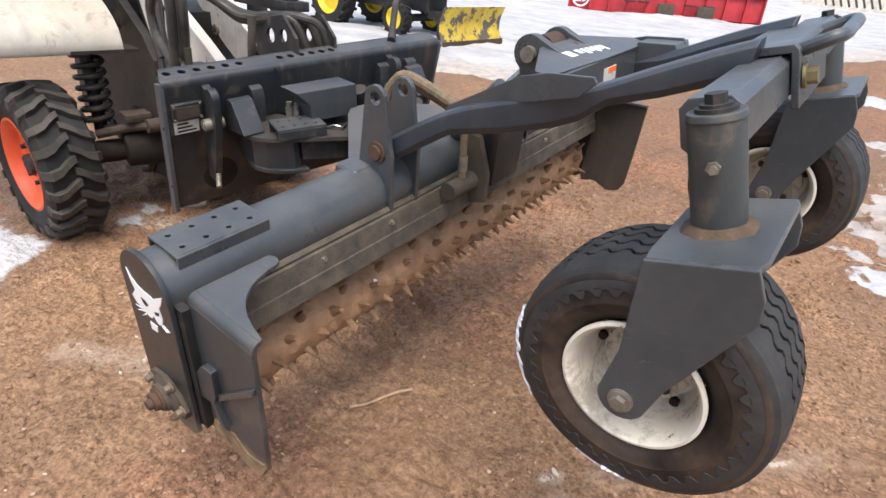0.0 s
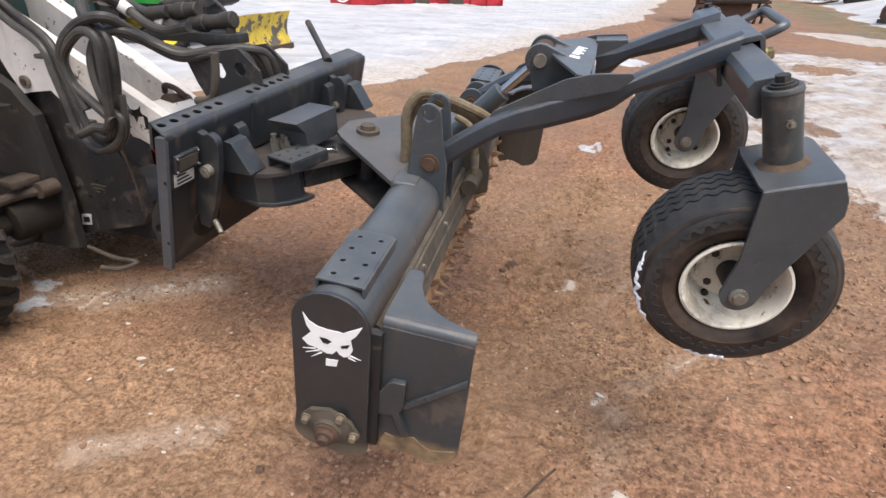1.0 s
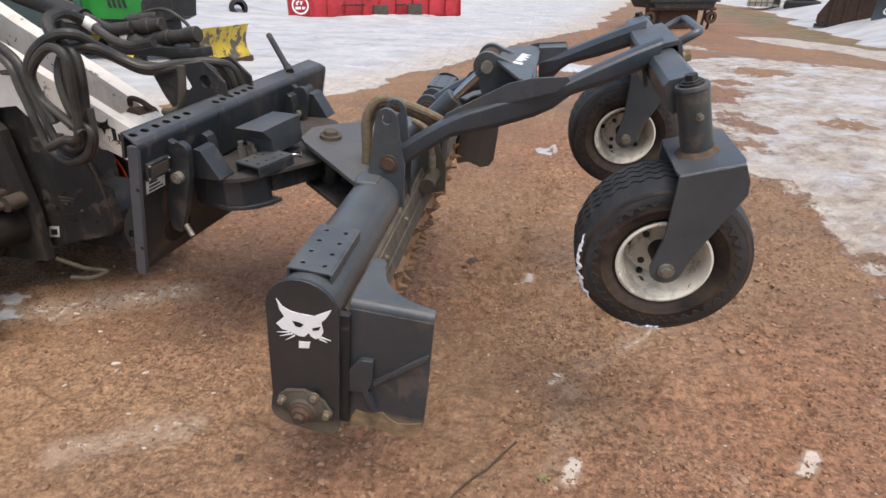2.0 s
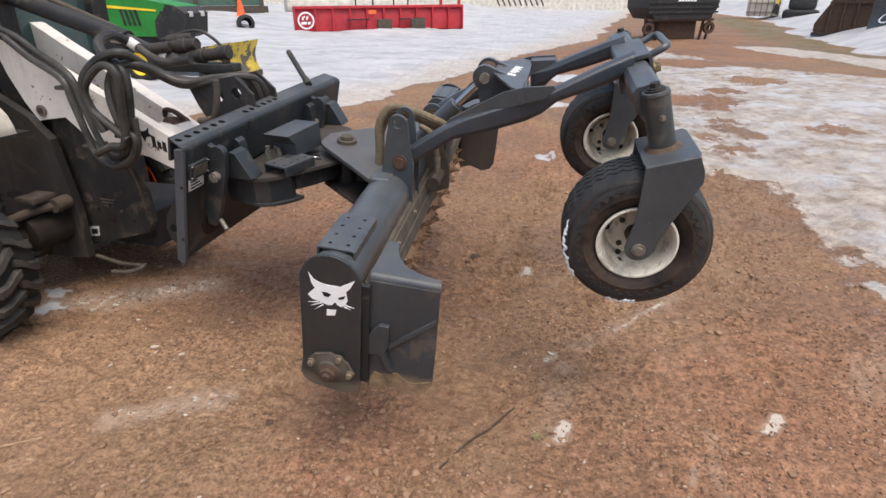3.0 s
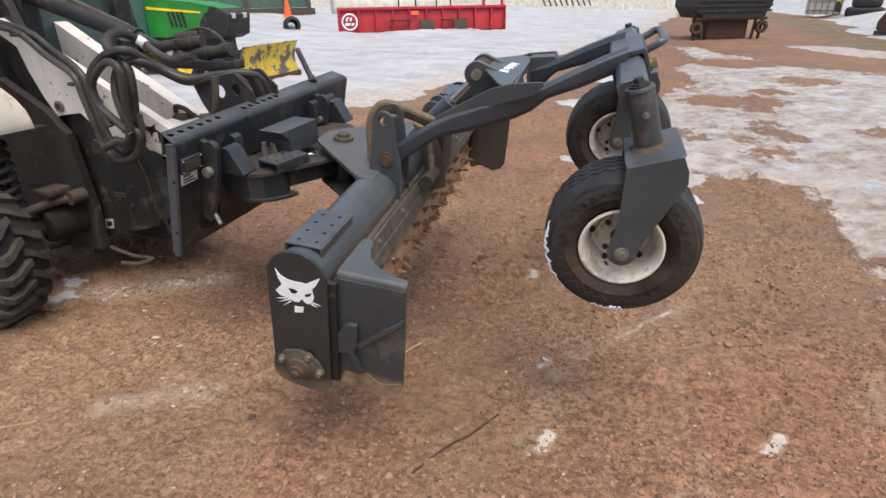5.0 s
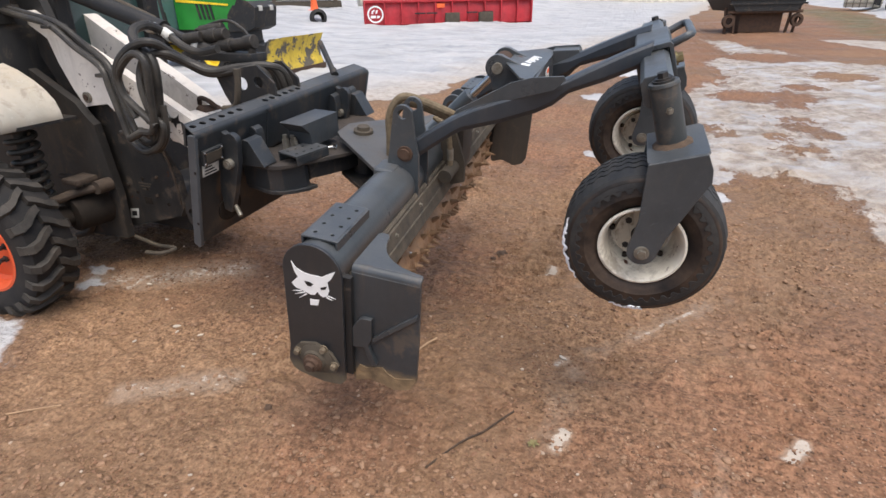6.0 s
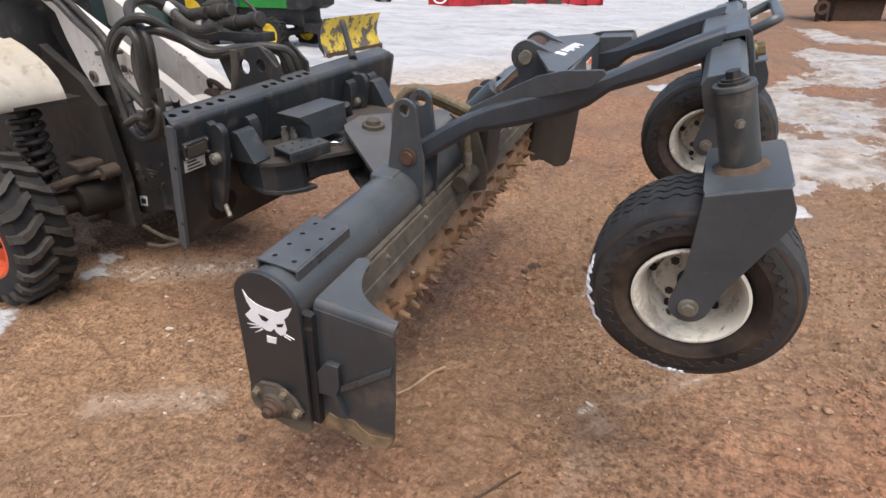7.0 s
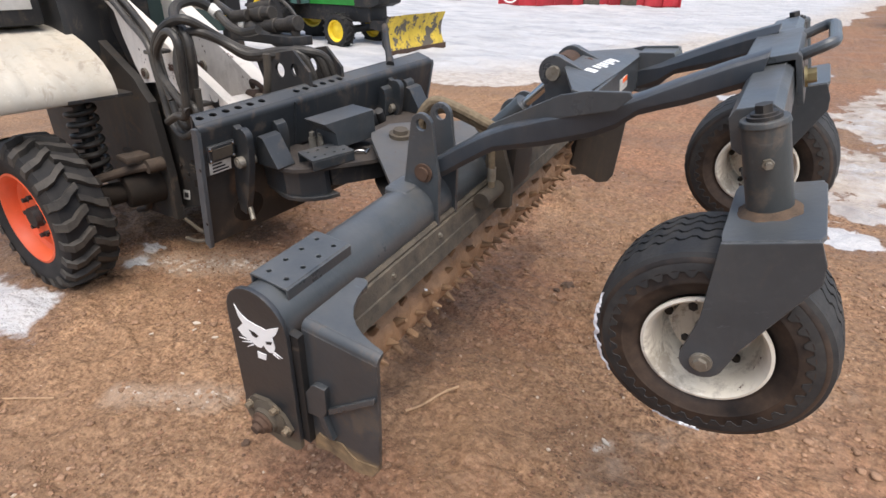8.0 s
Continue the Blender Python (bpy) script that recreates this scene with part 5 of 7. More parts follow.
    holed(bm, [(-0.058, -0.078), (0.058, -0.078), (0.058, 0.078), (-0.058, 0.078)], [(x, -0.054 + 0.036 * k, 0.0065) for k in range(4) for x in (-0.028, 0.028)], -0.004, 0.003, tilt)
    part("foot_step", bm, m_mount_top, frame_ob, "drilled steel step", smooth=0)
    bm = fresh()
    for a, b in (((-0.058, -0.078, -0.034), (-0.053, 0.078, -0.004)), ((0.053, -0.078, -0.034), (0.058, 0.078, -0.004))):
        box(bm, a, b, tilt)
    part("step_flange", bm, m_mount, frame_ob, smooth=0)
    # valve fittings beside the cover
    for x, y, r in ((0.120, 0.395, 0.015), (0.150, 0.405, 0.012), (0.175, 0.388, 0.011)):
        bm = fresh()
        cyl(bm, TURRET @ Vector((x, y, 0.0)), TURRET @ Vector((x, y, 0.050)), r, seg=6)
        cyl(bm, TURRET @ Vector((x, y, 0.050)), TURRET @ Vector((x, y, 0.068)), r * 0.7, seg=14)
        part("fitting", bm, m_bolt, frame_ob)
    for pts in (((0.262, 0.445, 0.004), (0.285, 0.462, 0.012), (0.300, 0.480, 0.008), (0.290, 0.505, 0.006)), ((0.270, 0.500, 0.004), (0.296, 0.492, 0.010), (0.312, 0.470, 0.005))):
        bm = fresh()
        hose(bm, [TURRET @ Vector(p) for p in pts], 0.0045)
        part("fitting_pipe", bm, m_chrome, frame_ob)
    # round hose unions in the hollow back
    for x, y, r in ((0.060, 0.745, 0.034), (0.075, 0.790, 0.022), (0.070, 0.690, 0.018)):
        bm = fresh()
        cyl(bm, TURRET @ Vector((x, y, -0.02)), TURRET @ Vector((x + 0.02, y - 0.03, 0.05)), r, r * 0.85, seg=18)
        bevel(bm, 0.004)
        part("hose_union", bm, m_black, frame_ob)
    return frame_ob


def stained_plate():
    """Mount paint with brown runs under each latch."""
    n = Nodes("stained_plate")
    base = n.mix(n.ramp(n.noise(5.0, 7, 0.65), (0.35, 0.0), (0.75, 0.6)), (0.015, 0.017, 0.019), (0.065, 0.054, 0.043))
    y, z = n.axis(1), n.axis(2)
    col = base
    for c in (0.150, 0.885):
        off = n.math("ADD", n.math("SUBTRACT", y, c + 0.02), n.math("MULTIPLY", n.math("SUBTRACT", n.noise(14.0, 5), 0.5), 0.09))
        band = n.ramp(n.math("ABSOLUTE", off), (0.012, 1.0), (0.055, 0.0))
        fall = n.math("MULTIPLY", n.ramp(z, (0.02, 0.2), (0.30, 1.0)), n.ramp(z, (0.33, 1.0), (0.37, 0.0)))
        mask = n.math("MULTIPLY", n.math("MULTIPLY", band, fall), n.ramp(n.noise(30.0, 6, 0.7, n.stretch(1, 1, 0.2)), (0.35, 0.2), (0.6, 1.0)))
        col = n.mix(n.math("MULTIPLY", mask, 0.85), col, (0.17, 0.085, 0.035))
    splash = n.ramp(n.noise(12.0, 8, 0.7), (0.56, 0.0), (0.70, 0.7))
    col = n.mix(splash, col, (0.115, 0.085, 0.060))
    return n.done(col, n.math("ADD", 0.42, n.math("MULTIPLY", splash, 0.4)), 0.0, n.bump(n.noise(60.0, 5), 0.2, 0.003))


m_stained = stained_plate()
m_mount_top = painted("mount_rail_paint", (0.030, 0.035, 0.040), GREY_DUST_SHEEN, 0.3, 0.32, 0.02, edge=0.7, blotch=0.2)
m_mount_edge = painted("mount_edge_paint", (0.055, 0.062, 0.070), GREY_DUST_SHEEN, 0.35, 0.4, 0.04, edge=0.8, blotch=0.3)
m_turret = rough_stuff("dirty_turret_plate", (0.070, 0.056, 0.046), (0.026, 0.027, 0.029), 12.0, rough=0.7)
build_mount()


# ---- the carrier machine: x to its front, y to its far side, from the ground under its front pivot ----
CARRIER = pose(-1.9, 2.4, 0, 0, 0, -7.3)


def lugged_wheel(name, m, R=0.36, W=0.235):
    """Bar-lug tyre on a dished orange rim; the axle runs along y."""
    ax = m @ Matrix.Rotation(radians(90), 4, "X")
    bm = fresh()
    hw = W / 2
    rim = 0.205
    prof = [(rim, -hw * 0.82), (rim + 0.02, -hw * 0.95), (rim + 0.07, -hw), (R - 0.055, -hw * 0.97), (R - 0.030, -hw * 0.86), (R - 0.026, 0), (R - 0.030, hw * 0.86), (R - 0.055, hw * 0.97), (rim + 0.07, hw), (rim + 0.02, hw * 0.95), (rim, hw * 0.82)]
    lathe(bm, prof, ax, 64, False)
    tyre = part(name, bm, m_rubber)
    n = 22
    for side in (-1, 1):
        for k in range(n):
            th0 = math.tau * (k + (0.5 if side > 0 else 0)) / n
            bm = fresh()
            # a bar lug bent in a lazy S from the shoulder to past the middle
            line = [(-1.03, -0.03), (-0.80, -0.035), (-0.50, 0.00), (-0.28, 0.065), (-0.05, 0.115), (0.06, 0.13)]
            rows = []
            for u, dth in line:
                h = side * -u * hw
                out = R - 0.010 * abs(u) ** 2
                low = R - 0.030 if abs(u) < 0.9 else R - 0.075
                if u < -1.0:
                    out = R - 0.035
                w = 0.042 if u < -0.6 else 0.036
                ring = []
                for rr, dw in ((low, 0.62), (out, 0.42), (out, -0.42), (low, -0.62)):
                    th = th0 + dth * 1.0 + dw * w / R * 1.0
                    ring.append(bm.verts.new(ax @ Vector((rr * math.cos(th), rr * math.sin(th), h))))
                rows.append(ring)
            for a, b in zip(rows, rows[1:]):
                for j in range(4):
                    bm.faces.new((a[j], a[(j + 1) % 4], b[(j + 1) % 4], b[j]))
            bm.faces.new(rows[0])
            bm.faces.new(rows[-1][::-1])
            part("lug", bm, m_lug, tyre)
    return tyre, ax


def add_rim(ax, parent, W=0.228):
    bm = fresh()
    hw = W / 2
    lathe(bm, [(0.200, hw * 0.70), (0.214, hw * 0.84), (0.214, hw * 0.92), (0.203, hw * 0.94), (0.190, hw * 0.80), (0.182, hw * 0.40), (0.165, hw * 0.28), (0.110, hw * 0.34), (0.075, hw * 0.46), (0.001, hw * 0.48)], ax, 48, False)
    lathe(bm, [(0.200, -hw * 0.70), (0.214, -hw * 0.84), (0.214, -hw * 0.92), (0.203, -hw * 0.94), (0.190, -hw * 0.80), (0.182, -hw * 0.40), (0.001, -hw * 0.3)], ax, 48, False)
    rim = part("rim", bm, m_orange, parent, "bright orange steel rim")
    for k in range(8):
        a = math.tau * k / 8
        bm = fresh()
        c, s = math.cos(a), math.sin(a)
        hexbolt(bm, ax @ Vector((0.092 * c, 0.092 * s, hw * 0.38)), ax.to_3x3() @ Vector((0, 0, 1)), 0.011, 0.030)
        part("wheel_nut", bm, m_black, rim)
    bm = fresh()
    cyl(bm, ax @ Vector((0, 0, hw * 0.4)), ax @ Vector((0, 0, hw * 0.75)), 0.05, 0.045, seg=24)
    part("hub", bm, m_black, rim)


def build_carrier():
    car = root("utility_machine", CARRIER, "white and black utility machine with orange rims and lift arms", "work machine")
    for side, y, steer in ((0, -0.4625, 6), (1, 0.76, 6)):
        tyre, ax = lugged_wheel("front_wheel", Matrix.Translation((-0.25 if side else -0.085, y, 0.358)) @ Matrix.Rotation(radians(steer), 4, "Z"))
        tyre.parent = car
        tyre["label"] = "chunky black bar-lug tyre"
        if side:
            ax = ax @ Matrix.Rotation(radians(180), 4, "X")
        add_rim(ax, tyre)
    # fender: a ribbed curved shell over the near wheel
    bm = fresh()
    prof = [(0.030, 0.846), (0.022, 0.885), (0.005, 0.930), (-0.045, 0.978), (-0.110, 1.018), (-0.20, 1.058), (-0.31, 1.090), (-0.43, 1.112), (-0.57, 1.125), (-0.75, 1.125), (-0.95, 1.09)]
    ys = np.linspace(-0.085, -0.80, 40)
    rows = []
    for y in ys:
        rib = 0.006 * max(0.0, 1 - abs(((y + 0.085 + 0.055) % 0.125) - 0.0625) / 0.012)
        drop = 0.05 * max(0.0, (-0.72 - y) / 0.08) ** 2
        rows.append([(x + rib * 0.6 * (0 < i < 9), y, z + rib * (0 < i < 9) - drop) for i, (x, z) in enumerate(prof)])
    top = [[bm.verts.new(p) for p in r] for r in rows]
    low = [[bm.verts.new((p[0] - 0.010, p[1], p[2] - 0.012)) for p in r] for r in rows]
    for i in range(len(rows) - 1):
        for j in range(len(prof) - 1):
            bm.faces.new((top[i][j], top[i + 1][j], top[i + 1][j + 1], top[i][j + 1]))
            bm.faces.new((low[i][j], low[i][j + 1], low[i + 1][j + 1], low[i + 1][j]))
        bm.faces.new((top[i][0], low[i][0], low[i + 1][0], top[i + 1][0]))
    for j in range(len(prof) - 1):
        bm.faces.new((top[0][j], top[0][j + 1], low[0][j + 1], low[0][j]))
    part("fender", bm, m_fender, car, "cream moulded fender with a brown stain", 60)
    # lamp box over the fender
    bm = fresh()
    box(bm, (-0.62, -0.40, 1.13), (-0.36, -0.16, 1.45))
    bevel(bm, 0.02)
    lamp = part("lamp_housing", bm, m_black, car)
    bm = fresh()
    box(bm, (-0.362, -0.36, 1.20), (-0.352, -0.20, 1.40))
    bevel(bm, 0.004)
    part("lamp_lens", bm, m_lens, lamp, "frosted lamp lens")
    # chassis: side panel, inner well, belly and cab front
    bm = fresh()
    prism(bm, [(-0.50, 1.40), (-0.30, 1.10), (-0.12, 0.80), (0.01, 0.50), (0.02, 0.24), (0.06, 0.235), (0.44, 0.345), (0.475, 0.40), (0.465, 0.55), (0.33, 0.77), (0.10, 0.98), (-0.12, 1.16), (-0.20, 1.40)], -0.140, -0.100, XZ)
    bevel(bm, 0.006)
    side = part("side_panel", bm, m_chassis, car, "dusty black chassis panel")
    # panel holes and slot: solid dark pieces coloured as shaded openings
    for x, z in ((0.16, 0.44), (0.24, 0.47), (0.22, 0.52), (0.37, 0.40), (0.02, 0.78), (-0.02, 0.70)):
        bm = fresh()
        cyl(bm, (x, 0.101, z), (x, 0.096, z), 0.009, seg=12)
        part("panel_hole_disc", bm, m_hole, side)
    bm = fresh()
    box(bm, (0.20, 0.097, 0.385), (0.255, 0.101, 0.420))
    part("panel_slot_block", bm, m_hole, side)
    bm = fresh()
    hose(bm, [(0.350, 0.099, 0.735), (0.405, 0.098, 0.700), (0.438, 0.098, 0.625), (0.455, 0.098, 0.520), (0.460, 0.098, 0.415)], 0.007)
    part("front_lip", bm, m_linkage, side, "bare bent front lip")
    for x, z in ((0.105, 0.478), (0.325, 0.540), (-0.085, 0.600), (-0.020, 0.300), (0.30, 0.44)):
        bm = fresh()
        hexbolt(bm, (x, 0.100, z), (0, -1, 0), 0.007, 0.010)
        part("panel_bolt", bm, m_linkage, side)
    for k in range(3):
        bm = fresh()
        box(bm, (0.185 + 0.008 * k, 0.0985, 0.492 - 0.016 * k), (0.270 - 0.010 * k, 0.1005, 0.499 - 0.016 * k))
        part("print_bar", bm, m_grime, side, "rubbed-off brown lettering")
    bm = fresh()
    prism(bm, [(0.052, 0.280), (0.116, 0.290), (0.130, 0.345), (0.066, 0.335)], -0.0995, -0.0975, XZ)
    st = part("sticker", bm, m_label, side, "small white square sticker")
    bm = fresh()
    prism(bm, [(0.070, 0.296), (0.108, 0.301), (0.115, 0.329), (0.077, 0.324)], -0.0974, -0.0966, XZ)
    part("print_bar", bm, m_ink, st)
    bm = fresh()
    prism(bm, [(-0.02, 0.24), (-0.005, 0.24), (-0.105, 0.83), (-0.13, 0.83)], -0.099, -0.086, XZ)
    part("panel_seam", bm, m_chassis, side)
    bm = fresh()
    box(bm, (-1.2, 0.14, 0.25), (-0.02, 0.62, 1.00))
    part("belly", bm, m_black, car)
    bm = fresh()
    box(bm, (0.0, 0.16, 0.24), (0.42, 0.58, 0.42))
    part("front_frame", bm, m_black, car)
    bm = fresh()
    prism(bm, [(-1.3, 0.30), (-1.3, 1.08), (-0.3, 1.05), (-0.02, 0.90), (0.025, 0.845), (0.075, 0.80), (0.115, 0.45), (0.10, 0.20), (-0.2, 0.18)], -0.060, -0.020, XZ)
    bevel(bm, 0.006)
    part("wheel_well", bm, m_chassis, car, "grimy black wheel well liner")
    bm = fresh()
    box(bm, (-0.30, -0.30, 0.835), (0.030, -0.02, 0.850))
    part("well_rail", bm, m_black, car)
    bm = fresh()
    cyl(bm, (-0.10, -0.35, 0.36), (-0.07, 0.05, 0.36), 0.055, seg=24)
    part("axle_tube", bm, m_hole, car)
    bm = fresh()
    cyl(bm, (-0.085, 0.05, 0.36), (-0.235, 0.66, 0.36), 0.05, seg=20)
    part("axle_beam", bm, m_black, car)
    bm = fresh()
    cyl(bm, (-0.03, 0.05, 0.375), (-0.05, -0.14, 0.370), 0.098, 0.088, seg=28)
    bevel(bm, 0.012)
    part("hub_motor", bm, m_hole, car)
    bm = fresh()
    hose(bm, [(0.07, -0.03, 0.50), (0.0, -0.12, 0.485), (-0.08, -0.24, 0.45)], 0.022)
    part("suspension_link", bm, m_linkage, car)
    bm = fresh()
    hose(bm, [(-0.30, 0.015, 0.50), (-0.19, 0.012, 0.485), (-0.13, 0.010, 0.40), (-0.125, 0.010, 0.30), (-0.19, 0.012, 0.20), (-0.32, 0.015, 0.15)], 0.016)
    part("arch_lip", bm, m_linkage, car, "mud-brown lip of the wheel arch")
    bm = fresh()
    cyl(bm, (0.075, -0.06, 0.502), (0.075, 0.03, 0.502), 0.034, seg=20)
    part("link_bush", bm, m_linkage, car)
    bm = fresh()
    box(bm, (-0.05, -0.14, 0.53), (0.06, -0.02, 0.56))
    bevel(bm, 0.01)
    part("spring_seat", bm, m_linkage, car)
    coil = []
    for k in range(7 * 16 + 1):
        a = math.tau * k / 16
        coil.append((-0.15 + 0.060 * math.cos(a), -0.20 + 0.060 * math.sin(a), 0.47 + 0.050 * k / 16))
    bm = fresh()
    sweep(bm, coil, 0.0135, (0, 0, 1))
    part("coil_spring", bm, m_hose, car, "dark grey coil spring")
    bm = fresh()
    cyl(bm, (-0.15, -0.20, 0.44), (-0.15, -0.20, 0.84), 0.030, seg=20)
    part("damper", bm, m_black, car)
    bm = fresh()
    hose(bm, [(0.12, 0.05, 0.20), (0.30, 0.03, 0.19), (0.44, 0.02, 0.20), (0.42, -0.05, 0.20), (0.34, -0.07, 0.20)], 0.010)
    part("drain_pipe", bm, m_grime, car)
    # dark cowl and side window behind the fender
    bm = fresh()
    prism(bm, [(-1.25, 0.90), (-0.30, 0.90), (-0.30, 1.24), (-0.36, 1.34), (-1.25, 1.38)], -0.20, 0.115, XZ)
    bevel(bm, 0.015)
    part("cowl", bm, m_black, car)
    bm = fresh()
    prism(bm, [(-1.25, 1.38), (-0.37, 1.34), (-0.24, 2.10), (-1.25, 2.12)], 0.095, 0.101, XZ)
    part("side_window", bm, m_glass, car, "dark tinted side window")
    bm = fresh()
    prism(bm, [(-0.36, 1.30), (-0.29, 1.26), (-0.16, 2.12), (-0.24, 2.12)], -0.02, 0.110, XZ)
    part("corner_post", bm, m_black, car)
    # cab posts and glass
    for pts in (((-0.27, 0.22, 0.95), (-0.20, 0.22, 2.1)), ((-0.75, -0.10, 1.1), (-0.62, -0.10, 2.1)), ((-0.27, 0.75, 0.95), (-0.20, 0.75, 2.1))):
        bm = fresh()
        beam_box(bm, pts[0], pts[1], 0.10, 0.075, (1, 0, 0))
        part("cab_post", bm, m_black, car)
    bm = fresh()
    box(bm, (-0.275, 0.27, 1.05), (-0.268, 0.70, 2.05))
    part("windscreen", bm, m_glass, car, "dark tinted windscreen")
    # lift arms
    up = [(-0.235, 1.315), (-0.082, 1.244), (0.172, 1.125), (0.355, 1.031), (0.522, 0.952), (0.741, 0.839), (0.90, 0.745)]
    low = [(0.90, 0.635), (0.659, 0.722), (0.502, 0.782), (0.44, 0.775), (0.319, 0.790), (0.243, 0.831), (0.161, 0.900), (0.05, 0.885), (-0.005, 0.875), (-0.058, 0.957), (-0.114, 1.079), (-0.145, 1.19), (-0.259, 1.255)]
    up_far = [(-0.30, 1.305), (-0.10, 1.190), (0.09, 1.090), (0.28, 0.990), (0.42, 0.912), (0.52, 0.850), (0.60, 0.795), (0.78, 0.760), (0.90, 0.745)]
    low_far = [(0.90, 0.635), (0.66, 0.690), (0.50, 0.660), (0.30, 0.760), (0.10, 0.865), (-0.05, 0.960), (-0.30, 1.140)]
    for y in (0.06, 0.36):
        bm = fresh()
        if y < 0.2:
            prism(bm, up + low, -y - 0.045, -y + 0.0, XZ)
            bevel(bm, 0.006)
        else:
            prism(bm, up_far + low_far, -y - 0.075, -y + 0.0, XZ)
            bevel(bm, 0.024, seg=4)
        a = part("lift_arm", bm, m_white, car, "white lift arm with worn, rusty edges")
        bm = fresh()
        cyl(bm, (0.035, y - 0.012, 0.925), (0.035, y + 0.05, 0.925), 0.026, seg=24)
        part("arm_pin", bm, m_bolt, a)
        bm = fresh()
        cyl(bm, (0.035, y - 0.016, 0.925), (0.035, y - 0.012, 0.925), 0.014, seg=16)
        part("pin_core", bm, m_rust, a)
        bm = fresh()
        cyl(bm, (0.92, y - 0.03, 0.700), (0.92, y + 0.075, 0.700), 0.048, seg=28)
        part("arm_knuckle", bm, m_white, a)
        bm = fresh()
        cyl(bm, (0.92, y - 0.045, 0.700), (0.92, y + 0.09, 0.700), 0.026, seg=20)
        part("knuckle_pin", bm, m_bolt, a)
        if y < 0.2:
            bm = fresh()
            for k in range(6):
                x = 0.625 + 0.026 * k
                z = 0.822 - 0.0118 * k
                prism(bm, [(x, z - 0.016 - 0.006 * (k == 0)), (x + 0.019, z - 0.025), (x + 0.021, z + 0.018 - 0.012 * (k % 2)), (x + 0.002, z + 0.027 - 0.012 * (k % 2))], -y + 0.0002, -y + 0.0012, XZ)
            part("decal", bm, m_ink, a, "black printed bars")
            bm = fresh()
            prism(bm, [(0.556, 0.890), (0.566, 0.866), (0.586, 0.862), (0.606, 0.868), (0.622, 0.882), (0.616, 0.858), (0.628, 0.842), (0.600, 0.838), (0.588, 0.815), (0.578, 0.838), (0.566, 0.842)], -y + 0.0002, -y + 0.0012, XZ)
            part("decal", bm, m_ink, a, "small black emblem")
    bm = fresh()
    prism(bm, [(0.46, 0.80), (0.52, 0.86), (0.60, 0.85), (0.66, 0.79), (0.60, 0.73), (0.50, 0.74)], -0.34, -0.10, XZ)
    bevel(bm, 0.01)
    part("cross_tube", bm, m_white, car)
    bm = fresh()
    cyl(bm, (0.55, 0.25, 0.845), (0.56, 0.36, 0.835), 0.040, 0.034, seg=18)
    bevel(bm, 0.008)
    part("rusty_boss", bm, m_rust, car)
    bm = fresh()
    hose(bm, [(0.46, 0.34, 0.872), (0.50, 0.31, 0.905), (0.56, 0.30, 0.900), (0.60, 0.31, 0.868)], 0.012)
    part("stop_hook", bm, m_rust, car, "rusty bent hook")
    # lift and tilt rams
    bm = fresh()
    cyl(bm, (-0.42, 0.22, 1.48), (0.46, 0.22, 1.225), 0.040, seg=24)
    part("tilt_ram", bm, m_black, car)
    bm = fresh()
    cyl(bm, (-0.20, 0.25, 1.475), (0.40, 0.24, 1.270), 0.012, seg=12)
    part("ram_pipe", bm, m_grime, car)
    bm = fresh()
    cyl(bm, (0.46, 0.22, 1.225), (0.98, 0.24, 1.06), 0.022, seg=18)
    part("ram_rod", bm, m_black, car)
    # tilt bracket behind the mounting frame
    for y in (0.14, 0.30):
        bm = fresh()
        holed(bm, [(0.80, 1.06), (1.04, 1.10), (1.12, 1.03), (1.13, 0.88), (1.05, 0.70), (0.95, 0.70), (0.91, 0.86), (0.84, 0.97)], [(0.95, 1.02, 0.028), (1.04, 1.03, 0.024), (1.00, 0.92, 0.02)], -y - 0.012, -y, XZ)
        part("tilt_bracket", bm, m_black, car, smooth=0)
    bm = fresh()
    box(bm, (0.93, -0.10, 0.66), (0.99, 0.62, 0.76))
    bevel(bm, 0.01)
    part("carrier_beam", bm, m_black, car)
    bm = fresh()
    hose(bm, [(1.046, 0.02, 1.100), (1.042, 0.02, 1.05), (1.030, 0.02, 1.00), (1.005, 0.03, 0.955), (0.96, 0.05, 0.935), (0.90, 0.06, 0.925)], 0.014)
    part("latch_lever", bm, m_grime, car, "bent grey lever")
    bm = fresh()
    cyl(bm, (1.132, 0.566, 1.015), (0.922, 0.768, 1.135), 0.0135, seg=14)
    cyl(bm, (1.14, 0.56, 1.01), (1.11, 0.59, 1.028), 0.017, seg=14)
    part("latch_rod", bm, m_black, car, "black latch lever")
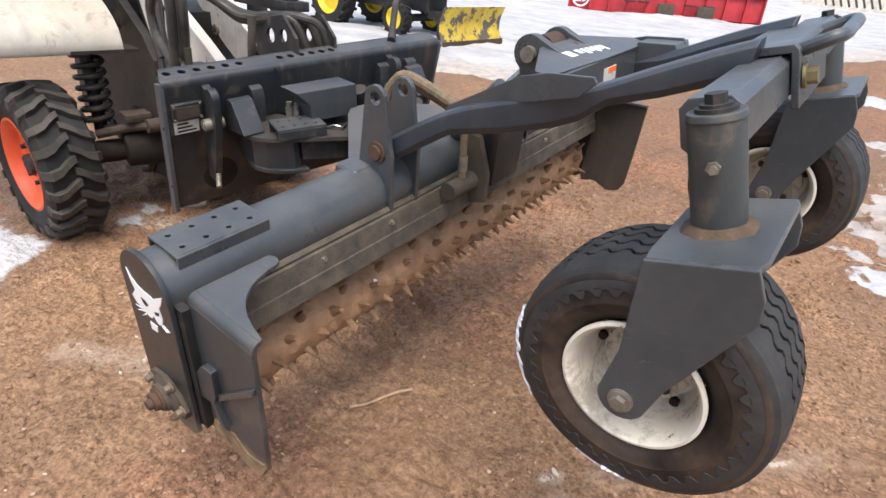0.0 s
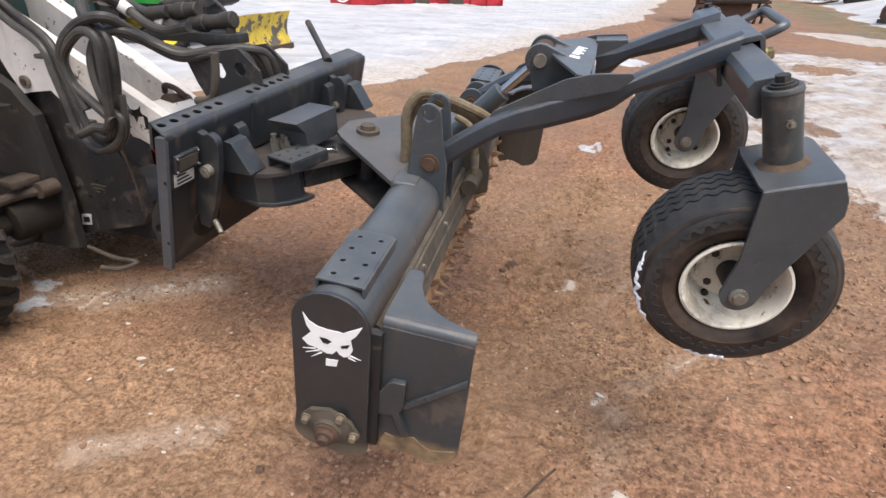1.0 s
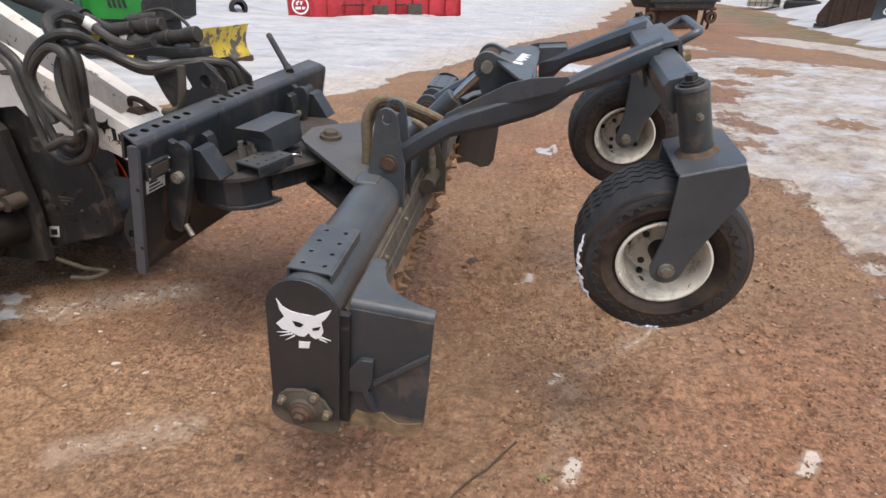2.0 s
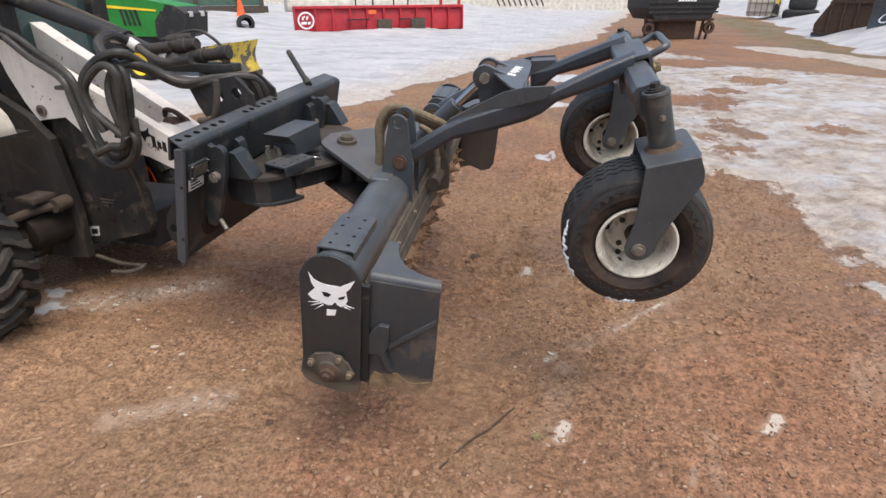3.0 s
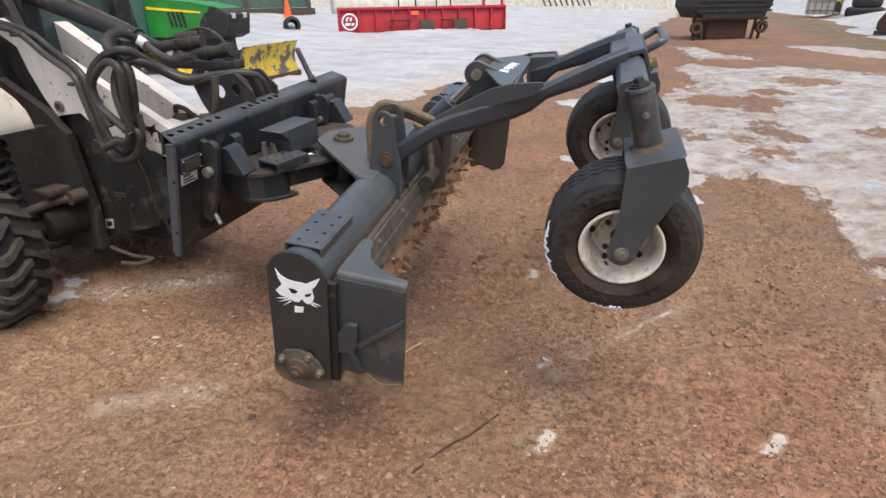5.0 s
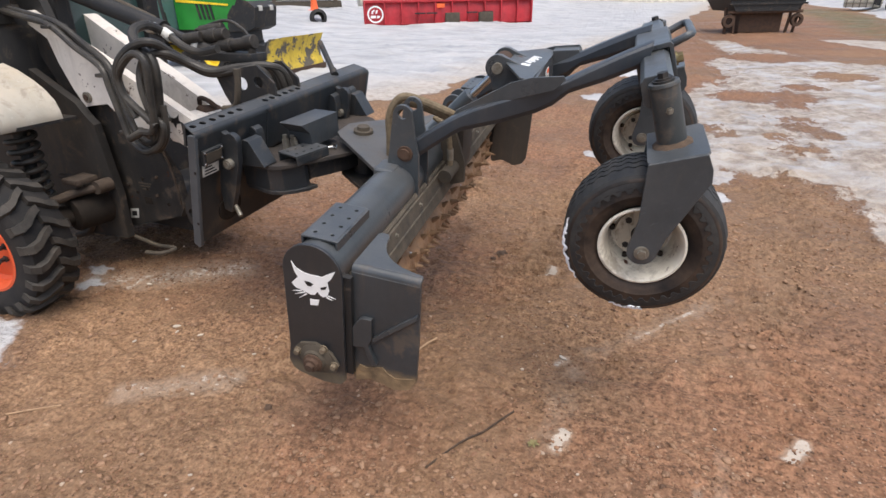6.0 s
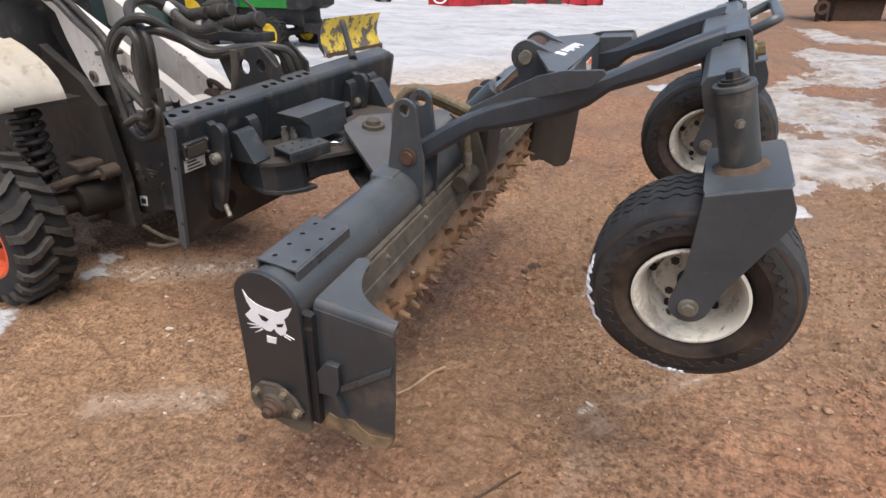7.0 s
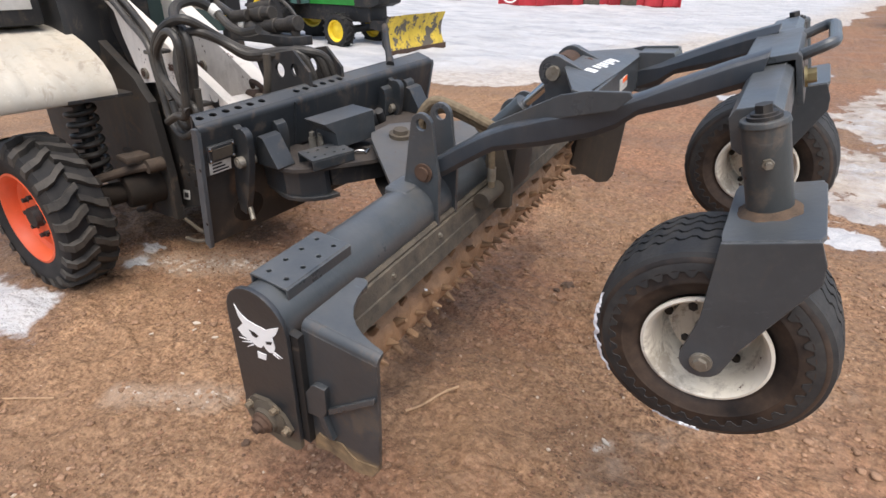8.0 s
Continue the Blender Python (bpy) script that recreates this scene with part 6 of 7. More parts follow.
    # hoses
    runs = (
        ([(-0.42, -0.02, 1.34), (-0.152, -0.02, 1.292), (0.024, -0.02, 1.255), (0.153, -0.02, 1.169), (0.295, -0.02, 1.077), (0.321, -0.02, 0.98), (0.349, -0.02, 0.847), (0.371, -0.02, 0.76), (0.45, -0.02, 0.708), (0.557, -0.02, 0.754), (0.597, -0.02, 0.834), (0.551, -0.02, 0.869)], 0.015),
        ([(-0.42, 0.01, 1.345), (-0.14, 0.01, 1.300), (0.04, 0.01, 1.262), (0.17, 0.01, 1.185), (0.315, 0.0, 1.09), (0.345, 0.0, 0.98), (0.37, 0.0, 0.87), (0.40, 0.0, 0.785), (0.46, 0.0, 0.745), (0.53, 0.0, 0.78), (0.555, 0.0, 0.83)], 0.014),
        ([(-0.42, 0.035, 1.33), (-0.14, 0.03, 1.28), (0.02, 0.03, 1.235), (0.14, 0.03, 1.15), (0.275, 0.02, 1.06), (0.30, 0.01, 0.96), (0.33, 0.0, 0.84), (0.40, 0.0, 0.735), (0.50, 0.0, 0.715), (0.58, 0.0, 0.79), (0.60, 0.0, 0.92)], 0.014),
        ([(0.411, -0.05, 0.771), (0.496, -0.05, 0.808), (0.571, -0.05, 0.827), (0.602, -0.05, 0.987), (0.61, -0.05, 1.102), (0.543, -0.05, 1.128), (0.44, -0.05, 1.05), (0.439, -0.05, 0.966), (0.517, -0.05, 0.897), (0.593, -0.05, 0.841)], 0.016),
        ([(0.503, 0.0, 0.766), (0.574, 0.0, 0.916), (0.598, 0.0, 1.096), (0.5, 0.02, 1.16), (0.463, 0.05, 1.215), (0.497, 0.1, 1.246), (0.534, 0.15, 1.224)], 0.020),
        ([(0.483, -0.05, 0.87), (0.428, -0.05, 1.002), (0.45, -0.05, 1.086), (0.529, -0.03, 1.154), (0.614, 0.0, 1.171), (0.691, 0.05, 1.134), (0.77, 0.1, 1.089), (0.875, 0.15, 1.07), (0.99, 0.2, 1.09), (1.05, 0.25, 1.067), (1.06, 0.30, 0.93)], 0.018),
        ([(0.50, 0.0, 0.85), (0.535, 0.0, 1.00), (0.563, 0.0, 1.105), (0.651, 0.02, 1.136), (0.752, 0.06, 1.105), (0.829, 0.1, 1.072), (0.932, 0.16, 1.087), (1.033, 0.22, 1.087), (1.069, 0.28, 1.052), (1.085, 0.32, 0.93)], 0.016),
        ([(0.555, -0.02, 0.831), (0.52, -0.02, 0.977), (0.519, 0.0, 1.07), (0.576, 0.02, 1.127), (0.691, 0.06, 1.115), (0.81, 0.1, 1.062), (0.922, 0.15, 1.074), (1.016, 0.2, 1.073), (1.045, 0.24, 0.95)], 0.016),
        ([(0.437, 0.15, 1.242), (0.534, 0.15, 1.224), (0.642, 0.15, 1.162), (0.735, 0.15, 1.143), (0.834, 0.15, 1.159)], 0.017),
        ([(0.46, 0.22, 1.238), (0.576, 0.22, 1.191), (0.636, 0.22, 1.163), (0.714, 0.22, 1.145)], 0.017),
        ([(0.57, 0.3, 1.221), (0.75, 0.3, 1.263), (0.84, 0.3, 1.235), (0.89, 0.3, 1.177), (0.868, 0.3, 1.104)], 0.007),
    )
    for pts, r in runs:
        # the bundle bulges out from the arm towards the near side
        pts = [(x + 0.085 * k, y - 0.062 * k, z + 0.028 * k) for x, y, z in pts for k in [min(1.0, max(0.0, (x - 0.22) / 0.18)) * max(0.0, min(1.0, (0.72 - x) / 0.1)) * max(0.0, min(1.0, (0.13 - y) / 0.1))]]
        bm = fresh()
        hose(bm, pts, r)
        part("hose", bm, m_hose, car, "dusty black hydraulic hose")
    for p, q, r in (((0.535, 0.15, 1.224), (0.575, 0.15, 1.200), 0.0225), ((0.63, 0.22, 1.165), (0.66, 0.22, 1.158), 0.0225), ((0.475, 0.12, 1.245), (0.51, 0.13, 1.240), 0.024)):
        bm = fresh()
        cyl(bm, p, q, r, seg=18)
        part("hose_collar", bm, m_label, car, "pale hose collar")
    for p, q, r in (((0.646, 0.25, 1.195), (0.80, 0.25, 1.212), 0.026), ((0.685, 0.25, 1.150), (0.934, 0.25, 1.178), 0.025), ((0.62, 0.28, 1.22), (0.74, 0.30, 1.235), 0.022), ((0.934, 0.25, 1.185), (0.930, 0.25, 1.09), 0.018), ((0.90, 0.25, 1.175), (0.955, 0.25, 1.182), 0.030), ((0.76, 0.25, 1.158), (0.83, 0.25, 1.166), 0.031), ((0.70, 0.25, 1.20), (0.75, 0.25, 1.206), 0.031), ((0.60, 0.20, 1.19), (0.68, 0.22, 1.20), 0.024)):
        bm = fresh()
        cyl(bm, p, q, r, seg=14)
        bevel(bm, 0.003, seg=1)
        part("coupler", bm, m_coupler, car, "greasy quick coupler")
    bm = fresh()
    box(bm, (0.56, 0.20, 1.10), (0.97, 0.30, 1.135))
    bevel(bm, 0.005)
    part("coupler_bracket", bm, m_black, car)
    bm = fresh()
    box(bm, (0.53, 0.17, 1.175), (0.56, 0.195, 1.195))
    part("yellow_tag", bm, m_yellow, car, "yellow warning tag")
    for x, z in ((0.30, 1.05), (0.36, 0.80), (0.56, 0.86), (0.02, 1.25)):
        bm = fresh()
        box(bm, (x - 0.028, -0.045, z - 0.008), (x + 0.03, 0.05, z + 0.008))
        bevel(bm, 0.004, seg=1)
        part("hose_strap", bm, m_hose, car)
    return car


m_linkage = rough_stuff("dirty_linkage", (0.095, 0.070, 0.052), (0.035, 0.029, 0.025), 14.0)
m_lens = rough_stuff("frosted_lens", (0.62, 0.60, 0.56), (0.50, 0.48, 0.44), 30.0, rough=0.25, bump=0.1)
m_glass = rough_stuff("tinted_glass", (0.035, 0.065, 0.060), (0.045, 0.080, 0.075), 3.0, rough=0.08, bump=0.0, spec=0.6)
build_carrier()


# ---- things standing round the yard ----
def simple_wheel(name, m, R, W, mat_rim, parent, lugs=18):
    ax = m @ Matrix.Rotation(radians(90), 4, "X")
    bm = fresh()
    hw = W / 2
    lathe(bm, [(R * 0.58, -hw * 0.8), (R * 0.75, -hw), (R * 0.93, -hw * 0.9), (R * 0.95, 0), (R * 0.93, hw * 0.9), (R * 0.75, hw), (R * 0.58, hw * 0.8)], ax, 40, False)
    for k in range(lugs):
        for s in (-1, 1):
            th = math.tau * (k + (0.5 if s > 0 else 0)) / lugs
            m2 = ax @ Matrix.Rotation(th, 4, "Z") @ Matrix.Translation((R * 0.96, 0, s * hw * 0.5)) @ Matrix.Rotation(s * 0.5, 4, "X")
            box(bm, (-R * 0.05, -R * 0.05, -hw * 0.5), (R * 0.05, R * 0.05, hw * 0.5), m2)
    tyre = part(name, bm, m_rubber, parent)
    bm = fresh()
    lathe(bm, [(R * 0.57, hw * 0.75), (R * 0.62, hw * 0.85), (R * 0.56, hw * 0.8), (R * 0.48, hw * 0.35), (R * 0.2, hw * 0.45), (0.001, hw * 0.6)], ax, 32, False)
    lathe(bm, [(R * 0.57, -hw * 0.75), (R * 0.62, -hw * 0.85), (R * 0.56, -hw * 0.8), (R * 0.48, -hw * 0.35), (0.001, -hw * 0.35)], ax, 32, False)
    part("rim", bm, mat_rim, tyre)
    return tyre


def build_tractor():
    t = root("compact_tractor", pose(-6.55, 9.98, 0.0, 0, 0, -4), "green compact tractor with yellow rims parked on snow", "tractor")
    for x, y, R, W in ((0.0, -0.52, 0.31, 0.24), (0.0, 0.52, 0.31, 0.24), (-1.75, -0.62, 0.56, 0.36), (-1.75, 0.62, 0.56, 0.36)):
        simple_wheel("wheel", Matrix.Translation((x, y, R)), R, W, m_yellow_clean, t)
    bm = fresh()
    prism(bm, [(-0.95, 0.74), (0.62, 0.74), (0.80, 0.80), (0.86, 1.12), (0.70, 1.24), (0.10, 1.34), (-0.95, 1.42)], -0.30, 0.30, XZ)
    bevel(bm, 0.06, seg=3)
    hood = part("hood", bm, m_green, t, "glossy green bonnet")
    for y in (-0.312, 0.305):
        bm = fresh()
        prism(bm, [(0.22, 0.78), (0.78, 0.82), (0.83, 1.10), (0.40, 1.16), (0.25, 1.0)], -y - 0.008, -y, XZ)
        part("grille", bm, m_black, hood)
        for k in range(4):
            bm = fresh()
            x = -0.10 - 0.10 * k
            prism(bm, [(x, 0.92), (x + 0.05, 0.92), (x + 0.0, 1.18), (x - 0.05, 1.18)], -y - 0.008, -y, XZ)
            part("vent", bm, m_black, hood)
        bm = fresh()
        prism(bm, [(-0.9, 1.22), (0.30, 1.15), (0.30, 1.18), (-0.9, 1.27)], -y - 0.008, -y, XZ)
        part("stripe", bm, m_yellow_clean, hood)
    bm = fresh()
    prism(bm, [(0.22, 0.72), (0.64, 0.72), (0.82, 0.79), (0.882, 1.12), (0.73, 1.225), (0.52, 1.262), (0.36, 1.02)], -0.318, 0.318, XZ)
    bevel(bm, 0.055, seg=3)
    part("front_grille", bm, m_black, hood, "black grille and nose panel")
    for y in (-0.20, 0.12):
        bm = fresh()
        box(bm, (0.82, y, 1.06), (0.888, y + 0.10, 1.15))
        bevel(bm, 0.01)
        part("headlight", bm, m_lens, hood)
    bm = fresh()
    box(bm, (-2.2, -0.25, 0.45), (0.55, 0.25, 0.76))
    bevel(bm, 0.04)
    part("chassis", bm, m_black, t)
    bm = fresh()
    cyl(bm, (0.0, -0.5, 0.31), (0.0, 0.5, 0.31), 0.07, seg=16)
    part("axle", bm, m_black, t)
    bm = fresh()
    prism(bm, [(-2.3, 0.8), (-1.0, 0.74), (-0.95, 1.45), (-1.1, 2.35), (-2.3, 2.35)], -0.55, 0.55, XZ)
    bevel(bm, 0.05)
    part("cab_glass", bm, m_teal, t, "teal tinted cab glass")
    for y in (-0.57, 0.53):
        for a, b in (((-0.98, 0.74), (-1.12, 2.36)), ((-1.65, 0.9), (-1.65, 2.36)), ((-2.3, 0.8), (-2.3, 2.36))):
            bm = fresh()
            beam_box(bm, (a[0], y + 0.02, a[1]), (b[0], y + 0.02, b[1]), 0.06, 0.07, (0, 1, 0))
            part("cab_post", bm, m_black, t)
    for y in (-0.82, 0.44):
        bm = fresh()
        prism(bm, [(-2.3, 1.0), (-2.2, 1.16), (-1.75, 1.22), (-1.3, 1.14), (-1.15, 0.9), (-1.22, 0.9), (-1.4, 1.08), (-1.75, 1.15), (-2.15, 1.08)], -y - 0.38, -y, XZ)
        part("fender", bm, m_green, t)
    # blade lift frame
    bm = fresh()
    prism(bm, [(0.5, 0.35), (1.38, 0.22), (1.40, 0.26), (1.40, 0.60), (1.30, 0.62), (1.20, 0.45), (0.5, 0.50)], -0.22, 0.22, XZ)
    bevel(bm, 0.02)
    part("blade_frame", bm, m_black, t)
    return t


def build_blade():
    b = root("snow_plough", pose(-4.92, 9.56, 0.0, 0, 0, -4), "scuffed yellow snow blade on a tractor frame", "snow plough")
    bm = fresh()
    curve = [(0.05 - 0.10 * math.sin(math.pi * k / 10), 0.06 + 0.60 * k / 10) for k in range(11)]
    sec = curve + [(x - 0.012, z) for x, z in reversed(curve)]
    prism(bm, sec, -0.82, 0.82, XZ)
    part("mouldboard", bm, m_yellow, b, "yellow mouldboard worn to bare metal")
    bm = fresh()
    box(bm, (0.040, -0.82, 0.0), (0.056, 0.82, 0.13))
    part("cutting_edge", bm, m_rust, b)
    for y in (-0.81, -0.4, 0.0, 0.4, 0.79):
        bm = fresh()
        prism(bm, [(-0.02, 0.08), (-0.12, 0.2), (-0.12, 0.5), (0.0, 0.64), (-0.06, 0.35)], -y - 0.015, -y, XZ)
        part("rib", bm, m_black, b)


def build_pusher():
    m = Matrix.Translation((-8.84, 21.2, 0.05)) @ Matrix.Rotation(radians(25.5), 4, "Z")
    p = root("snow_pusher", m, "bright red steel snow pusher box half sunk in snow", "snow pusher")
    L = 6.5
    bm = fresh()
    prism(bm, [(0.0, 0.0), (-0.12, 0.1), (-0.15, 0.55), (-0.05, 0.92), (0.10, 0.95), (0.10, 0.85), (0.0, 0.80), (-0.06, 0.5), (0.02, 0.05)], 0.0, L, Matrix(((0, 0, 1, 0), (1, 0, 0, 0), (0, 1, 0, 0), (0, 0, 0, 1))))
    part("back_wall", bm, m_red, p)
    for x in (0.0, L - 0.06):
        bm = fresh()
        box(bm, (x, -0.25, 0.0), (x + 0.06, 0.9, 0.95))
        bevel(bm, 0.03)
        part("end_wall", bm, m_red, p)
    bm = fresh()
    box(bm, (0.0, -0.22, 0.86), (L, -0.06, 0.96))
    bevel(bm, 0.02)
    part("top_tube", bm, m_red, p)
    for k in range(9):
        bm = fresh()
        x = 0.75 + k * 0.64
        box(bm, (x, -0.26, 0.1), (x + 0.05, -0.05, 0.86))
        part("rib", bm, m_red, p)
    for x in (1.9, 2.35, 3.9, 4.5):
        bm = fresh()
        box(bm, (x, -0.34, 0.45), (x + 0.40, -0.22, 0.50))
        part("step_bar", bm, m_black, p)
    for x in (3.05, 4.35):
        bm = fresh()
        box(bm, (x, -0.42, 0.0), (x + 0.55, -0.24, 0.48))
        bevel(bm, 0.02)
        part("coupler_box", bm, m_grime, p)
    for x in (2.3, 2.95, 3.75, 4.3):
        bm = fresh()
        cyl(bm, (x, -0.12, 0.9), (x, -0.12, 2.2), 0.030, seg=10)
        part("stake", bm, m_black, p)
    bm = fresh()
    hose(bm, [(L - 0.9, -0.14, 0.95), (L - 0.85, -0.14, 1.35), (L - 0.5, -0.14, 1.55), (L - 0.2, -0.14, 1.3), (L - 0.15, -0.14, 0.95)], 0.06)
    part("lift_loop", bm, m_red, p)
    bm = fresh()
    face = Matrix.Translation((0.42, -0.262, 0.47)) @ Matrix.Rotation(radians(90), 4, "X")
    lathe(bm, [(0.245, 0.0), (0.30, 0.0), (0.30, 0.01), (0.245, 0.01)], face, 32)
    for pts in ([(-0.15, 0.02), (-0.13, 0.12), (-0.03, 0.17), (-0.02, 0.12), (-0.09, 0.08), (-0.07, 0.02)], [(0.0, 0.02), (0.02, 0.14), (0.10, 0.15), (0.06, 0.03)], [(-0.19, -0.13), (-0.17, -0.04), (0.02, -0.04), (0.01, -0.13)], [(0.05, -0.14), (0.06, -0.04), (0.18, -0.05), (0.14, -0.12)]):
        prism(bm, pts, 0.0, 0.01, face)
    part("round_decal", bm, m_decal, p, "round white sticker")
    bm = fresh()
    box(bm, (2.75, -0.235, 0.66), (3.05, -0.222, 0.80))
    part("tag", bm, m_cone, p)


def build_spreader():
    m = Matrix.Translation((3.2, 20.2, 0.0)) @ Matrix.Rotation(radians(20), 4, "Z")
    s = root("hopper_spreader", m, "black plastic hopper spreader on a rusty steel stand", "spreader")
    L = 2.35
    bm = fresh()
    prism(bm, [(0.25, 0.62), (L - 0.25, 0.62), (L, 0.95), (L, 1.75), (0.0, 1.75), (0.0, 0.95)], -0.7, 0.7, xz(0.0))
    bevel(bm, 0.05)
    hop = part("hopper", bm, m_black, s)
    for k in range(3):
        bm = fresh()
        box(bm, (0.0, -0.74, 0.80 + 0.14 * k), (L, -0.70, 0.85 + 0.14 * k))
        part("rib", bm, m_black, hop)
    bm = fresh()
    for k in range(6):
        box(bm, (0.95 + 0.105 * k, -0.715, 1.08), (1.03 + 0.105 * k, -0.702, 1.22 - 0.03 * (k % 2)))
    part("decal", bm, m_decal, hop, "white printed bars")
    bm = fresh()
    box(bm, (0.55, -0.45, 0.02), (1.85, 0.45, 0.62))
    bevel(bm, 0.03)
    part("rusty_box", bm, m_rust, s, "rust-brown steel box")
    for x in (0.12, 0.38, 1.98, 2.2):
        bm = fresh()
        beam_box(bm, (x, -0.5, -0.03), (x + 0.08 * (1 if x > 1 else -1), -0.5, 0.72), 0.07, 0.07, (1, 0, 0))
        part("leg", bm, m_rust, s)
    bm = fresh()
    beam_box(bm, (0.05, -0.62, 0.60), (L - 0.05, -0.62, 0.60), 0.09, 0.08, (0, 0, 1))
    part("rail", bm, m_rust, s)
    for x in (0.12, 2.2):
        bm = fresh()
        lathe(bm, [(0.10, -0.05), (0.18, -0.05), (0.18, 0.05), (0.10, 0.05)], Matrix.Translation((x, -0.6, 0.36)) @ Matrix.Rotation(radians(90), 4, "X"), 20)
        part("chain_wheel", bm, m_rust, s)


def build_far_things():
    # traffic cone standing on an old tyre
    bm = fresh()
    lathe(bm, [(0.16, 0.0), (0.30, 0.05), (0.36, 0.20), (0.33, 0.40), (0.20, 0.46)], Matrix.Identity(4), 28, False)
    t = part("old_tyre", bm, m_rubber)
    tagged(t, "worn black tyre standing in the snow", "tyre")
    t.matrix_world = pose(-11.85, 23.1, 0.28, 78, 0, 38)
    bm = fresh()
    lathe(bm, [(0.30, 0.0), (0.17, 0.03), (0.03, 0.85), (0.001, 0.85)], Matrix.Identity(4), 24, False)
    c = part("traffic_cone", bm, m_cone)
    tagged(c, "bright orange plastic traffic cone on a tyre", "traffic cone")
    c.matrix_world = pose(-12.0, 23.2, 0.62)
    # green trailer behind the tractor
    m = Matrix.Translation((-22.5, 25.0, 0.0)) @ Matrix.Rotation(radians(32), 4, "Z")
    tr = root("flat_trailer", m, "dull green steel trailer body with timber deck", "trailer")
    bm = fresh()
    box(bm, (0.0, 0.0, 0.9), (9.5, 2.2, 2.4))
    bevel(bm, 0.05)
    part("body", bm, m_dkgreen, tr)
    bm = fresh()
    box(bm, (0.0, -0.1, 0.55), (9.8, 2.3, 0.85))
    part("deck", bm, m_grime, tr)
    for x in (0.2, 2.2, 4.2, 6.2, 8.2, 9.4):
        bm = fresh()
        box(bm, (x, -0.12, 0.0), (x + 0.2, 0.1, 2.2))
        part("stake", bm, m_grime, tr)
    # white tank between trailer and pusher
    bm = fresh()
    cyl(bm, (-14.5, 33.0, 1.0), (-9.0, 36.0, 1.0), 0.95, seg=32)
    bevel(bm, 0.2, seg=3)
    tagged(part("storage_tank", bm, m_cream), "pale cream storage tank lying in the snow", "tank")
    # a long pale shed far back
    m = Matrix.Translation((-30.0, 48.0, 0.0)) @ Matrix.Rotation(radians(8), 4, "Z")
    sh = root("pale_shed", m, "pale ribbed sheet-metal shed wall", "shed")
    bm = fresh()
    pts = []
    for k in range(0, 220):
        x = k * 0.2
        pts.append((x, 0.03 if (k // 1) % 2 else 0.0))
    sec = pts + [(44.0, 0.4), (0.0, 0.4)]
    prism(bm, sec, 0.0, 5.0, XY)
    part("wall", bm, m_cream, sh, smooth=0)
    bm = fresh()
    prism(bm, [(-0.4, 4.95), (12.0, 6.5), (12.0, 6.7), (-0.4, 5.15)], -0.5, 44.5, Matrix(((0, 0, 1, 0), (1, 0, 0, 0), (0, 1, 0, 0), (0, 0, 0, 1))))
    part("roof", bm, m_dkgreen, sh)
    # harrow rack
    m = Matrix.Translation((-3.2, 46.0, 0.5)) @ Matrix.Rotation(radians(15), 4, "Z")
    hr = root("harrow_rack", m, "leaning row of dark steel harrow tines", "harrow")
    for k in range(9):
        bm = fresh()
        hose(bm, [(k * 0.42, 0, 0.0), (k * 0.42 - 0.3, 0.1, 0.6), (k * 0.42 - 0.7, 0.2, 1.1)], 0.06)
        part("tine", bm, m_grime, hr)
    bm = fresh()
    beam_box(bm, (-0.6, 0.12, 0.75), (3.6, 0.12, 0.75), 0.12, 0.12)
    part("bar", bm, m_grime, hr)
    # caged tote, yellow loader boom, brown hopper, plough blades on the far bank
    m = Matrix.Translation((11.1, 35.6, 0.05)) @ Matrix.Rotation(radians(-16), 4, "Z")
    tote = root("caged_tote", m, "white plastic tote in a steel cage", "tote")
    bm = fresh()
    box(bm, (0, 0, 0.12), (1.6, 1.2, 1.9))
    bevel(bm, 0.08)
    part("bottle", bm, m_cream, tote)
    for k in range(6):
        bm = fresh()
        box(bm, (0.1 + k * 0.28, -0.05, 0.1), (0.14 + k * 0.28, -0.01, 1.9))
        part("cage_bar", bm, m_bolt, tote)
    for k in range(4):
        bm = fresh()
        box(bm, (0.0, -0.06, 0.3 + k * 0.45), (1.6, -0.02, 0.34 + k * 0.45))
        part("cage_bar", bm, m_bolt, tote)
    m = Matrix.Translation((12.15, 33.6, 0.05)) @ Matrix.Rotation(radians(-18), 4, "Z")
    ex = root("mini_digger", m, "small black digger with a yellow boom on the snow bank", "digger")
    bm = fresh()
    box(bm, (0.3, 0.0, 0.5), (1.5, 1.2, 1.05))
    bevel(bm, 0.12)
    part("body", bm, m_black, ex)
    bm = fresh()
    box(bm, (0.75, 0.3, 1.0), (1.35, 0.95, 1.30))
    bevel(bm, 0.06)
    part("hood", bm, m_yellow_clean, ex, "yellow engine hood")
    for y in (-0.2, 1.0):
        bm = fresh()
        box(bm, (0.1, y, 0.0), (1.7, y + 0.4, 0.48))
        bevel(bm, 0.2, seg=3)
        part("track", bm, m_rubber, ex)
    bm = fresh()
    beam_box(bm, [(0.7, 0.6, 0.9), (0.3, 0.6, 1.55), (-0.05, 0.6, 1.60)], None, 0.16, 0.18)
    part("boom", bm, m_yellow_clean, ex)
    bm = fresh()
    beam_box(bm, [(-0.05, 0.6, 1.60), (-0.25, 0.6, 0.75)], None, 0.12, 0.14)
    part("dipper", bm, m_yellow_clean, ex)
    bm = fresh()
    prism(bm, [(-0.40, 0.30), (-0.12, 0.24), (-0.10, 0.56), (-0.22, 0.76), (-0.34, 0.70)], -0.80, -0.40, XZ)
    bevel(bm, 0.03)
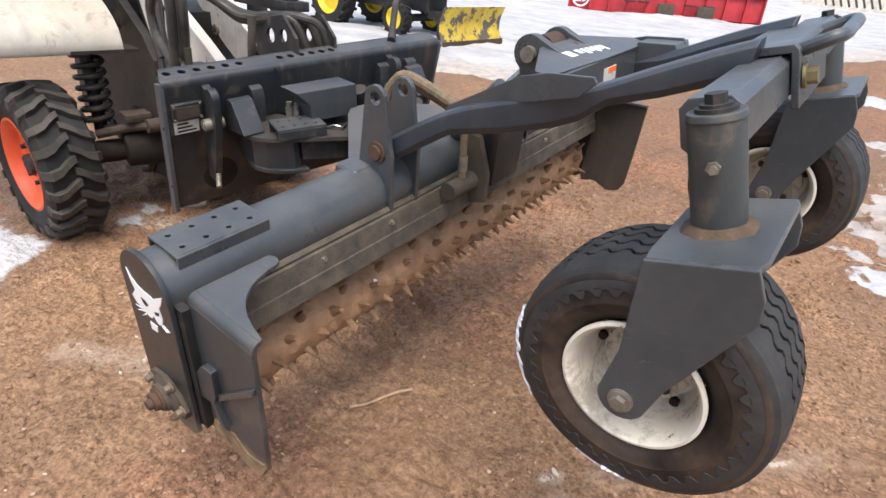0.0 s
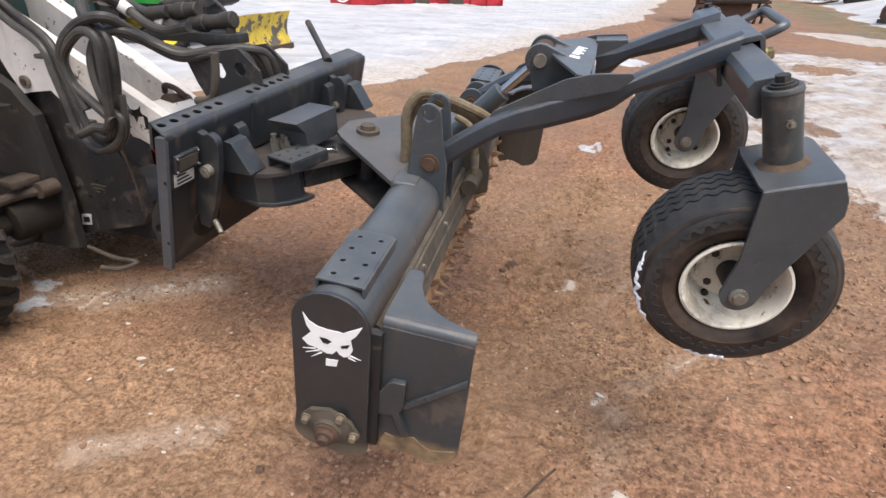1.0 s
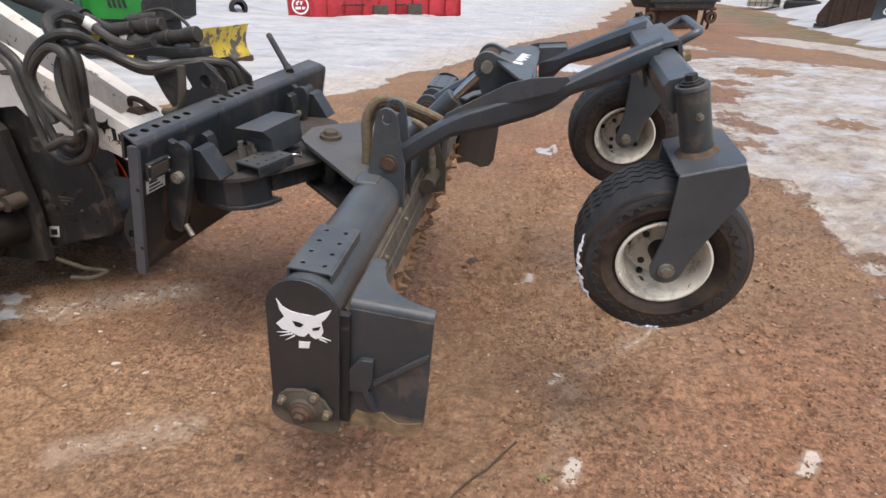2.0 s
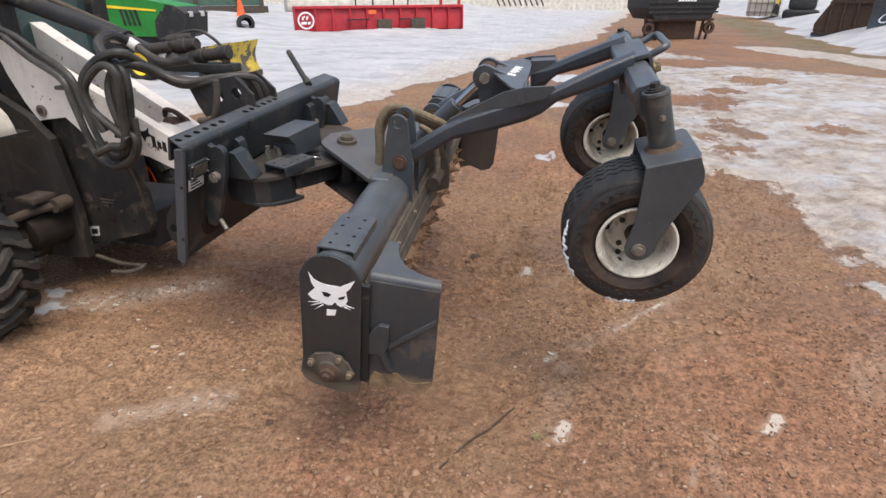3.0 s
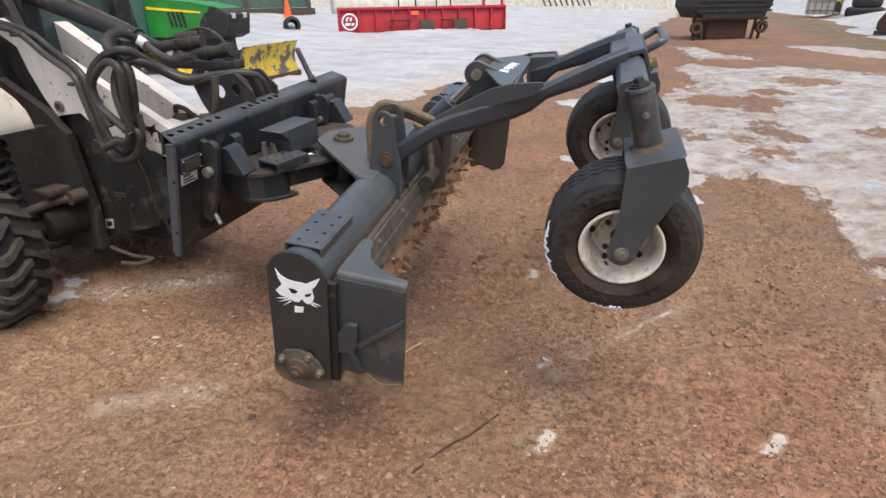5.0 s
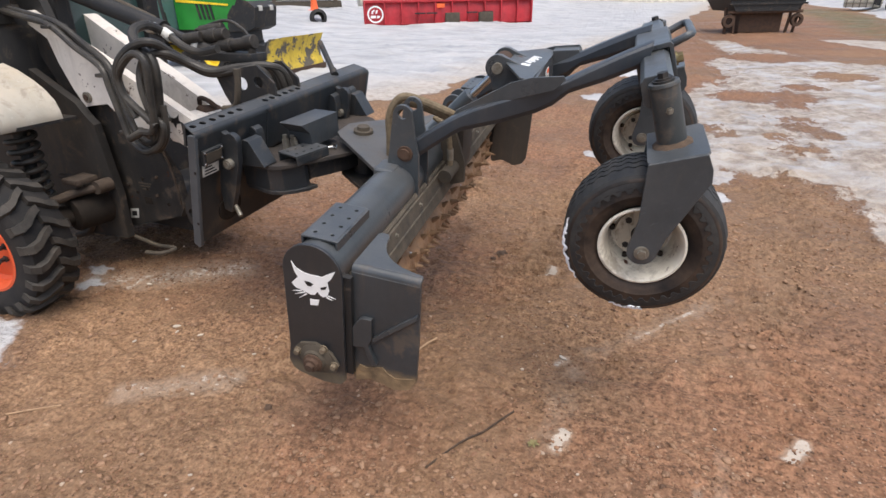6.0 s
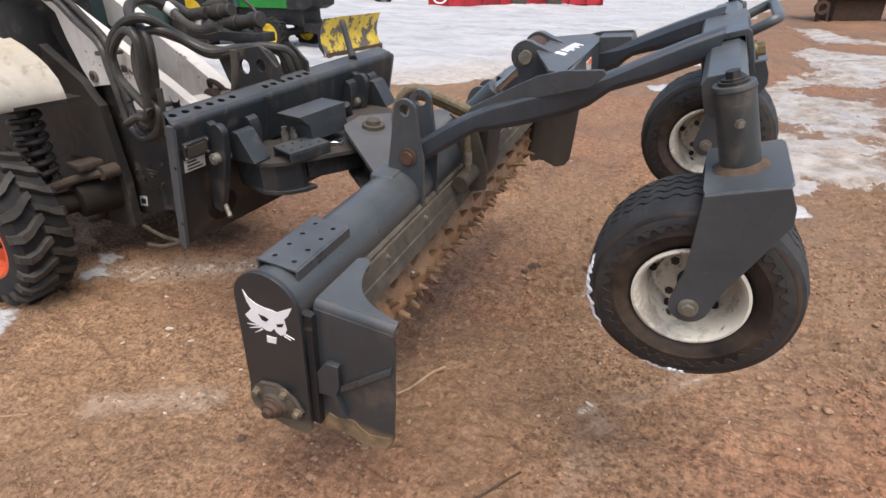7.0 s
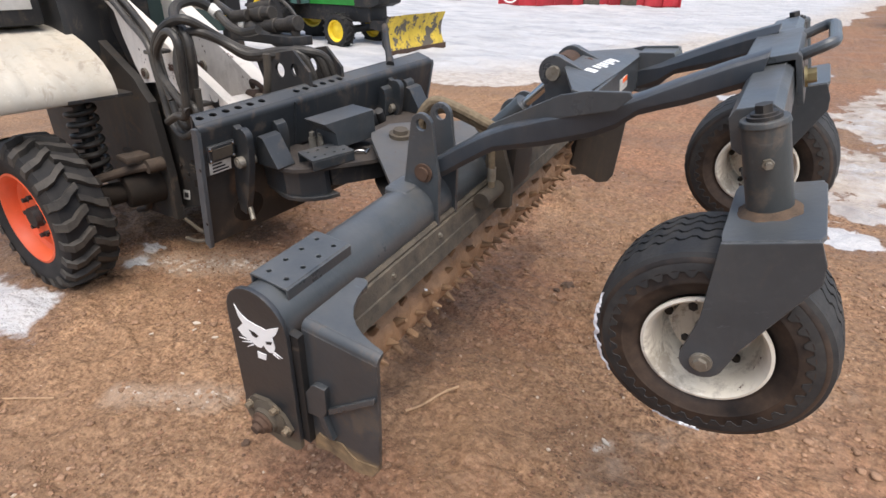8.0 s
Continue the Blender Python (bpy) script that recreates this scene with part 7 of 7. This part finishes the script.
    part("bucket", bm, m_black, ex)
    m = Matrix.Translation((8.99, 21.55, 0.12)) @ Matrix.Rotation(radians(-34), 4, "Z")
    bh = root("steel_hopper", m, "rusty brown steel hopper on the snow bank", "hopper")
    bm = fresh()
    prism(bm, [(0.0, 0.10), (0.10, 0.0), (1.46, 0.0), (1.50, 1.55), (0.62, 1.55), (0.34, 0.95), (0.0, 0.32)], -0.8, 0.8, xz(0.8))
    bevel(bm, 0.03)
    part("body", bm, m_rust, bh)
    bm = fresh()
    prism(bm, [(0.30, 0.92), (1.53, 0.92), (1.53, 1.02), (0.36, 1.02)], -0.84, 0.84, xz(0.8))
    part("rim", bm, m_rust, bh)
    for k in range(3):
        bm = fresh()
        box(bm, (0.36 + 0.36 * k, -0.06, 0.06), (0.42 + 0.36 * k, -0.002, 0.92))
        part("rib", bm, m_rust, bh)
    bm = fresh()
    box(bm, (-0.02, -0.05, -0.06), (1.48, 0.05, 0.05))
    part("sill", bm, m_black, bh)
    m = Matrix.Translation((9.85, 20.05, 0.05)) @ Matrix.Rotation(radians(-34), 4, "Z")
    pb = root("road_plough", m, "upright dark steel plough with a white ring emblem", "snow plough")
    bm = fresh()
    curve = [(-0.10 + 0.22 * math.sin(math.pi * k / 10), 1.45 * k / 10) for k in range(11)]
    prism(bm, curve + [(x + 0.05, z) for x, z in reversed(curve)], 0.0, 2.6, YZ)
    part("mouldboard", bm, m_slate, pb)
    bm = fresh()
    ring = Matrix.Translation((0.42, 0.06, 0.62)) @ Matrix.Rotation(radians(90), 4, "X") @ Matrix.Rotation(radians(35), 4, "Z") @ Matrix.Diagonal((1.0, 0.55, 1.0, 1.0))
    lathe(bm, [(0.16, 0.0), (0.21, 0.0), (0.21, 0.012), (0.16, 0.012)], ring, 32)
    part("emblem", bm, m_decal, pb, "white ring sticker")
    bm = fresh()
    box(bm, (-0.14, -0.22, -0.02), (0.10, -0.02, 0.16))
    bevel(bm, 0.02)
    part("shoe", bm, m_red, pb, "red steel shoe")


m_yellow_clean = painted("bright_yellow", (0.80, 0.56, 0.02), dusty=0.1, rough=0.4)
m_teal = rough_stuff("teal_glass", (0.10, 0.19, 0.17), (0.07, 0.14, 0.13), 2.0, rough=0.15, bump=0.0)
m_dkgreen = painted("faded_green_paint", (0.06, 0.12, 0.085), dusty=0.35, rough=0.6, chips=0.02)
m_cream = painted("pale_sheet", (0.62, 0.58, 0.50), dusty=0.3, rough=0.5)
build_tractor()
build_blade()
build_pusher()
build_spreader()
build_far_things()


# ---- loose things on the ground and on the machine ----
def build_gravel():
    rnd = np.random.RandomState(7)
    base = bmesh.new()
    bmesh.ops.create_icosphere(base, subdivisions=1, radius=1.0)
    base.verts.ensure_lookup_table()
    bv = np.array([v.co[:] for v in base.verts])
    bf = np.array([[v.index for v in f.verts] for f in base.faces])
    base.free()
    n = 60000
    x = rnd.uniform(-2.2, 2.6, n)
    y = 0.75 + 4.2 * rnd.rand(n) ** 1.35
    size = 0.0020 + 0.0060 * rnd.rand(n) ** 3.0
    clump = fractal(x, y, 0.5, 90, 3) + 0.16 * np.exp(-((x - 1.5) ** 2 / 0.5 + (y - 1.4) ** 2 / 0.5))
    keep = clump > rnd.uniform(0.28, 0.66, n)
    x, y, size = x[keep], y[keep], size[keep]
    h, d = ground_height(x, y)
    dry = d < -0.06
    x, y, size, h = x[dry], y[dry], size[dry], h[dry]
    verts, faces = [], []
    for i in range(len(x)):
        sq = rnd.uniform(0.6, 1.3, 3) * size[i]
        sq[2] *= 0.7
        a = rnd.uniform(0, 6.28)
        p = bv * (1 + rnd.uniform(-0.22, 0.22, (len(bv), 1))) * sq
        q = np.stack([p[:, 0] * math.cos(a) - p[:, 1] * math.sin(a) + x[i], p[:, 0] * math.sin(a) + p[:, 1] * math.cos(a) + y[i], p[:, 2] + h[i] + size[i] * 0.25], -1)
        faces.append(bf + len(bv) * i)
        verts.append(q)
    me = bpy.data.meshes.new("gravel")
    me.from_pydata(np.concatenate(verts).tolist(), [], np.concatenate(faces).tolist())
    me.materials.append(m_gravel)
    tagged(new("gravel", me), "scattered small red and tan gravel on the earth", "gravel", kind="stuff")


def build_crumbs():
    """Loose lumps of soil, in drifts where wheels and drum broke the surface."""
    rnd = np.random.RandomState(17)
    base = bmesh.new()
    bmesh.ops.create_icosphere(base, subdivisions=2, radius=1.0)
    base.verts.ensure_lookup_table()
    bv = np.array([v.co[:] for v in base.verts])
    bf = np.array([[v.index for v in f.verts] for f in base.faces])
    base.free()
    n = 22000
    x, y = rnd.uniform(-2.2, 2.5, n), 0.95 + 4.2 * rnd.rand(n) ** 1.3
    zone = fractal(x, y, 0.45, 93, 4) + 0.14 * np.exp(-((x - 0.25) ** 2 / 0.5 + (y - 3.0) ** 2 / 1.0)) + 0.12 * np.exp(-((x - 1.4) ** 2 / 0.4 + (y - 1.6) ** 2 / 0.4)) + 0.12 * np.exp(-((x + 0.1) ** 2 / 0.2 + (y - 1.45) ** 2 / 0.1))
    keep = zone > rnd.uniform(0.50, 0.80, n)
    x, y = x[keep], y[keep]
    h, d = ground_height(x, y)
    x, y, h = x[d < -0.06], y[d < -0.06], h[d < -0.06]
    verts, faces = [], []
    for i in range(len(x)):
        r = 0.0035 + 0.0095 * rnd.rand() ** 3.5
        lump_ = bv * (1 + 0.30 * np.sin(bv[:, [1]] * rnd.uniform(2, 5) + rnd.uniform(0, 6)) * np.cos(bv[:, [0]] * rnd.uniform(2, 5)) + rnd.uniform(-0.10, 0.10, (len(bv), 1)))
        q = lump_ * (rnd.uniform(0.7, 1.4, 3) * r * np.array((1, 1, 0.55)))
        a = rnd.uniform(0, 6.28)
        c, w = math.cos(a), math.sin(a)
        verts.append(np.stack([q[:, 0] * c - q[:, 1] * w + x[i], q[:, 0] * w + q[:, 1] * c + y[i], q[:, 2] + h[i] + r * 0.12], -1))
        faces.append(bf + len(bv) * i)
    me = bpy.data.meshes.new("soil_crumbs")
    me.from_pydata(np.concatenate(verts).tolist(), [], np.concatenate(faces).tolist())
    me.shade_smooth()
    me.materials.append(m_crumb)
    tagged(new("soil_crumbs", me), "loose crumbs of broken reddish soil on the yard", "soil", kind="stuff")


def gravel_material():
    n = Nodes("gravel_stones")
    island = n.geo.outputs["Random Per Island"]
    col = n.ramp(island, (0.0, (0.10, 0.058, 0.037)), (0.35, (0.19, 0.105, 0.062)), (0.75, (0.30, 0.165, 0.100)), (0.96, (0.38, 0.235, 0.150)), (1.0, (0.56, 0.47, 0.37)))
    return n.done(n.mix(n.math("MULTIPLY", n.noise(120.0), 0.5), col, (0.12, 0.07, 0.045)), 0.85, 0.0, n.bump(n.noise(200.0), 0.3, 0.002), 0.3)


m_gravel = gravel_material()


def crumb_material():
    n = Nodes("soil_crumb")
    col = n.ramp(n.geo.outputs["Random Per Island"], (0.0, (0.140, 0.080, 0.048)), (0.5, (0.210, 0.122, 0.072)), (1.0, (0.31, 0.188, 0.115)))
    grain = n.noise(160.0, 4, 0.6)
    return n.done(n.mix(n.ramp(grain, (0.4, 0.0), (0.62, 0.6)), col, (0.34, 0.21, 0.13)), 0.75, 0.0, n.bump(grain, 0.6, 0.003), 0.3)


m_crumb = crumb_material()
m_clod = rough_stuff("dark_clod", (0.12, 0.075, 0.05), (0.055, 0.038, 0.028), 40.0, rough=0.9)
m_twig_dark = rough_stuff("wet_twig", (0.085, 0.055, 0.036), (0.04, 0.028, 0.02), 40.0, rough=0.7)
m_leaf = rough_stuff("faded_leaf", (0.17, 0.155, 0.06), (0.30, 0.24, 0.13), 30.0, rough=0.8)
m_chip = rough_stuff("pale_chip", (0.62, 0.55, 0.46), (0.42, 0.34, 0.26), 50.0, rough=0.8)
m_twig = rough_stuff("dry_twig", (0.46, 0.31, 0.19), (0.27, 0.17, 0.10), 40.0, rough=0.85)


def on_ground(x, y):
    return float(ground_height(np.array([x]), np.array([y]))[0][0])


def twig(pts, r, label, mat=None):
    bm = fresh()
    hose(bm, [(x, y, on_ground(x, y) + r * 0.8 + dz) for x, y, dz in pts], r, 4)
    tagged(part("twig", bm, mat or m_twig), label, "twig", "fallen twigs")


def lump(name, p, r, seed, mat, squash=0.7, parent=None):
    rnd = random.Random(seed)
    bm = fresh()
    bmesh.ops.create_icosphere(bm, subdivisions=3, radius=1.0)
    for v in bm.verts:
        k = 1 + 0.55 * (noise.noise(v.co * 1.7 + Vector((seed, 0, 0)))) + 0.30 * noise.noise(v.co * 4.0 + Vector((0, seed, 0)))
        v.co = Vector((v.co.x * k * r * rnd.uniform(0.9, 1.1), v.co.y * k * r, v.co.z * k * r * squash)) + Vector(p)
    return part(name, bm, mat, parent, smooth=60)


build_gravel()
build_crumbs()
twig([(0.16, 1.52, 0), (0.239, 1.646, 0.003), (0.30, 1.725, 0.005), (0.34, 1.79, 0.003), (0.381, 1.850, 0)], 0.0036, "thin dark brown twig lying on the earth", m_twig_dark)
twig([(-0.124, 2.02, 0), (-0.09, 2.07, 0.006), (-0.05, 2.15, 0.004), (-0.016, 2.205, 0)], 0.0048, "pale crooked dry twig lying on the earth")
twig([(-1.45, 1.28, 0), (-1.34, 1.36, 0.003), (-1.22, 1.43, 0)], 0.0035, "short dark twig lying on the earth")
for i, (x, y, r) in enumerate(((-0.477, 1.627, 0.014), (-0.40, 1.56, 0.009), (-0.60, 1.75, 0.010), (0.09, 3.09, 0.032), (0.05, 3.05, 0.014), (0.9, 1.6, 0.010), (-0.1, 1.35, 0.008))):
    s = lump("clod", (x, y, on_ground(x, y) + r * 0.4), r, 3 + i, m_gravel if r < 0.012 else m_clod, 0.45)
    tagged(s, "small rough clod of dried earth", "clod", "clods of earth")
# snow stuck to the drum and tyre
for i, (a, y, r) in enumerate(((30, 0.62, 0.008), (25, 1.30, 0.006))):
    lump("snow_clump", (0.096 * math.cos(radians(a)), y, 0.096 * math.sin(radians(a))), r, 40 + i, m_snow, 0.8, rake)["label"] = "clump of white snow"
for i, (a, u, r) in enumerate(((-8, -0.050, 0.013), (-13, -0.066, 0.010), (252, -0.098, 0.007), (255, -0.099, 0.005), (259, -0.097, 0.006))):
    w = Vector((-0.118 + 0.205 * math.cos(radians(a)), u, -0.427 + 0.205 * math.sin(radians(a))))
    lump("snow_clump", w, r, 60 + i, m_snow, 0.55, near_wheel)["label"] = "smear of white snow"



def tyre_snow(a0, a1, seed, side=-1):
    """A thin broken crust of snow pressed along the tyre's shoulder."""
    bm = fresh()
    rows = []
    n = int((a1 - a0) * 1.6)
    for k in range(n + 1):
        a = radians(a0 + (a1 - a0) * k / n)
        taper = math.sin(math.pi * k / n) ** 0.6
        w = max(0.0004, taper * (0.009 + 0.016 * noise.noise((k * 0.21, seed, 0.0)) + 0.007 * noise.noise((k * 0.9, seed, 3.0))))
        c = 0.35 + 0.30 * noise.noise((k * 0.13, seed, 7.0))
        ring = []
        for u in (-1.0, -0.4, 0.3, 1.0):
            v = c + u * w / 0.05
            r = 0.224 - 0.050 * v * v
            out = -side * (0.080 + 0.024 * v)
            lift = 0.0025 if abs(u) < 0.9 else -0.001
            ring.append(bm.verts.new((-0.118 + (r + lift) * math.cos(a), -out - lift if side < 0 else out, -0.427 + (r + lift) * math.sin(a))))
        rows.append(ring)
    for p, q in zip(rows, rows[1:]):
        for m in range(3):
            bm.faces.new((p[m], p[m + 1], q[m + 1], q[m]))
    part("snow_crust", bm, m_snow, near_wheel, "smear of white snow", smooth=60)


tyre_snow(146, 202, 3.0)
tyre_snow(236, 262, 8.0)


def weed(x, y):
    """A trodden weed: a few curled leaves round a short stalk."""
    rnd = random.Random(8)
    thing = root("weed", pose(x, y, on_ground(x, y)), "small trodden weed with faded green leaves", "weed")
    for k in range(6):
        a = math.tau * k / 6 + rnd.uniform(-0.3, 0.3)
        ln = rnd.uniform(0.016, 0.026)
        bm = fresh()
        rows = []
        for i in range(6):
            u = i / 5
            w = 0.006 * math.sin(math.pi * (0.12 + 0.86 * u)) + 0.0004
            r, z = ln * u, 0.003 + 0.012 * math.sin(u * 2.4)
            c, s = math.cos(a), math.sin(a)
            rows.append([bm.verts.new((r * c - d * s, r * s + d * c, z + lift)) for d, lift in ((-w, 0.0015), (0, 0), (w, 0.0015), (0, -0.0008))])
        for p, q in zip(rows, rows[1:]):
            for j in range(4):
                bm.faces.new((p[j], p[(j + 1) % 4], q[(j + 1) % 4], q[j]))
        bm.faces.new(rows[0][::-1])
        bm.faces.new(rows[-1])
        part("leaf", bm, m_leaf, thing)
    return thing


def chip(x, y, size, turn, seed):
    """A flat pale flake with a broken outline."""
    rnd = random.Random(seed)
    pts = [(size * rnd.uniform(0.5, 1.0) * math.cos(k * math.tau / 9), 0.45 * size * rnd.uniform(0.5, 1.0) * math.sin(k * math.tau / 9)) for k in range(9)]
    bm = fresh()
    prism(bm, pts, 0.0, 0.005, XY)
    bevel(bm, 0.0015)
    ob = tagged(part("flake", bm, m_chip), "flat pale flake lying on the earth", "flake", "pale flakes")
    ob.matrix_world = pose(x, y, on_ground(x, y) + 0.001, 4, 3, turn)


weed(0.467, 1.717)
for i, (x, y, size, turn) in enumerate(((0.515, 2.223, 0.022, -30), (0.62, 1.62, 0.009, 20), (0.95, 2.3, 0.008, 70), (0.33, 2.93, 0.020, 10), (1.05, 1.95, 0.007, 0), (-0.55, 1.30, 0.008, 40), (-0.95, 1.75, 0.010, 15), (-1.20, 2.006, 0.024, 20), (-1.17, 1.97, 0.012, 80), (-1.40, 2.18, 0.020, -10), (-1.05, 1.98, 0.016, 35), (-1.60, 2.28, 0.022, 5), (-1.30, 1.86, 0.012, 60), (-0.80, 1.62, 0.012, 0), (-0.72, 1.90, 0.010, 30))):
    chip(x, y, size, turn, 70 + i)
